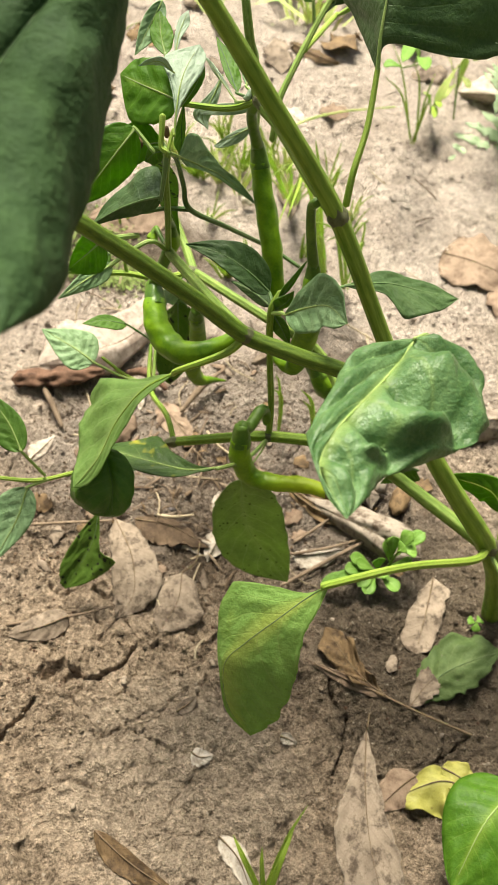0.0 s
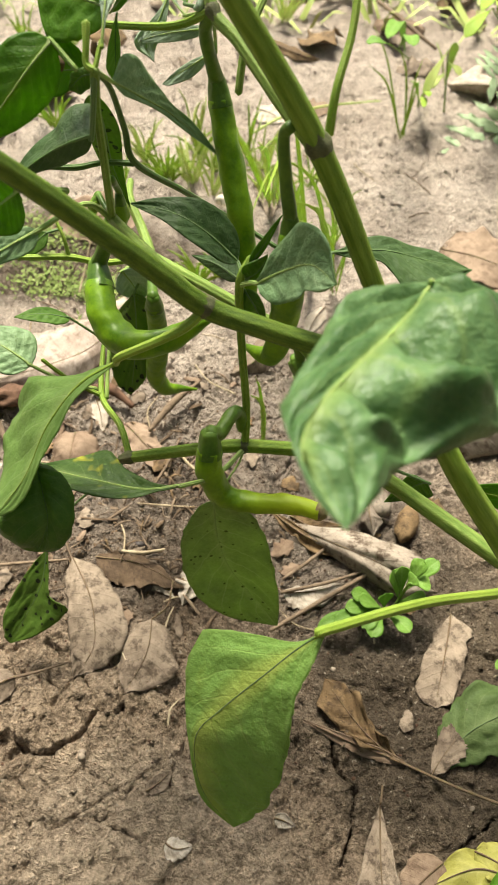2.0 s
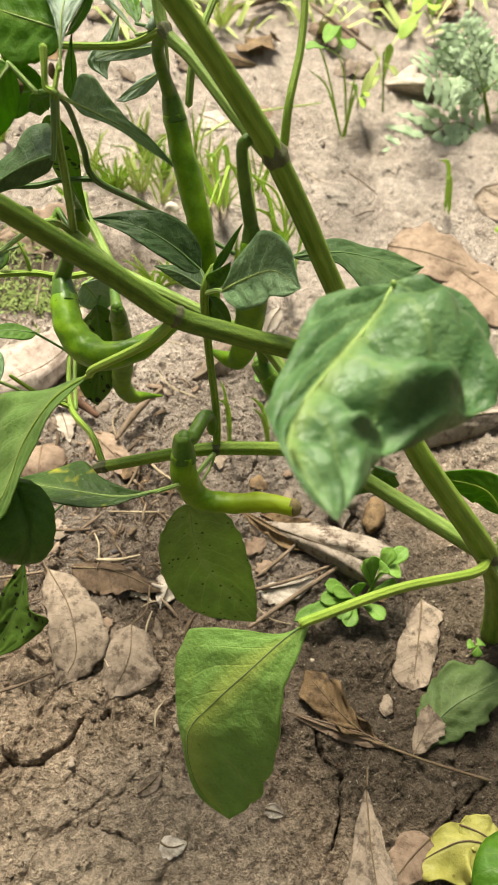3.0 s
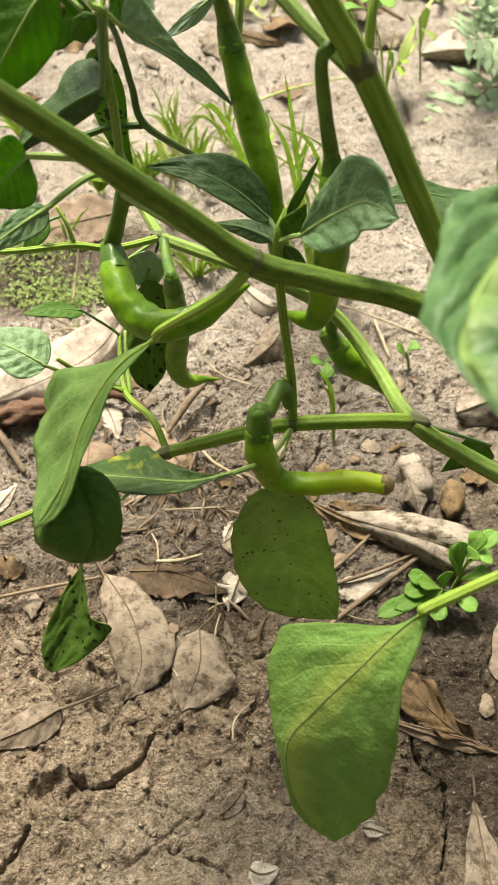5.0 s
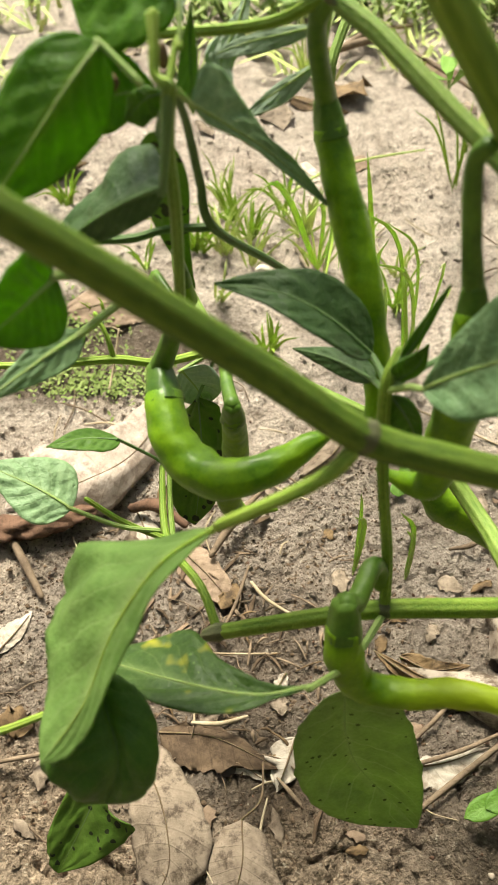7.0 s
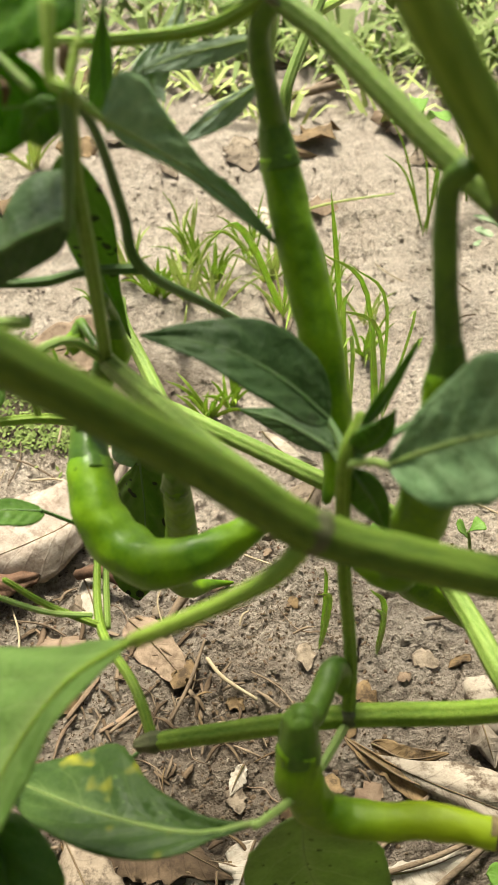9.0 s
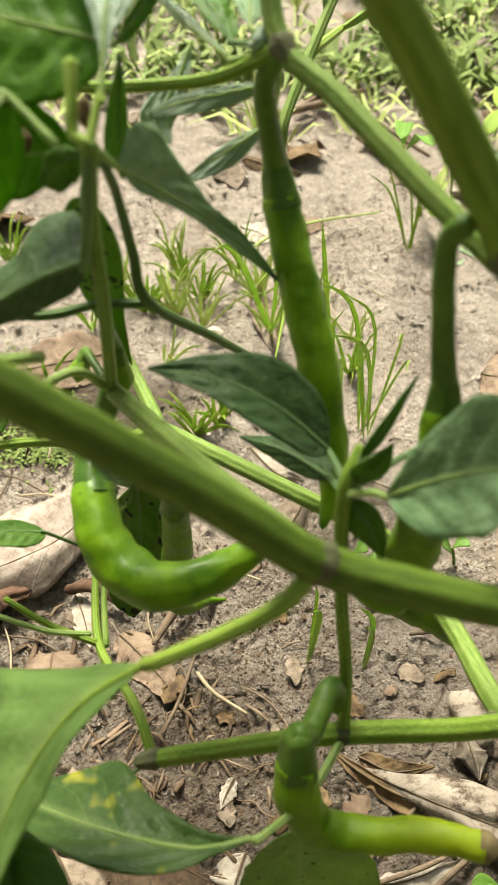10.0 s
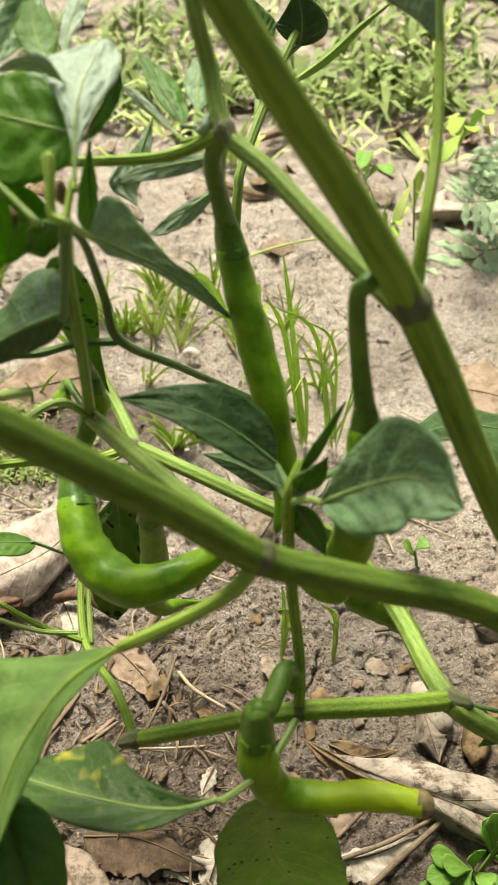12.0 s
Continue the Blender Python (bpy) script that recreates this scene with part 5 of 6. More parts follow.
# ---- fallen leaves and litter ----
def settle(bm, gap=0.001, share=8.0):
    """Lets a mesh sink until it rests on the soil, and lifts what would lie under it."""
    co = np.array([v.co[:] for v in bm.verts])
    h = height(co[:, 0], co[:, 1])
    z = co[:, 2] - np.percentile(co[:, 2] - h, share)
    z = np.maximum(z, h + gap)
    for v, zz in zip(bm.verts, z):
        v.co.z = zz
    return float(np.mean(z - co[:, 2]))


def dry_leaf(label, mat, mid, left, right, rib=0.0008, stalk=(), name="dry_leaf", vein=None, shaped=None, **shape):
    """A fallen leaf that lies on the soil, with its midrib and, where it still has one, its stalk."""
    t = thing(name, label, "dry leaf" if name == "dry_leaf" else "leaf", "fallen leaves on the soil")
    if not shaped:
        shape.setdefault("pucker", 0.0008)
    shape.setdefault("wave", 0.09)
    shape.setdefault("ragged", 0.15)
    shape.setdefault("thick", 0.0003)
    bm, c, nrm = (shaped or blade)(mid, left, right, **shape)
    settle(bm)
    bm.verts.ensure_lookup_table()
    n, row = len(c), nrm.shape[1]
    line = [bm.verts[i * row + row // 2].co.copy() + Vector((0, 0, 0.0003)) for i in range(0, n - 2, 3)]
    part("blade", bm, mat, t)
    part("midrib", tube(line, (rib * 0.8, rib * 0.55, rib * 0.2), 6, ribs=0), vein or VEIN_DRY, t)
    if stalk:
        pts = [Vector((x, y, max(z, floor_at(x, y) + rib))) for x, y, z in stalk]
        part("stalk", tube([*pts, line[0]], (rib * 1.2, rib), 6, ribs=0), vein or VEIN_DRY, t)
    return t


def rod(name, label, category, mat, pts, radii, group="sticks and straws on the soil", seg=7, **kw):
    """A stick or straw lying on the soil."""
    pts = [Vector((x, y, max(z, floor_at(x, y) + 0.6 * max(radii)))) for x, y, z in pts]
    return tagged(part(name, tube(pts, radii, seg, **kw), mat, None), label, category, group)


dry_leaf("tan fallen leaf with dark blotches", DRY_TAN, [(0.0101, 0.3603, 0.018), (0.0247, 0.3329, 0.022), (0.0309, 0.3115, 0.022), (0.0307, 0.2969, 0.018), (0.0204, 0.2827, 0.01)], [(0.0068, 0.3463, 0.014), (0.0108, 0.3278, 0.014), (0.015, 0.3036, 0.01)], [(0.0283, 0.3523, 0.018), (0.0448, 0.3284, 0.02), (0.0501, 0.3039, 0.02), (0.039, 0.2897, 0.014)], rib=0.0006, shaped=draped, seed=1.1, cup=0.08, quilt=0.04, wave=0.04)
dry_leaf("crumpled tan fallen leaf with its stalk", DRY_TAN, [(0.0648, 0.3181, 0.012), (0.0637, 0.2953, 0.014), (0.0523, 0.2733, 0.006)], [(0.0536, 0.3133, 0.01), (0.0486, 0.2997, 0.009), (0.0469, 0.2858, 0.006)], [(0.0758, 0.3096, 0.013), (0.0781, 0.2983, 0.013), (0.0835, 0.2849, 0.011), (0.0693, 0.2761, 0.008)], rib=0.0005, stalk=[(0.076, 0.344, 0.006), (0.074, 0.325, 0.010)], shaped=draped, seed=2.2, quilt=0.05, crinkle=0.12, wave=0.03, ragged=0.12)
dry_leaf("flat dark brown dead leaf on soil", HUMUS, [(0.024, 0.364, 0.006), (0.052, 0.360, 0.006), (0.084, 0.343, 0.006)], (0.053, 0.368, 0.005), (0.050, 0.342, 0.005), ragged=0.5, seed=3.3)
dry_leaf("torn beige leaf scrap in litter", DRY_PALE, [(0.053, 0.350, 0.008), (0.066, 0.346, 0.009), (0.077, 0.338, 0.008)], (0.066, 0.351, 0.008), (0.064, 0.343, 0.006), ragged=0.6, seed=4.4)
dry_leaf("bleached crumpled leaf scrap", DRY_PALE, [(0.093, 0.358, 0.014), (0.087, 0.343, 0.016), (0.082, 0.334, 0.008)], (0.078, 0.348, 0.010), (0.096, 0.346, 0.010), ragged=0.4, seed=5.5, wave=0.3)
dry_leaf("bleached scrap of a dead leaf", DRY_PALE, [(0.090, 0.392, 0.008), (0.086, 0.385, 0.008), (0.083, 0.378, 0.008)], (0.083, 0.387, 0.008), (0.090, 0.383, 0.006), ragged=0.5, seed=5.9)
dry_leaf("large mottled grey dead leaf rolled at its edge", DRY_MOTTLED, [(0.1502, 0.3952, 0.008), (0.1769, 0.3725, 0.022), (0.2038, 0.357, 0.026), (0.2431, 0.3404, 0.018)], [(0.1694, 0.3863, 0.018), (0.2019, 0.3775, 0.024), (0.2375, 0.36, 0.022)], [(0.1695, 0.3809, 0.006), (0.196, 0.3564, 0.008), (0.2258, 0.3377, 0.008)], rib=0.0006, shaped=draped, cup=0.25, crinkle=0.1, seed=6.6, ragged=0.1)
dry_leaf("narrow curled brown dead leaf", DRY_BROWN, [(0.139, 0.403, 0.008), (0.164, 0.379, 0.014), (0.190, 0.366, 0.018), (0.220, 0.347, 0.010)], (0.178, 0.377, 0.016), (0.178, 0.371, 0.006), cup=0.6, seed=7.7, wave=0.2)
dry_leaf("small brown curled leaf on soil", DRY_BROWN, [(0.152, 0.399, 0.006), (0.167, 0.390, 0.007), (0.187, 0.390, 0.010)], (0.171, 0.394, 0.010), (0.170, 0.385, 0.004), seed=8.8, wave=0.2)
dry_leaf("white torn half of a dead leaf", DRY_PALE, [(0.146, 0.340, 0.005), (0.164, 0.341, 0.006), (0.188, 0.348, 0.005)], (0.166, 0.346, 0.006), (0.162, 0.328, 0.003), ragged=0.4, seed=9.9)
dry_leaf("greyish tan dead leaf with a torn end", DRY_TAN, [(0.253, 0.329, 0.014), (0.245, 0.301, 0.014), (0.236, 0.270, 0.008)], [(0.242, 0.319, 0.012), (0.230, 0.297, 0.010), (0.223, 0.273, 0.008)], [(0.266, 0.319, 0.014), (0.261, 0.305, 0.014), (0.249, 0.273, 0.009)], ragged=0.3, seed=10.1)
dry_leaf("shrivelled brown leaf on a long stalk", DRY_BROWN, [(0.211, 0.237, 0.012), (0.191, 0.253, 0.016), (0.170, 0.284, 0.014)], [(0.194, 0.243, 0.012), (0.176, 0.251, 0.012), (0.164, 0.267, 0.010)], [(0.204, 0.249, 0.016), (0.195, 0.264, 0.018), (0.188, 0.282, 0.016)], stalk=[(0.267, 0.213, 0.004), (0.238, 0.223, 0.006)], seed=11.2, wave=0.45, cup=0.35, ragged=0.6, pucker=0.004)
dry_leaf("straw-coloured shrivelled leaf edge", DRY_RED, [(0.214, 0.237, 0.008), (0.185, 0.246, 0.012), (0.156, 0.259, 0.012)], (0.182, 0.251, 0.012), (0.182, 0.245, 0.006), seed=12.3, cup=0.5)
dry_leaf("long narrow tan dead leaf", DRY_TAN, [(0.1972, 0.2143, 0.008), (0.1942, 0.1762, 0.012), (0.1962, 0.1408, 0.012), (0.2069, 0.0974, 0.006)], [(0.1843, 0.1834, 0.008), (0.1765, 0.1563, 0.008), (0.1789, 0.1269, 0.006), (0.1925, 0.1054, 0.005)], [(0.2015, 0.1847, 0.014), (0.2079, 0.1533, 0.016), (0.2157, 0.1234, 0.012)], rib=0.0006, stalk=[(0.199, 0.223, 0.004), (0.197, 0.214, 0.006)], shaped=draped, seed=13.4, cup=-0.1)
dry_leaf("half-dead green leaf with a dried brown end", (LEAF_HALF, DRY_TAN), [(0.2315, 0.2337, 0.006), (0.2488, 0.2508, 0.016), (0.2681, 0.2604, 0.02), (0.2942, 0.2715, 0.016)], [(0.2368, 0.2569, 0.008), (0.2519, 0.2784, 0.014), (0.2778, 0.2825, 0.016)], [(0.2542, 0.2369, 0.012), (0.2772, 0.2487, 0.02)], rib=0.0005, name="fallen_green_leaf", vein=VEIN_DARK, shaped=draped, seed=14.5, quilt=0.08, wave=0.12, crinkle=0.12)
dry_leaf("dried brown end of a leaf", DRY_TAN, [(0.2273, 0.2297, 0.006), (0.2349, 0.2396, 0.01), (0.2454, 0.2513, 0.014)], [(0.232, 0.2467, 0.008), (0.2404, 0.2584, 0.01)], [(0.2371, 0.2328, 0.01), (0.2485, 0.2429, 0.014)], rib=0.0004, shaped=draped, ragged=0.3, seed=14.9)
dry_leaf("wilted yellow leaf on the soil", LEAF_WILT, [(0.263, 0.179, 0.014), (0.242, 0.182, 0.018), (0.213, 0.172, 0.008)], (0.241, 0.193, 0.012), (0.236, 0.162, 0.010), name="wilted_leaf", power=0.5, wave=0.4, seed=15.6, ragged=0.2)
dry_leaf("wilted yellow-green leaf on the soil", LEAF_WILT, [(0.245, 0.191, 0.016), (0.259, 0.184, 0.014), (0.273, 0.171, 0.010)], (0.263, 0.194, 0.012), (0.253, 0.175, 0.014), name="wilted_leaf", wave=0.3, seed=16.7)
dry_leaf("dull brown dead leaf under the yellow one", DRY_RED, [(0.228, 0.186, 0.008), (0.215, 0.176, 0.008), (0.203, 0.165, 0.005)], (0.208, 0.185, 0.006), (0.222, 0.167, 0.006), power=0.5, seed=17.8)
dry_leaf("dark brown pointed dead leaf", DRY_BROWN, [(0.027, 0.142, 0.010), (0.052, 0.125, 0.008), (0.089, 0.106, 0.006)], (0.050, 0.132, 0.010), (0.046, 0.118, 0.004), seed=18.9)
dry_leaf("bleached narrow dead leaf on soil", DRY_PALE, [(0.103, 0.144, 0.006), (0.116, 0.131, 0.008), (0.125, 0.111, 0.006)], (0.121, 0.136, 0.006), (0.110, 0.127, 0.005), seed=19.1)
dry_leaf("tan dead leaf half under the soil", DRY_TAN, [(-0.012, 0.279, 0.010), (-0.029, 0.270, 0.010), (-0.052, 0.264, 0.006)], (-0.030, 0.281, 0.010), (-0.029, 0.261, 0.004), power=0.6, seed=20.2)
dry_leaf("large bleached dead leaf arched over the soil", DRY_PATCHY, [(0.0256, 0.5962, 0.03), (0.0027, 0.5387, 0.04), (-0.0267, 0.5155, 0.042), (-0.0762, 0.5056, 0.03)], [(0.0125, 0.6101, 0.022), (-0.0078, 0.5827, 0.018), (-0.0403, 0.5712, 0.014), (-0.073, 0.554, 0.012)], [(0.0217, 0.5625, 0.022), (0.0003, 0.5157, 0.03), (-0.0206, 0.4994, 0.026), (-0.0464, 0.5004, 0.02)], rib=0.0006, shaped=draped, nu=44, cup=0.2, crinkle=0.1, wave=0.06, seed=21.3, ragged=0.06)
dry_leaf("bleached flap of a torn dead leaf", DRY_PALE, [(-0.069, 0.515, 0.010), (-0.030, 0.512, 0.016), (-0.000, 0.532, 0.014)], (-0.032, 0.525, 0.014), (-0.033, 0.513, 0.006), seed=22.4, wave=0.3)
dry_leaf("brownish pink dead leaf with a clear midrib", DRY_RED, [(-0.0031, 0.4657, 0.016), (-0.0031, 0.4433, 0.02), (-0.0041, 0.4319, 0.012)], [(-0.017, 0.4647, 0.01), (-0.0183, 0.4456, 0.01)], [(0.0094, 0.4653, 0.016), (0.0145, 0.45, 0.018), (0.0093, 0.4364, 0.012)], rib=0.0009, shaped=draped, seed=23.5, cup=0.2)
dry_leaf("reddish brown dead leaf among chips", DRY_RED, [(0.032, 0.476, 0.010), (0.048, 0.456, 0.012), (0.064, 0.436, 0.008)], (0.040, 0.448, 0.008), (0.059, 0.458, 0.012), power=0.5, seed=24.6)
dry_leaf("bleached leaf scrap among chips", DRY_PALE, [(0.005, 0.505, 0.008), (0.012, 0.486, 0.010), (0.016, 0.469, 0.006)], (0.004, 0.486, 0.006), (0.020, 0.487, 0.008), ragged=0.4, seed=25.7)
dry_leaf("curled tan dead leaf on soil", DRY_TAN, [(0.148, 0.570, 0.010), (0.130, 0.537, 0.014), (0.108, 0.526, 0.004)], (0.118, 0.547, 0.010), (0.147, 0.549, 0.006), power=0.6, cup=-0.4, seed=26.8, ragged=0.3)
dry_leaf("bleached curled leaf behind the stem", DRY_PALE, [(0.114, 0.617, 0.010), (0.130, 0.590, 0.012), (0.148, 0.589, 0.006)], (0.129, 0.605, 0.012), (0.124, 0.588, 0.004), seed=27.9)
dry_leaf("broad pale brown dead leaf", DRY_RED, [(0.292, 0.683, 0.008), (0.322, 0.666, 0.014), (0.367, 0.644, 0.010)], (0.337, 0.706, 0.012), (0.320, 0.634, 0.008), power=0.5, seed=28.1)
dry_leaf("long dead leaf with a ribbed back", DRY_MOTTLED, [(0.250, 0.460, 0.010), (0.294, 0.466, 0.020), (0.371, 0.477, 0.016)], (0.319, 0.492, 0.012), (0.301, 0.455, 0.010), power=0.6, cup=-0.4, seed=29.2, wave=0.15)
dry_leaf("brown dead leaf at the bed's edge", DRY_RED, [(0.349, 0.649, 0.008), (0.372, 0.610, 0.012), (0.392, 0.576, 0.008)], (0.386, 0.653, 0.008), (0.350, 0.581, 0.008), power=0.5, seed=30.3)
dry_leaf("tan dead leaf at the bed's edge", DRY_TAN, [(0.404, 0.772, 0.010), (0.427, 0.738, 0.012), (0.462, 0.709, 0.010)], (0.441, 0.783, 0.010), (0.414, 0.713, 0.008), power=0.5, seed=30.9)
dry_leaf("broad pinkish dead leaf standing on edge", DRY_RED, [(0.016, 0.721, 0.012), (-0.019, 0.706, 0.016), (-0.062, 0.699, 0.012)], (-0.025, 0.733, 0.022), (-0.021, 0.684, 0.006), power=0.5, seed=31.4)
dry_leaf("dark narrow dead leaf on bare soil", DRY_BROWN, [(0.135, 1.051, 0.008), (0.167, 1.021, 0.010), (0.199, 1.014, 0.005)], (0.167, 1.036, 0.010), (0.162, 1.016, 0.004), seed=32.5)
dry_leaf("bleached dead leaf on bare soil", DRY_PALE, [(0.126, 0.910, 0.008), (0.141, 0.898, 0.010), (0.157, 0.887, 0.006)], (0.144, 0.915, 0.010), (0.136, 0.885, 0.006), seed=33.6)
dry_leaf("bleached broad dead leaf on soil", DRY_PALE, [(0.337, 0.963, 0.015), (0.376, 0.947, 0.025), (0.437, 0.958, 0.015)], (0.390, 0.982, 0.020), (0.381, 0.953, 0.008), seed=34.7, cup=-0.4)
dry_leaf("curled dead leaf by the grass", DRY_TAN, [(0.366, 1.202, 0.012), (0.380, 1.147, 0.020), (0.429, 1.235, 0.012)], (0.394, 1.189, 0.020), (0.382, 1.160, 0.004), seed=35.8, cup=0.5)
dry_leaf("bleached dead leaf by the grass", DRY_PALE, [(0.350, 1.473, 0.010), (0.408, 1.427, 0.020), (0.482, 1.418, 0.010)], (0.429, 1.483, 0.020), (0.406, 1.410, 0.006), seed=36.9)
dry_leaf("pale curled dead leaf near grass", DRY_TAN, [(0.133, 0.807, 0.010), (0.140, 0.765, 0.014), (0.140, 0.721, 0.008)], (0.127, 0.761, 0.010), (0.151, 0.764, 0.012), seed=37.1)
dry_leaf("small bleached dead leaf on soil", DRY_PALE, [(0.185, 0.606, 0.008), (0.175, 0.585, 0.012), (0.168, 0.568, 0.006)], (0.168, 0.588, 0.010), (0.181, 0.583, 0.008), seed=38.2)
dry_leaf("small bleached dead leaf beside straws", DRY_PALE, [(-0.065, 0.410, 0.008), (-0.056, 0.421, 0.010), (-0.050, 0.436, 0.006)], (-0.063, 0.427, 0.008), (-0.052, 0.420, 0.008), seed=39.3)
dry_leaf("curled yellowish leaf scrap", DRY_PALE, [(0.140, 0.207, 0.004), (0.145, 0.205, 0.006), (0.151, 0.203, 0.003)], (0.146, 0.209, 0.006), (0.143, 0.202, 0.003), seed=40.4, cup=0.4)
dry_leaf("bleached leaf scrap on bare soil", DRY_PALE, [(0.082, 0.193, 0.003), (0.088, 0.190, 0.005), (0.096, 0.192, 0.003)], (0.089, 0.195, 0.004), (0.086, 0.184, 0.003), seed=41.5, power=0.5, ragged=0.4)
dry_leaf("grey leaf scrap on bare soil", DRY_TAN, [(0.070, 0.218, 0.003), (0.077, 0.223, 0.004), (0.082, 0.229, 0.003)], (0.072, 0.225, 0.003), (0.080, 0.219, 0.003), seed=42.6, power=0.5)
dry_leaf("brown leaf scrap beside the pods", DRY_BROWN, [(0.210, 0.352, 0.006), (0.225, 0.353, 0.008), (0.241, 0.340, 0.006)], (0.230, 0.359, 0.008), (0.224, 0.343, 0.004), seed=43.7)

# sticks, straws, bark
rod("stick", "thin brown stick beside a white leaf", "stick", TWIG, [(0.145, 0.339, 0.004), (0.172, 0.345, 0.006), (0.197, 0.354, 0.006)], (0.0011, 0.0012, 0.0009))
rod("stick", "brown stick lying slantwise", "stick", TWIG, [(0.138, 0.313, 0.004), (0.171, 0.334, 0.005), (0.206, 0.356, 0.006)], (0.0012, 0.0016, 0.0013))
rod("stick", "thin grey stick on the soil", "stick", TWIG, [(0.146, 0.349, 0.003), (0.162, 0.361, 0.004), (0.181, 0.378, 0.004)], (0.001, 0.0012, 0.001))
rod("twig", "bent brown twig on bare soil", "twig", TWIG, [(-0.054, 0.271, 0.004), (-0.031, 0.276, 0.004), (-0.007, 0.280, 0.006), (0.019, 0.290, 0.004)], (0.0013, 0.0012, 0.0010, 0.0006))
rod("twig", "long thin brown twig on soil", "twig", TWIG, [(-0.065, 0.348, 0.006), (-0.033, 0.352, 0.007), (0.007, 0.358, 0.005)], (0.0011, 0.0012, 0.0008))
rod("straw", "bleached bent straw on the soil", "straw", STRAW, [(0.074, 0.446, 0.006), (0.082, 0.434, 0.007), (0.098, 0.423, 0.004)], (0.0011, 0.0011, 0.0009))
rod("straw", "pale straw with a knot", "straw", STRAW, [(0.041, 0.366, 0.004), (0.055, 0.364, 0.006), (0.069, 0.368, 0.004)], (0.001, 0.0013, 0.0008))
rod("straw", "thin straw across the soil", "straw", STRAW, [(0.189, 0.581, 0.004), (0.220, 0.556, 0.006), (0.256, 0.530, 0.004)], (0.0008, 0.0008, 0.0006))
rod("straw", "thin straw across the soil", "straw", STRAW, [(0.211, 0.567, 0.004), (0.213, 0.540, 0.006), (0.215, 0.521, 0.004)], (0.0009, 0.0011, 0.0008))
rod("straw", "thin straw standing in litter", "straw", STRAW, [(-0.020, 0.611, 0.004), (-0.017, 0.626, 0.012), (-0.012, 0.645, 0.030)], (0.0008, 0.0008, 0.0007))
rod("straw", "thin curved dry grass stem", "straw", GRASS_PALE, [(0.124, 0.848, 0.010), (0.153, 0.871, 0.015), (0.195, 0.893, 0.015), (0.259, 0.924, 0.006)], (0.0013, 0.0014, 0.0012, 0.0008))
rod("twig", "forked root lying on the soil", "twig", TWIG, [(0.051, 0.465, 0.006), (0.063, 0.484, 0.009), (0.072, 0.496, 0.010), (0.084, 0.513, 0.006)], (0.0016, 0.0030, 0.0026, 0.0010))
rod("twig", "curved root on the soil", "twig", TWIG, [(0.191, 0.464, 0.004), (0.205, 0.465, 0.007), (0.215, 0.477, 0.006)], (0.0010, 0.0018, 0.0010))
rod("twig", "grey twig beside the litter", "twig", TWIG, [(0.056, 0.415, 0.004), (0.065, 0.433, 0.006), (0.073, 0.457, 0.006)], (0.0008, 0.0011, 0.0008))
rod("twig", "dark twig in the litter", "twig", TWIG, [(-0.069, 0.485, 0.006), (-0.057, 0.464, 0.008), (-0.045, 0.443, 0.004)], (0.0022, 0.0026, 0.0018))
rod("twig", "brown stick near the grass", "twig", TWIG, [(0.204, 1.157, 0.010), (0.242, 1.187, 0.014), (0.296, 1.211, 0.010)], (0.003, 0.0035, 0.002))
rod("twig", "bent dry stick on the soil", "twig", TWIG, [(0.266, 1.158, 0.012), (0.292, 1.085, 0.020), (0.331, 1.030, 0.012)], (0.002, 0.003, 0.002))
rod("twig", "thick dry stick near the grass", "twig", TWIG, [(0.166, 1.125, 0.014), (0.209, 1.148, 0.014), (0.253, 1.177, 0.012)], (0.004, 0.005, 0.004))
rod("bark_piece", "reddish brown piece of old bark", "bark", BARK, [(-0.089, 0.487, 0.008), (-0.052, 0.490, 0.010), (-0.021, 0.502, 0.007)], (0.0080, 0.0085, 0.0050), seg=20, lumps=0.5, ribs=0.22, flat=0.7, n=40)
rod("bark_piece", "dark piece of rotten wood", "bark", BARK, [(0.002, 0.503, 0.006), (0.019, 0.502, 0.008), (0.036, 0.489, 0.004)], (0.003, 0.0040, 0.002), seg=12, lumps=0.35, ribs=0.1)
chips = random.Random(5)
for k in range(44):
    x, y = chips.uniform(-0.02, 0.085), chips.uniform(0.375, 0.50)
    a, ln, r = chips.gauss(1.25, 0.6), chips.uniform(0.008, 0.026), chips.uniform(0.0005, 0.0016)
    p, d = Vector((x, y, 0)), Vector((math.cos(a), math.sin(a), 0))
    z = floor_at(x, y) + r * chips.uniform(0.3, 1.2)
    bend = Vector((-d.y, d.x, 0)) * chips.uniform(-0.1, 0.1) * ln
    rod("wood_chip", "splintered brown wood chip in the litter", "wood chip", (HUMUS, TWIG, HUMUS, CHIP)[k % 4], [(*(p - d * ln / 2).xy, z), (*(p + bend).xy, z + chips.uniform(-0.001, 0.002)), (*(p + d * ln / 2).xy, z)], (r * chips.uniform(0.2, 0.9), r, r * chips.uniform(0.1, 0.8)), "wood chips in the litter", seg=7, lumps=0.9, ribs=0.25, flat=chips.uniform(0.2, 0.5), blunt=True, seed=k * 3.1)
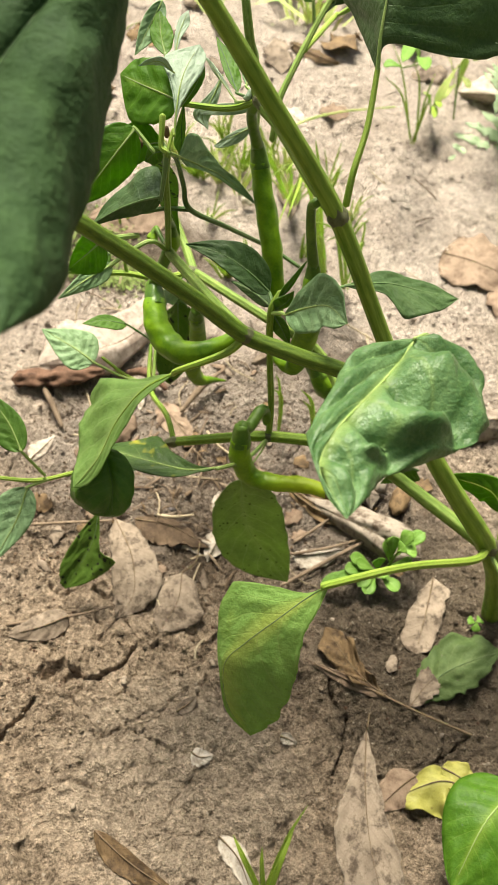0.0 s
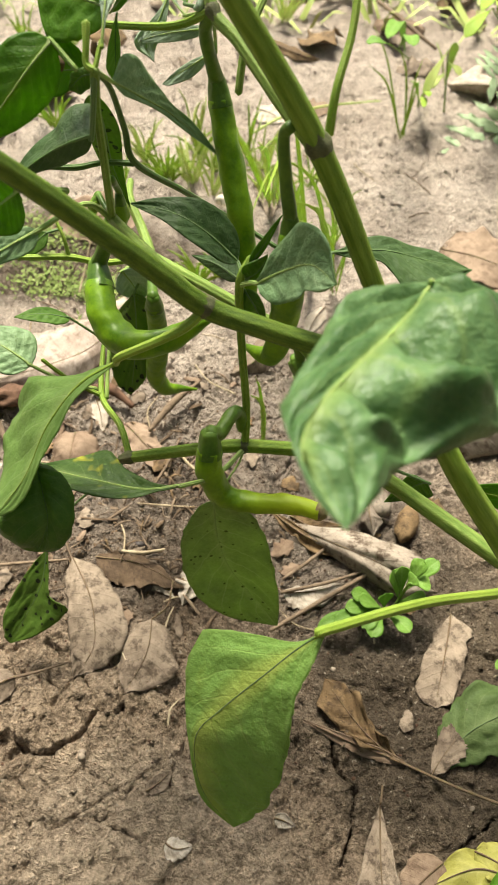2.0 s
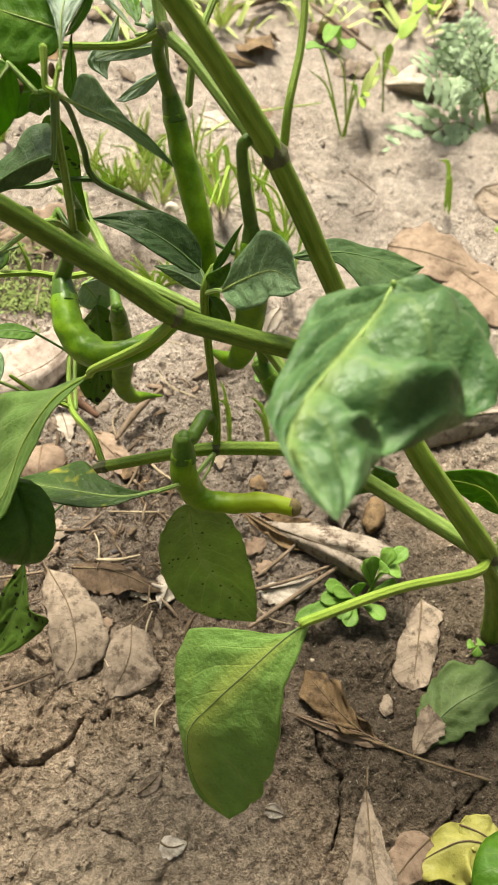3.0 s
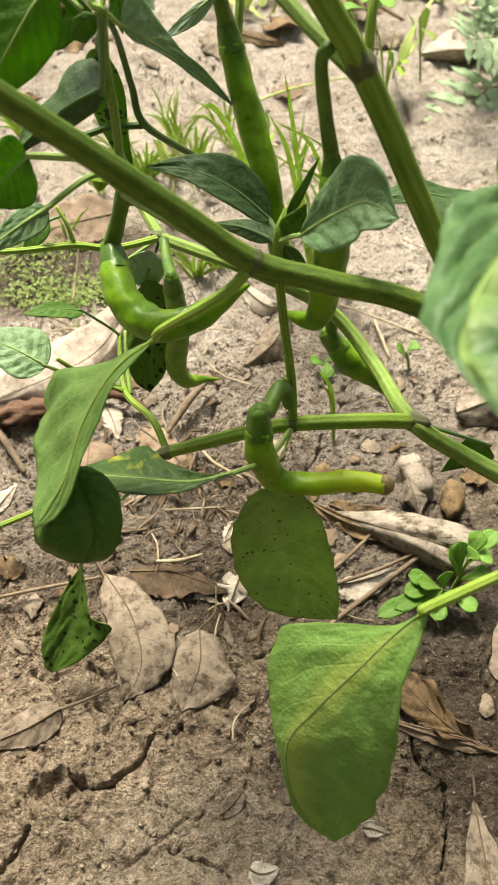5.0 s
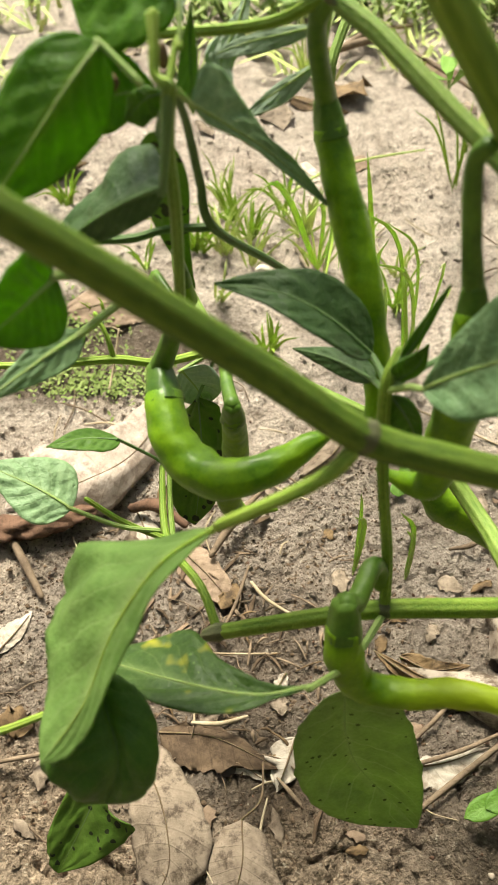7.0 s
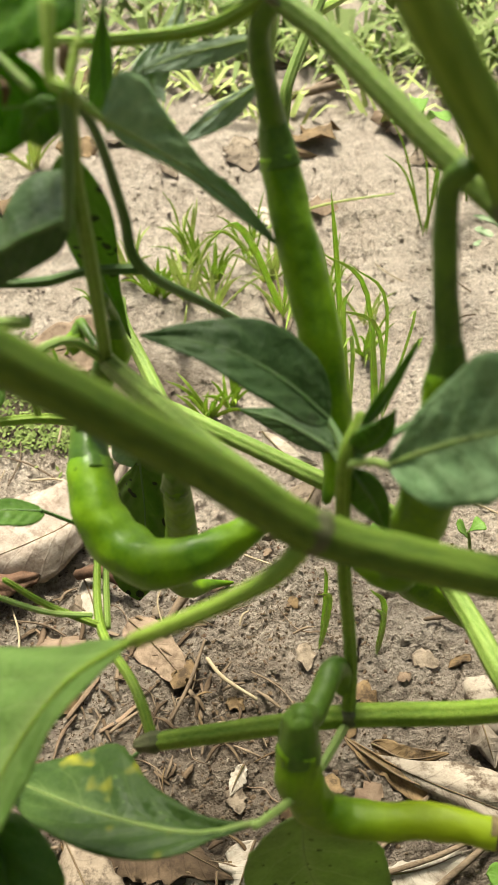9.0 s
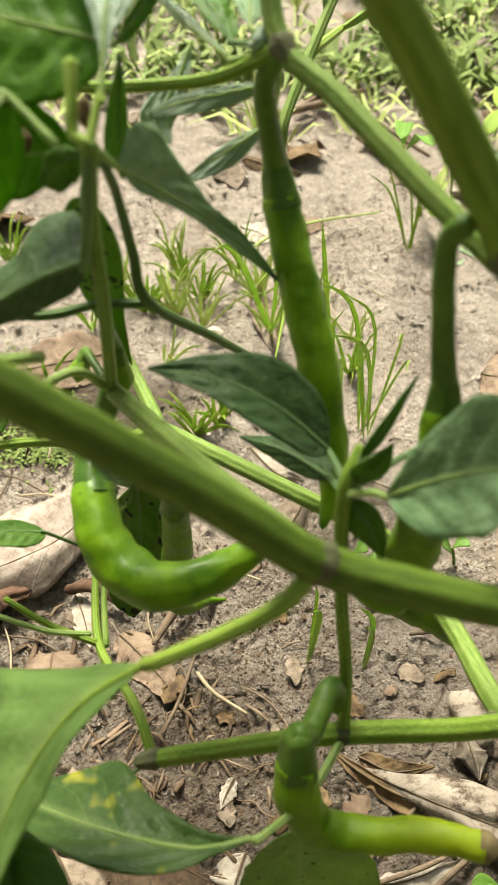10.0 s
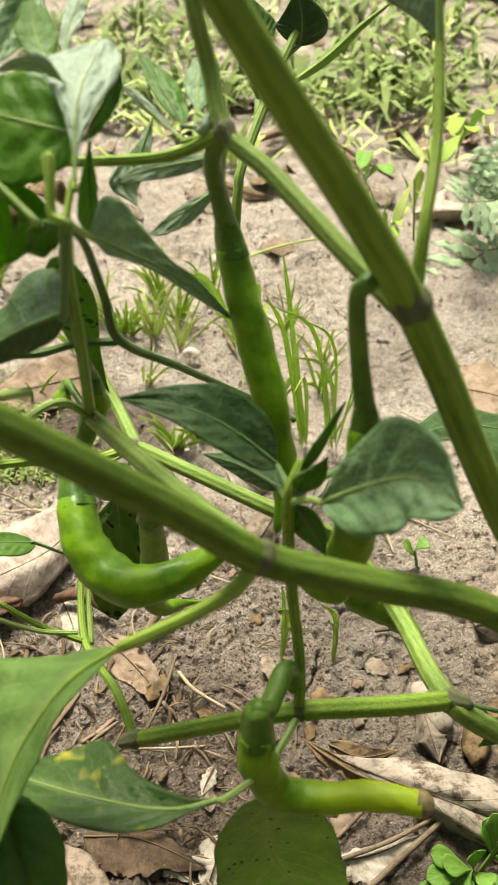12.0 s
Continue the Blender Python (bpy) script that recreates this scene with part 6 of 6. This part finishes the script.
for k in range(46):
    x, y = chips.uniform(-0.06, 0.30), chips.uniform(0.26, 0.85)
    a, ln, r = chips.uniform(0, 3.14), chips.uniform(0.010, 0.045), chips.uniform(0.0004, 0.0008)
    p, d = Vector((x, y, 0)), Vector((math.cos(a), math.sin(a), 0))
    bend = Vector((-d.y, d.x, 0)) * chips.uniform(-0.15, 0.15) * ln
    z = floor_at(x, y) + 0.002
    rod("straw", "short bit of bleached straw", "straw", STRAW if k % 3 else TWIG, [(*(p - d * ln / 2).xy, z), (*(p + bend).xy, z + 0.002), (*(p + d * ln / 2).xy, z)], (r, r, r * 0.7), "short straws on the soil", seg=5)

for k in range(80):
    x, y = chips.gauss(0.055, 0.045), chips.gauss(0.415, 0.05)
    a, ln, r = chips.uniform(0, 3.14), chips.uniform(0.006, 0.018), chips.uniform(0.0004, 0.0014)
    p, d = Vector((x, y, 0)), Vector((math.cos(a), math.sin(a), 0))
    bend = Vector((-d.y, d.x, 0)) * chips.uniform(-0.08, 0.08) * ln
    z = floor_at(x, y) + r * chips.uniform(0.5, 3.0)
    rod("splinter", "small splinter of dead wood", "splinter", (TWIG, HUMUS, HUMUS, TWIG, DRY_BROWN)[k % 5], [(*(p - d * ln / 2).xy, z), (*(p + bend).xy, z + 0.002), (*(p + d * ln / 2).xy, z)], (r * 0.6, r, r * 0.5), "splinters in the litter", seg=6, lumps=0.3, flat=0.6)
for k in range(16):
    x, y = chips.gauss(0.06, 0.05), chips.gauss(0.40, 0.05)
    line = [Vector((x, y, 0))]
    a = chips.uniform(0, 6.28)
    for _ in range(5):
        a += chips.uniform(-0.9, 0.9)
        line.append(line[-1] + Vector((math.cos(a), math.sin(a), 0)) * chips.uniform(0.006, 0.011))
    rod("rootlet", "thin dried rootlet in the litter", "rootlet", TWIG if k % 2 else CHIP, [(q.x, q.y, floor_at(q.x, q.y) + 0.002 + 0.002 * (i % 2)) for i, q in enumerate(line)], (0.0003, 0.0004, 0.0002), "rootlets in the litter", seg=5)


for k in range(130):
    x, y = (chips.uniform(-0.05, 0.13), chips.uniform(0.30, 0.53)) if k < 45 else (chips.uniform(0.10, 0.30), chips.uniform(0.22, 0.50)) if k < 70 else (chips.uniform(-0.25, 0.75), chips.uniform(0.85, 1.7))
    a, ln = chips.uniform(0, 6.28), chips.uniform(0.007, 0.02) if k < 70 else chips.uniform(0.025, 0.07)
    p, d = Vector((x, y, 0.004)), Vector((math.cos(a), math.sin(a), chips.uniform(-0.2, 0.2)))
    s = Vector((-d.y, d.x, chips.uniform(-0.5, 0.5))) * ln * chips.uniform(0.2, 0.45)
    bm, _, _ = blade([p - d * ln / 2, p + Vector((0, 0, ln * 0.1)), p + d * ln / 2], p + s, p - s, nu=8, ns=3, power=0.5, ragged=0.7, wave=0.3, thick=0.00025, seed=k * 1.37)
    settle(bm)
    tagged(part("leaf_scrap", bm, (DRY_TAN, DRY_BROWN, DRY_TAN, DRY_RED, DRY_BROWN)[k % 5], None), "small torn scrap of a dead leaf", "leaf scrap", "leaf scraps in the litter")


def lump(name, label, category, mat, p, size, seed, turn=0.0, group=""):
    """A worn stone, pod or seed on the soil."""
    bm = bmesh.new()
    bmesh.ops.create_icosphere(bm, subdivisions=3, radius=1.0)
    ca, sa = math.cos(turn), math.sin(turn)
    for v in bm.verts:
        q = v.co * (1 + 0.24 * noise.noise(v.co * 1.3 + Vector((seed, 0, 0))) + 0.13 * noise.noise(v.co * 5 + Vector((0, seed, 0))))
        x, y = q.x * size[0], q.y * size[1]
        v.co = Vector((p[0] + ca * x - sa * y, p[1] + sa * x + ca * y, q.z * size[2]))
    z = floor_at(p[0], p[1]) + size[2] * 0.6
    bmesh.ops.translate(bm, verts=bm.verts, vec=(0, 0, z))
    return tagged(part(name, bm, mat, None), label, category, group)


lump("seed", "dark glossy seed in the litter", "seed", SEED, (0.058, 0.345, 0.000), (0.0046, 0.0030, 0.0026), 1.0, 0.2)
lump("seed", "small dark seed beside litter", "seed", SEED, (0.051, 0.375, 0.000), (0.0034, 0.0030, 0.0026), 2.0, 0.4)
lump("dried_pod", "greyish brown dried seed pod", "pod", DRY_MOTTLED, (0.2111, 0.4123, 0), (0.0095, 0.0165, 0.0090), 3.0, 0.2, "dried pods")
lump("dried_pod", "brown dried seed pod on soil", "pod", DRY_BROWN, (0.2311, 0.3944, 0), (0.0075, 0.0150, 0.0062), 4.0, -0.3, "dried pods")
dry_leaf("dark brown curled dead leaf in litter", DRY_MOTTLED, [(0.205, 0.416, 0.010), (0.204, 0.395, 0.016), (0.207, 0.382, 0.008)], (0.198, 0.398, 0.006), (0.219, 0.401, 0.006), cup=-0.6, seed=44.8, ragged=0.4)
for tok, sz, sd in (((0.092, 0.253, 0.000), 0.0026, 5.0), ((0.032, 0.236, 0.000), 0.0028, 6.0), ((0.091, 0.255, 0.000), 0.0026, 7.0), ((0.032, 0.238, 0.000), 0.0030, 8.0), ((0.176, 0.291, 0.000), 0.0022, 9.0), ((0.249, 0.214, 0.000), 0.0022, 10.0), ((0.011, 0.156, 0.000), 0.0028, 10.5), ((0.291, 0.423, 0.000), 0.006, 10.8)):
    lump("pebble", "small pale pebble on dry soil", "pebble", STONE, tok, (sz * 0.75, sz * 0.65, sz * 0.5), sd, sd, "pebbles on the soil")

# snail shell
sx, sy, _ = (0.093, 0.740, 0.000)
sz = floor_at(sx, sy)
coil = []
for k in range(26):
    a, rr = k * 0.42, 0.0050 * 0.905 ** k
    coil.append((sx + rr * math.cos(a), sy + 0.3 * rr * math.sin(a) + 0.001 * k * 0.2, sz + 0.008 + rr * math.sin(a)))
tagged(part("snail_shell", tube(coil, [0.0046 * 0.905 ** k for k in range(26)], 12, n=60, ribs=0, lumps=0.02), SHELL, None), "small white empty snail shell on the soil", "snail shell")

# dark rotted crumbs and fine litter
scatter("litter_crumbs", 7000, (-0.07, 0.31, 0.16, 0.54), (0.0003, 0.0013), HUMUS, "dark rotted crumbs of leaves and wood", "litter", rng, 0.4)
scatter("litter_flakes", 1600, (-0.08, 0.22, 0.30, 0.66), (0.0003, 0.0012), BARK, "small flakes of dead plants", "litter", rng, 0.4)


# ---- weeds and grass ----
def grass_blade(base, tip, bend, width, mat, parent):
    """One folded grass blade from base to tip."""
    a, b = Vector(base), Vector(tip)
    m = a.lerp(b, 0.55) + Vector(bend)
    d = (b - a).normalized()
    s = d.cross(Vector((0.2, -1, 0.3))).normalized()
    bm, c, nrm = blade([a, m, b], m + s * width, m - s * width, nu=10, ns=2, peak=0.55, power=0.6, pucker=0.0, thick=0.0001, cup=0.3)
    return part("grass_blade", bm, mat, parent)


def grass_clump(label, base, tips, width=0.0016, mat=None, seed=0, group="grass tufts"):
    """A tuft of grass whose blades end near the given tips."""
    rr = random.Random(seed)
    x, y, _ = base
    z = floor_at(x, y) - 0.001
    t = thing("grass_tuft", label, "grass", group)
    for tip in tips:
        b = Vector((x + rr.uniform(-0.004, 0.004), y + rr.uniform(-0.004, 0.004), z))
        up = (Vector(tip) - b).length * 0.16
        grass_blade(b, tip, (rr.uniform(-0.3, 0.3) * up, rr.uniform(-0.3, 0.3) * up, up), width * rr.uniform(0.7, 1.3), mat or GRASS, t)
    return t


def wild_tuft(label, base, n, size, width, seed, mat=None):
    rr = random.Random(seed)
    x, y, _ = base
    z = floor_at(x, y)
    tips = []
    for k in range(n):
        a, lean, ln = rr.uniform(0, 6.28), rr.uniform(0.2, 0.9), size * rr.uniform(0.5, 1.1)
        tips.append((x + math.cos(a) * lean * ln, y + math.sin(a) * lean * ln, z + ln * (1 - 0.55 * lean)))
    return grass_clump(label, base, tips, width, mat, seed)


grass_clump("green grass tuft behind the chillies", (0.194, 0.627, 0.000), [(0.130, 0.533, 0.191), (0.144, 0.527, 0.187), (0.134, 0.515, 0.173), (0.173, 0.525, 0.159), (0.174, 0.507, 0.155), (0.157, 0.527, 0.159)], 0.0013, seed=1)
grass_clump("green grass tuft behind the chillies", (0.172, 0.632, 0.000), [(0.149, 0.538, 0.169), (0.143, 0.586, 0.190), (0.132, 0.570, 0.173), (0.140, 0.509, 0.153)], 0.0015, seed=2)
grass_clump("yellow-green grass tuft on dry soil", (0.143, 0.749, 0.000), [(0.081, 0.592, 0.160), (0.109, 0.581, 0.152), (0.122, 0.593, 0.151), (0.126, 0.546, 0.146), (0.115, 0.527, 0.139)], 0.0020, seed=3)
grass_clump("tall thin grass tuft on bare soil", (0.277, 0.864, 0.000), [(0.236, 0.902, 0.096), (0.234, 0.881, 0.067), (0.287, 0.886, 0.073), (0.260, 0.887, 0.085), (0.284, 0.873, 0.050)], 0.0012, seed=4)
grass_clump("single grass shoot on bare soil", (0.357, 0.735, 0.000), [(0.322, 0.690, 0.088), (0.328, 0.677, 0.078)], 0.0018, seed=5)
grass_clump("small grass shoot by the cracks", (0.132, 0.454, 0.000), [(0.123, 0.414, 0.124), (0.120, 0.407, 0.116)], 0.0013, seed=6)
grass_clump("small grass shoot by the cracks", (0.164, 0.451, 0.000), [(0.140, 0.407, 0.118), (0.142, 0.401, 0.113)], 0.0013, seed=7)
grass_clump("fresh grass shoot on bare soil", (0.133, 0.109, 0.000), [(0.156, 0.161, 0.020), (0.111, 0.142, 0.020), (0.128, 0.135, 0.030), (0.147, 0.146, 0.025)], 0.0018, seed=8)
for k, (px, n, size) in enumerate((((0.064, 0.776, 0.000), 7, 0.055), ((0.042, 0.784, 0.000), 6, 0.05), ((0.086, 0.800, 0.000), 6, 0.05), ((0.018, 0.806, 0.000), 5, 0.05), ((0.071, 0.828, -0.000), 6, 0.045), ((0.155, 0.668, 0.000), 4, 0.045),
                                   ((-0.087, 1.006, 0.000), 7, 0.07), ((-0.080, 0.869, 0.000), 6, 0.05), ((-0.131, 1.003, 0.000), 6, 0.06), ((0.160, 1.108, 0.000), 6, 0.08), ((0.093, 0.648, 0.000), 5, 0.035), ((0.079, 0.638, 0.000), 5, 0.04), ((0.133, 0.803, 0.000), 6, 0.06), ((0.197, 0.694, 0.000), 5, 0.05))):
    wild_tuft("low green grass tuft on dry soil", px, n * 2 + 2, size, 0.0011, 40 + k, GRASS if k % 3 else GRASS_PALE)

for k, (px, n, size) in enumerate((((0.0861, 0.758, 0), 9, 0.06), ((0.0349, 0.7914, 0), 8, 0.05), ((0.1399, 0.7514, 0), 10, 0.07), ((0.179, 0.7736, 0), 8, 0.06), ((0.059, 0.7145, 0), 7, 0.045), ((-0.0014, 0.7642, 0), 7, 0.05), ((0.2041, 0.7305, 0), 6, 0.045), ((0.1172, 0.8292, 0), 9, 0.07), ((0.0632, 0.8512, 0), 9, 0.06), ((-0.029, 0.697, 0), 6, 0.035))):
    wild_tuft("thin yellow-green grass tuft behind the plant", px, n, size, 0.0009, 80 + k, GRASS if k % 2 else GRASS_PALE)


# grass of the meadow behind
def meadow(name, count, area, size, seed, label, mat):
    rr = np.random.default_rng(seed)
    vs, fs = [], []
    x0, y0, x1, y1 = area
    for k in range(count):
        x, y = rr.uniform(x0, x1), y0 + (y1 - y0) * rr.random() ** 1.6
        if smooth_noise(np.array([x * 4.2]), np.array([y * 3.2]), seed)[0] < 0.05:
            continue
        z = float(height(np.array([x]), np.array([y]), False)[0])
        for j in range(7):
            a, lean, ln = rr.uniform(0, 6.28), rr.uniform(0.4, 1.7), size * rr.uniform(0.4, 1.4)
            d = np.array([math.cos(a), math.sin(a), 0])
            s = np.array([-d[1], d[0], 0]) * ln * rr.uniform(0.03, 0.10)
            p = np.array([x, y, z]) + d * rr.uniform(0, 0.03)
            m = p + d * lean * ln * 0.5 + (0, 0, ln * 0.45)
            e = p + d * lean * ln + (0, 0, ln * max(0.12, 0.9 - 0.55 * lean))
            i = len(vs)
            vs += [p - s, p + s, m + s, m - s, e]
            fs += [(i, i + 1, i + 2, i + 3), (i + 3, i + 2, i + 4)]
    me = bpy.data.meshes.new(name)
    me.from_pydata([tuple(v) for v in vs], [], fs)
    me.materials.append(mat)
    return tagged(new(name, me), label, "grass", kind="stuff")


meadow("meadow_grass", 1700, (-0.9, 1.25, 1.6, 3.4), 0.05, 3, "green grass behind the bed", MEADOW)
meadow("meadow_grass", 500, (-0.9, 1.1, 1.6, 3.4), 0.04, 4, "yellowish grass behind the bed", GRASS_PALE)
meadow("meadow_grass", 2200, (-5.0, 3.2, 5.5, 9.0), 0.12, 5, "taller grass at the garden's edge", MEADOW)


def round_leaf(parent, base, tip, width, mat):
    a, b = Vector(base), Vector(tip)
    m = a.lerp(b, 0.6) + Vector((0, 0, 0.1 * (b - a).length))
    s = (b - a).cross(Vector((0, 0, 1)))
    s = s.normalized() if s.length > 1e-5 else Vector((1, 0, 0))
    bm, c, nrm = blade([a, m, b], m + s * width, m - s * width, nu=12, ns=3, peak=2.1, power=0.6, pucker=0.0003, thick=0.00025, cup=0.15)
    return part("leaf", bm, mat, parent)


def seedling(label, base, tips, width, mat=None, stem_top=None, group="weed seedlings"):
    """A little weed: short stem and spoon-shaped leaves."""
    x, y, _ = base
    z = floor_at(x, y)
    t = thing("seedling", label, "weed", group)
    top = Vector(stem_top) if stem_top else Vector((x, y, z + 0.008))
    part("stem", tube([(x, y, z - 0.002), Vector((x, y, z)).lerp(top, 0.5), top], (0.0012, 0.001, 0.0008), 7), STEM_PALE, t)
    for k, tip in enumerate(tips):
        b = Vector((x, y, z + 0.003)).lerp(top, 0.3 + 0.7 * k / max(len(tips) - 1, 1))
        round_leaf(t, b, tip, width, mat or WEED)
    return t


seedling("fresh green weed with spoon-shaped leaves", (0.209, 0.329, 0.000), [(0.166, 0.312, 0.012), (0.176, 0.315, 0.014), (0.199, 0.308, 0.008), (0.223, 0.311, 0.010), (0.212, 0.318, 0.016), (0.187, 0.333, 0.018), (0.191, 0.327, 0.020), (0.183, 0.323, 0.016), (0.208, 0.332, 0.020), (0.194, 0.314, 0.008)], 0.0044)
seedling("fresh green weed shoot with small leaves", (0.215, 0.331, 0.000), [(0.231, 0.326, 0.026), (0.210, 0.339, 0.036), (0.216, 0.342, 0.036), (0.240, 0.348, 0.034), (0.229, 0.345, 0.040), (0.225, 0.336, 0.034), (0.234, 0.333, 0.030)], 0.0044, stem_top=(0.221, 0.334, 0.030))
seedling("small light green seedling with leaves", (0.168, 0.519, 0.000), [(0.156, 0.518, 0.010), (0.176, 0.521, 0.012), (0.167, 0.503, 0.006)], 0.0042, WEED)
seedling("small light green seedling with leaves", (0.229, 0.512, 0.000), [(0.217, 0.514, 0.022), (0.233, 0.514, 0.022)], 0.0042, WEED, stem_top=(0.224, 0.511, 0.018))
seedling("tiny green seedling on dark soil", (0.279, 0.292, 0.000), [(0.273, 0.294, 0.006), (0.283, 0.295, 0.006), (0.278, 0.286, 0.004)], 0.0028)
seedling("slender weed on bare soil", (0.330, 0.923, 0.000), [(0.304, 0.918, 0.073), (0.323, 0.919, 0.074), (0.300, 0.891, 0.039), (0.332, 0.901, 0.049), (0.295, 0.885, 0.035)], 0.0042, GRASS_PALE, stem_top=(0.316, 0.912, 0.069))
seedling("small weed growing in grass", (0.305, 1.038, 0.000), [(0.230, 0.780, 0.142), (0.252, 0.775, 0.139), (0.213, 0.779, 0.139)], 0.0055, WEED, stem_top=(0.232, 0.777, 0.139))
seedling("yellow-green weed at the bed's edge", (0.431, 1.118, 0.000), [(0.321, 0.848, 0.137), (0.355, 0.856, 0.150), (0.340, 0.848, 0.139), (0.304, 0.814, 0.129)], 0.0055, GRASS, stem_top=(0.331, 0.849, 0.139))
seedling("bright small weed by the grass", (0.300, 0.923, 0.000), [(0.279, 0.877, 0.053), (0.296, 0.866, 0.045), (0.291, 0.857, 0.038)], 0.0030, GRASS)


def frond(parent, rachis, width, mat, count=8):
    """A feathery leaf: a rachis with narrow toothed leaflets on both sides."""
    c = curve_points(rachis, count + 2)
    lf = part("frond", tube(rachis, (0.0010, 0.0007, 0.0003), 6), STEM_PALE, parent)
    for i in range(1, count + 2):
        t = (c[min(i + 1, count + 1)] - c[i - 1]).normalized()
        s = t.cross(Vector((0.1, -0.4, 1))).normalized()
        w = width * math.sin(math.pi * (0.12 + 0.8 * i / (count + 2))) ** 0.7
        for k in (-1, 1):
            tip = c[i] + s * k * w + t * w * 0.55 - Vector((0, 0, 0.12 * w))
            m = c[i].lerp(tip, 0.5) + Vector((0, 0, 0.05 * w))
            bm, _, _ = blade([c[i], m, tip], m + t * w * 0.22, m - t * w * 0.22, nu=14, ns=2, peak=0.7, power=0.7, pucker=0.0, thick=0.0002, ragged=1.1, seed=i * 1.3 + k, wave=0.2)
            part("leaflet", bm, mat, lf)
    return lf


fern = thing("feathery_weed", "pale green feathery-leaved weed on bare soil", "weed")
fbase = (0.402, 0.704, 0.000)
ftop = (0.431, 0.906, 0.030)
part("stem", tube([fbase, (0.455, 0.874, -0.042), (0.442, 0.900, 0.002), ftop], (0.0035, 0.003, 0.0025, 0.0015), 9), STEM, fern, "brownish green stem")
frond(fern, [(0.448, 0.875, -0.016), (0.399, 0.882, 0.008), (0.334, 0.840, -0.005)], 0.045, FERNY)
frond(fern, [(0.439, 0.901, 0.014), (0.411, 0.908, 0.042), (0.365, 0.894, 0.052)], 0.045, FERNY)
frond(fern, [ftop, (0.419, 0.921, 0.053), (0.401, 0.941, 0.079)], 0.042, FERNY)
frond(fern, [ftop, (0.459, 0.911, 0.050), (0.497, 0.905, 0.062)], 0.045, FERNY)
frond(fern, [(0.442, 0.895, 0.011), (0.471, 0.887, 0.020), (0.506, 0.858, 0.014)], 0.040, FERNY)


def ground_cover(name, count, area, seed, label):
    """Low tufted moss-like weeds, one object."""
    rr = np.random.default_rng(seed)
    vs, fs = [], []
    (ax, ay), (bx, by), wide = area
    for k in range(count):
        t = rr.random()
        x = ax + (bx - ax) * t + rr.normal(0, wide)
        y = ay + (by - ay) * t + rr.normal(0, wide)
        z = float(height(np.array([x]), np.array([y]))[0]) + rr.uniform(0, 0.007)
        a, ln = rr.uniform(0, 6.28), rr.uniform(0.0018, 0.0050)
        d = np.array([math.cos(a), math.sin(a), rr.uniform(0.1, 0.9)]) * ln
        s = np.array([-math.sin(a), math.cos(a), 0]) * ln * 0.28
        p = np.array([x, y, z])
        i = len(vs)
        vs += [p, p + d * 0.55 + s, p + d, p + d * 0.55 - s]
        fs += [(i, i + 1, i + 2, i + 3)]
    me = bpy.data.meshes.new(name)
    me.from_pydata([tuple(v) for v in vs], [], fs)
    me.materials.append(MEADOW)
    return tagged(new(name, me), label, "ground cover", kind="stuff")


p0, p1 = (-0.074, 0.637, 0.000), (0.016, 0.618, 0.000)
ground_cover("mossy_weeds", 1100, (p0[:2], p1[:2], 0.012), 6, "low moss-like green weeds")
p0, p1 = (-0.101, 0.702, 0.000), (-0.037, 0.682, -0.000)
ground_cover("mossy_weeds", 900, (p0[:2], p1[:2], 0.018), 7, "low moss-like green weeds")


def hedge(name, count, seed, label):
    """Unseen bushes added behind and beside the path to cut the low sky light: one object of many leaves."""
    rr = np.random.default_rng(seed)
    ang = rr.uniform(math.radians(165), math.radians(375), count)
    rad = 2.6 + 0.9 * rr.random(count) ** 0.7
    hgt = 3.1 * rr.random(count) ** 0.8 * (0.75 + 0.25 * np.sin(ang * 5 + 1))
    c = np.stack([0.1 + rad * np.cos(ang), 0.3 + rad * np.sin(ang), hgt], axis=1)
    d = rr.normal(size=(count, 3))
    d /= np.linalg.norm(d, axis=1, keepdims=True)
    e = np.cross(d, rr.normal(size=(count, 3)))
    e /= np.linalg.norm(e, axis=1, keepdims=True)
    ln = rr.uniform(0.09, 0.2, (count, 1))
    v = np.stack([c - d * ln, c + e * ln * 0.4, c + d * ln, c - e * ln * 0.4], axis=1).reshape(-1, 3)
    f = np.arange(count * 4).reshape(-1, 4)
    me = bpy.data.meshes.new(name)
    me.from_pydata(v.tolist(), [], f.tolist())
    me.materials.append(LEAF_GREY)
    return tagged(new(name, me), label, "hedge", kind="stuff")


hedge("hedge", 15000, 12, "unseen bushes added to block low sky light")
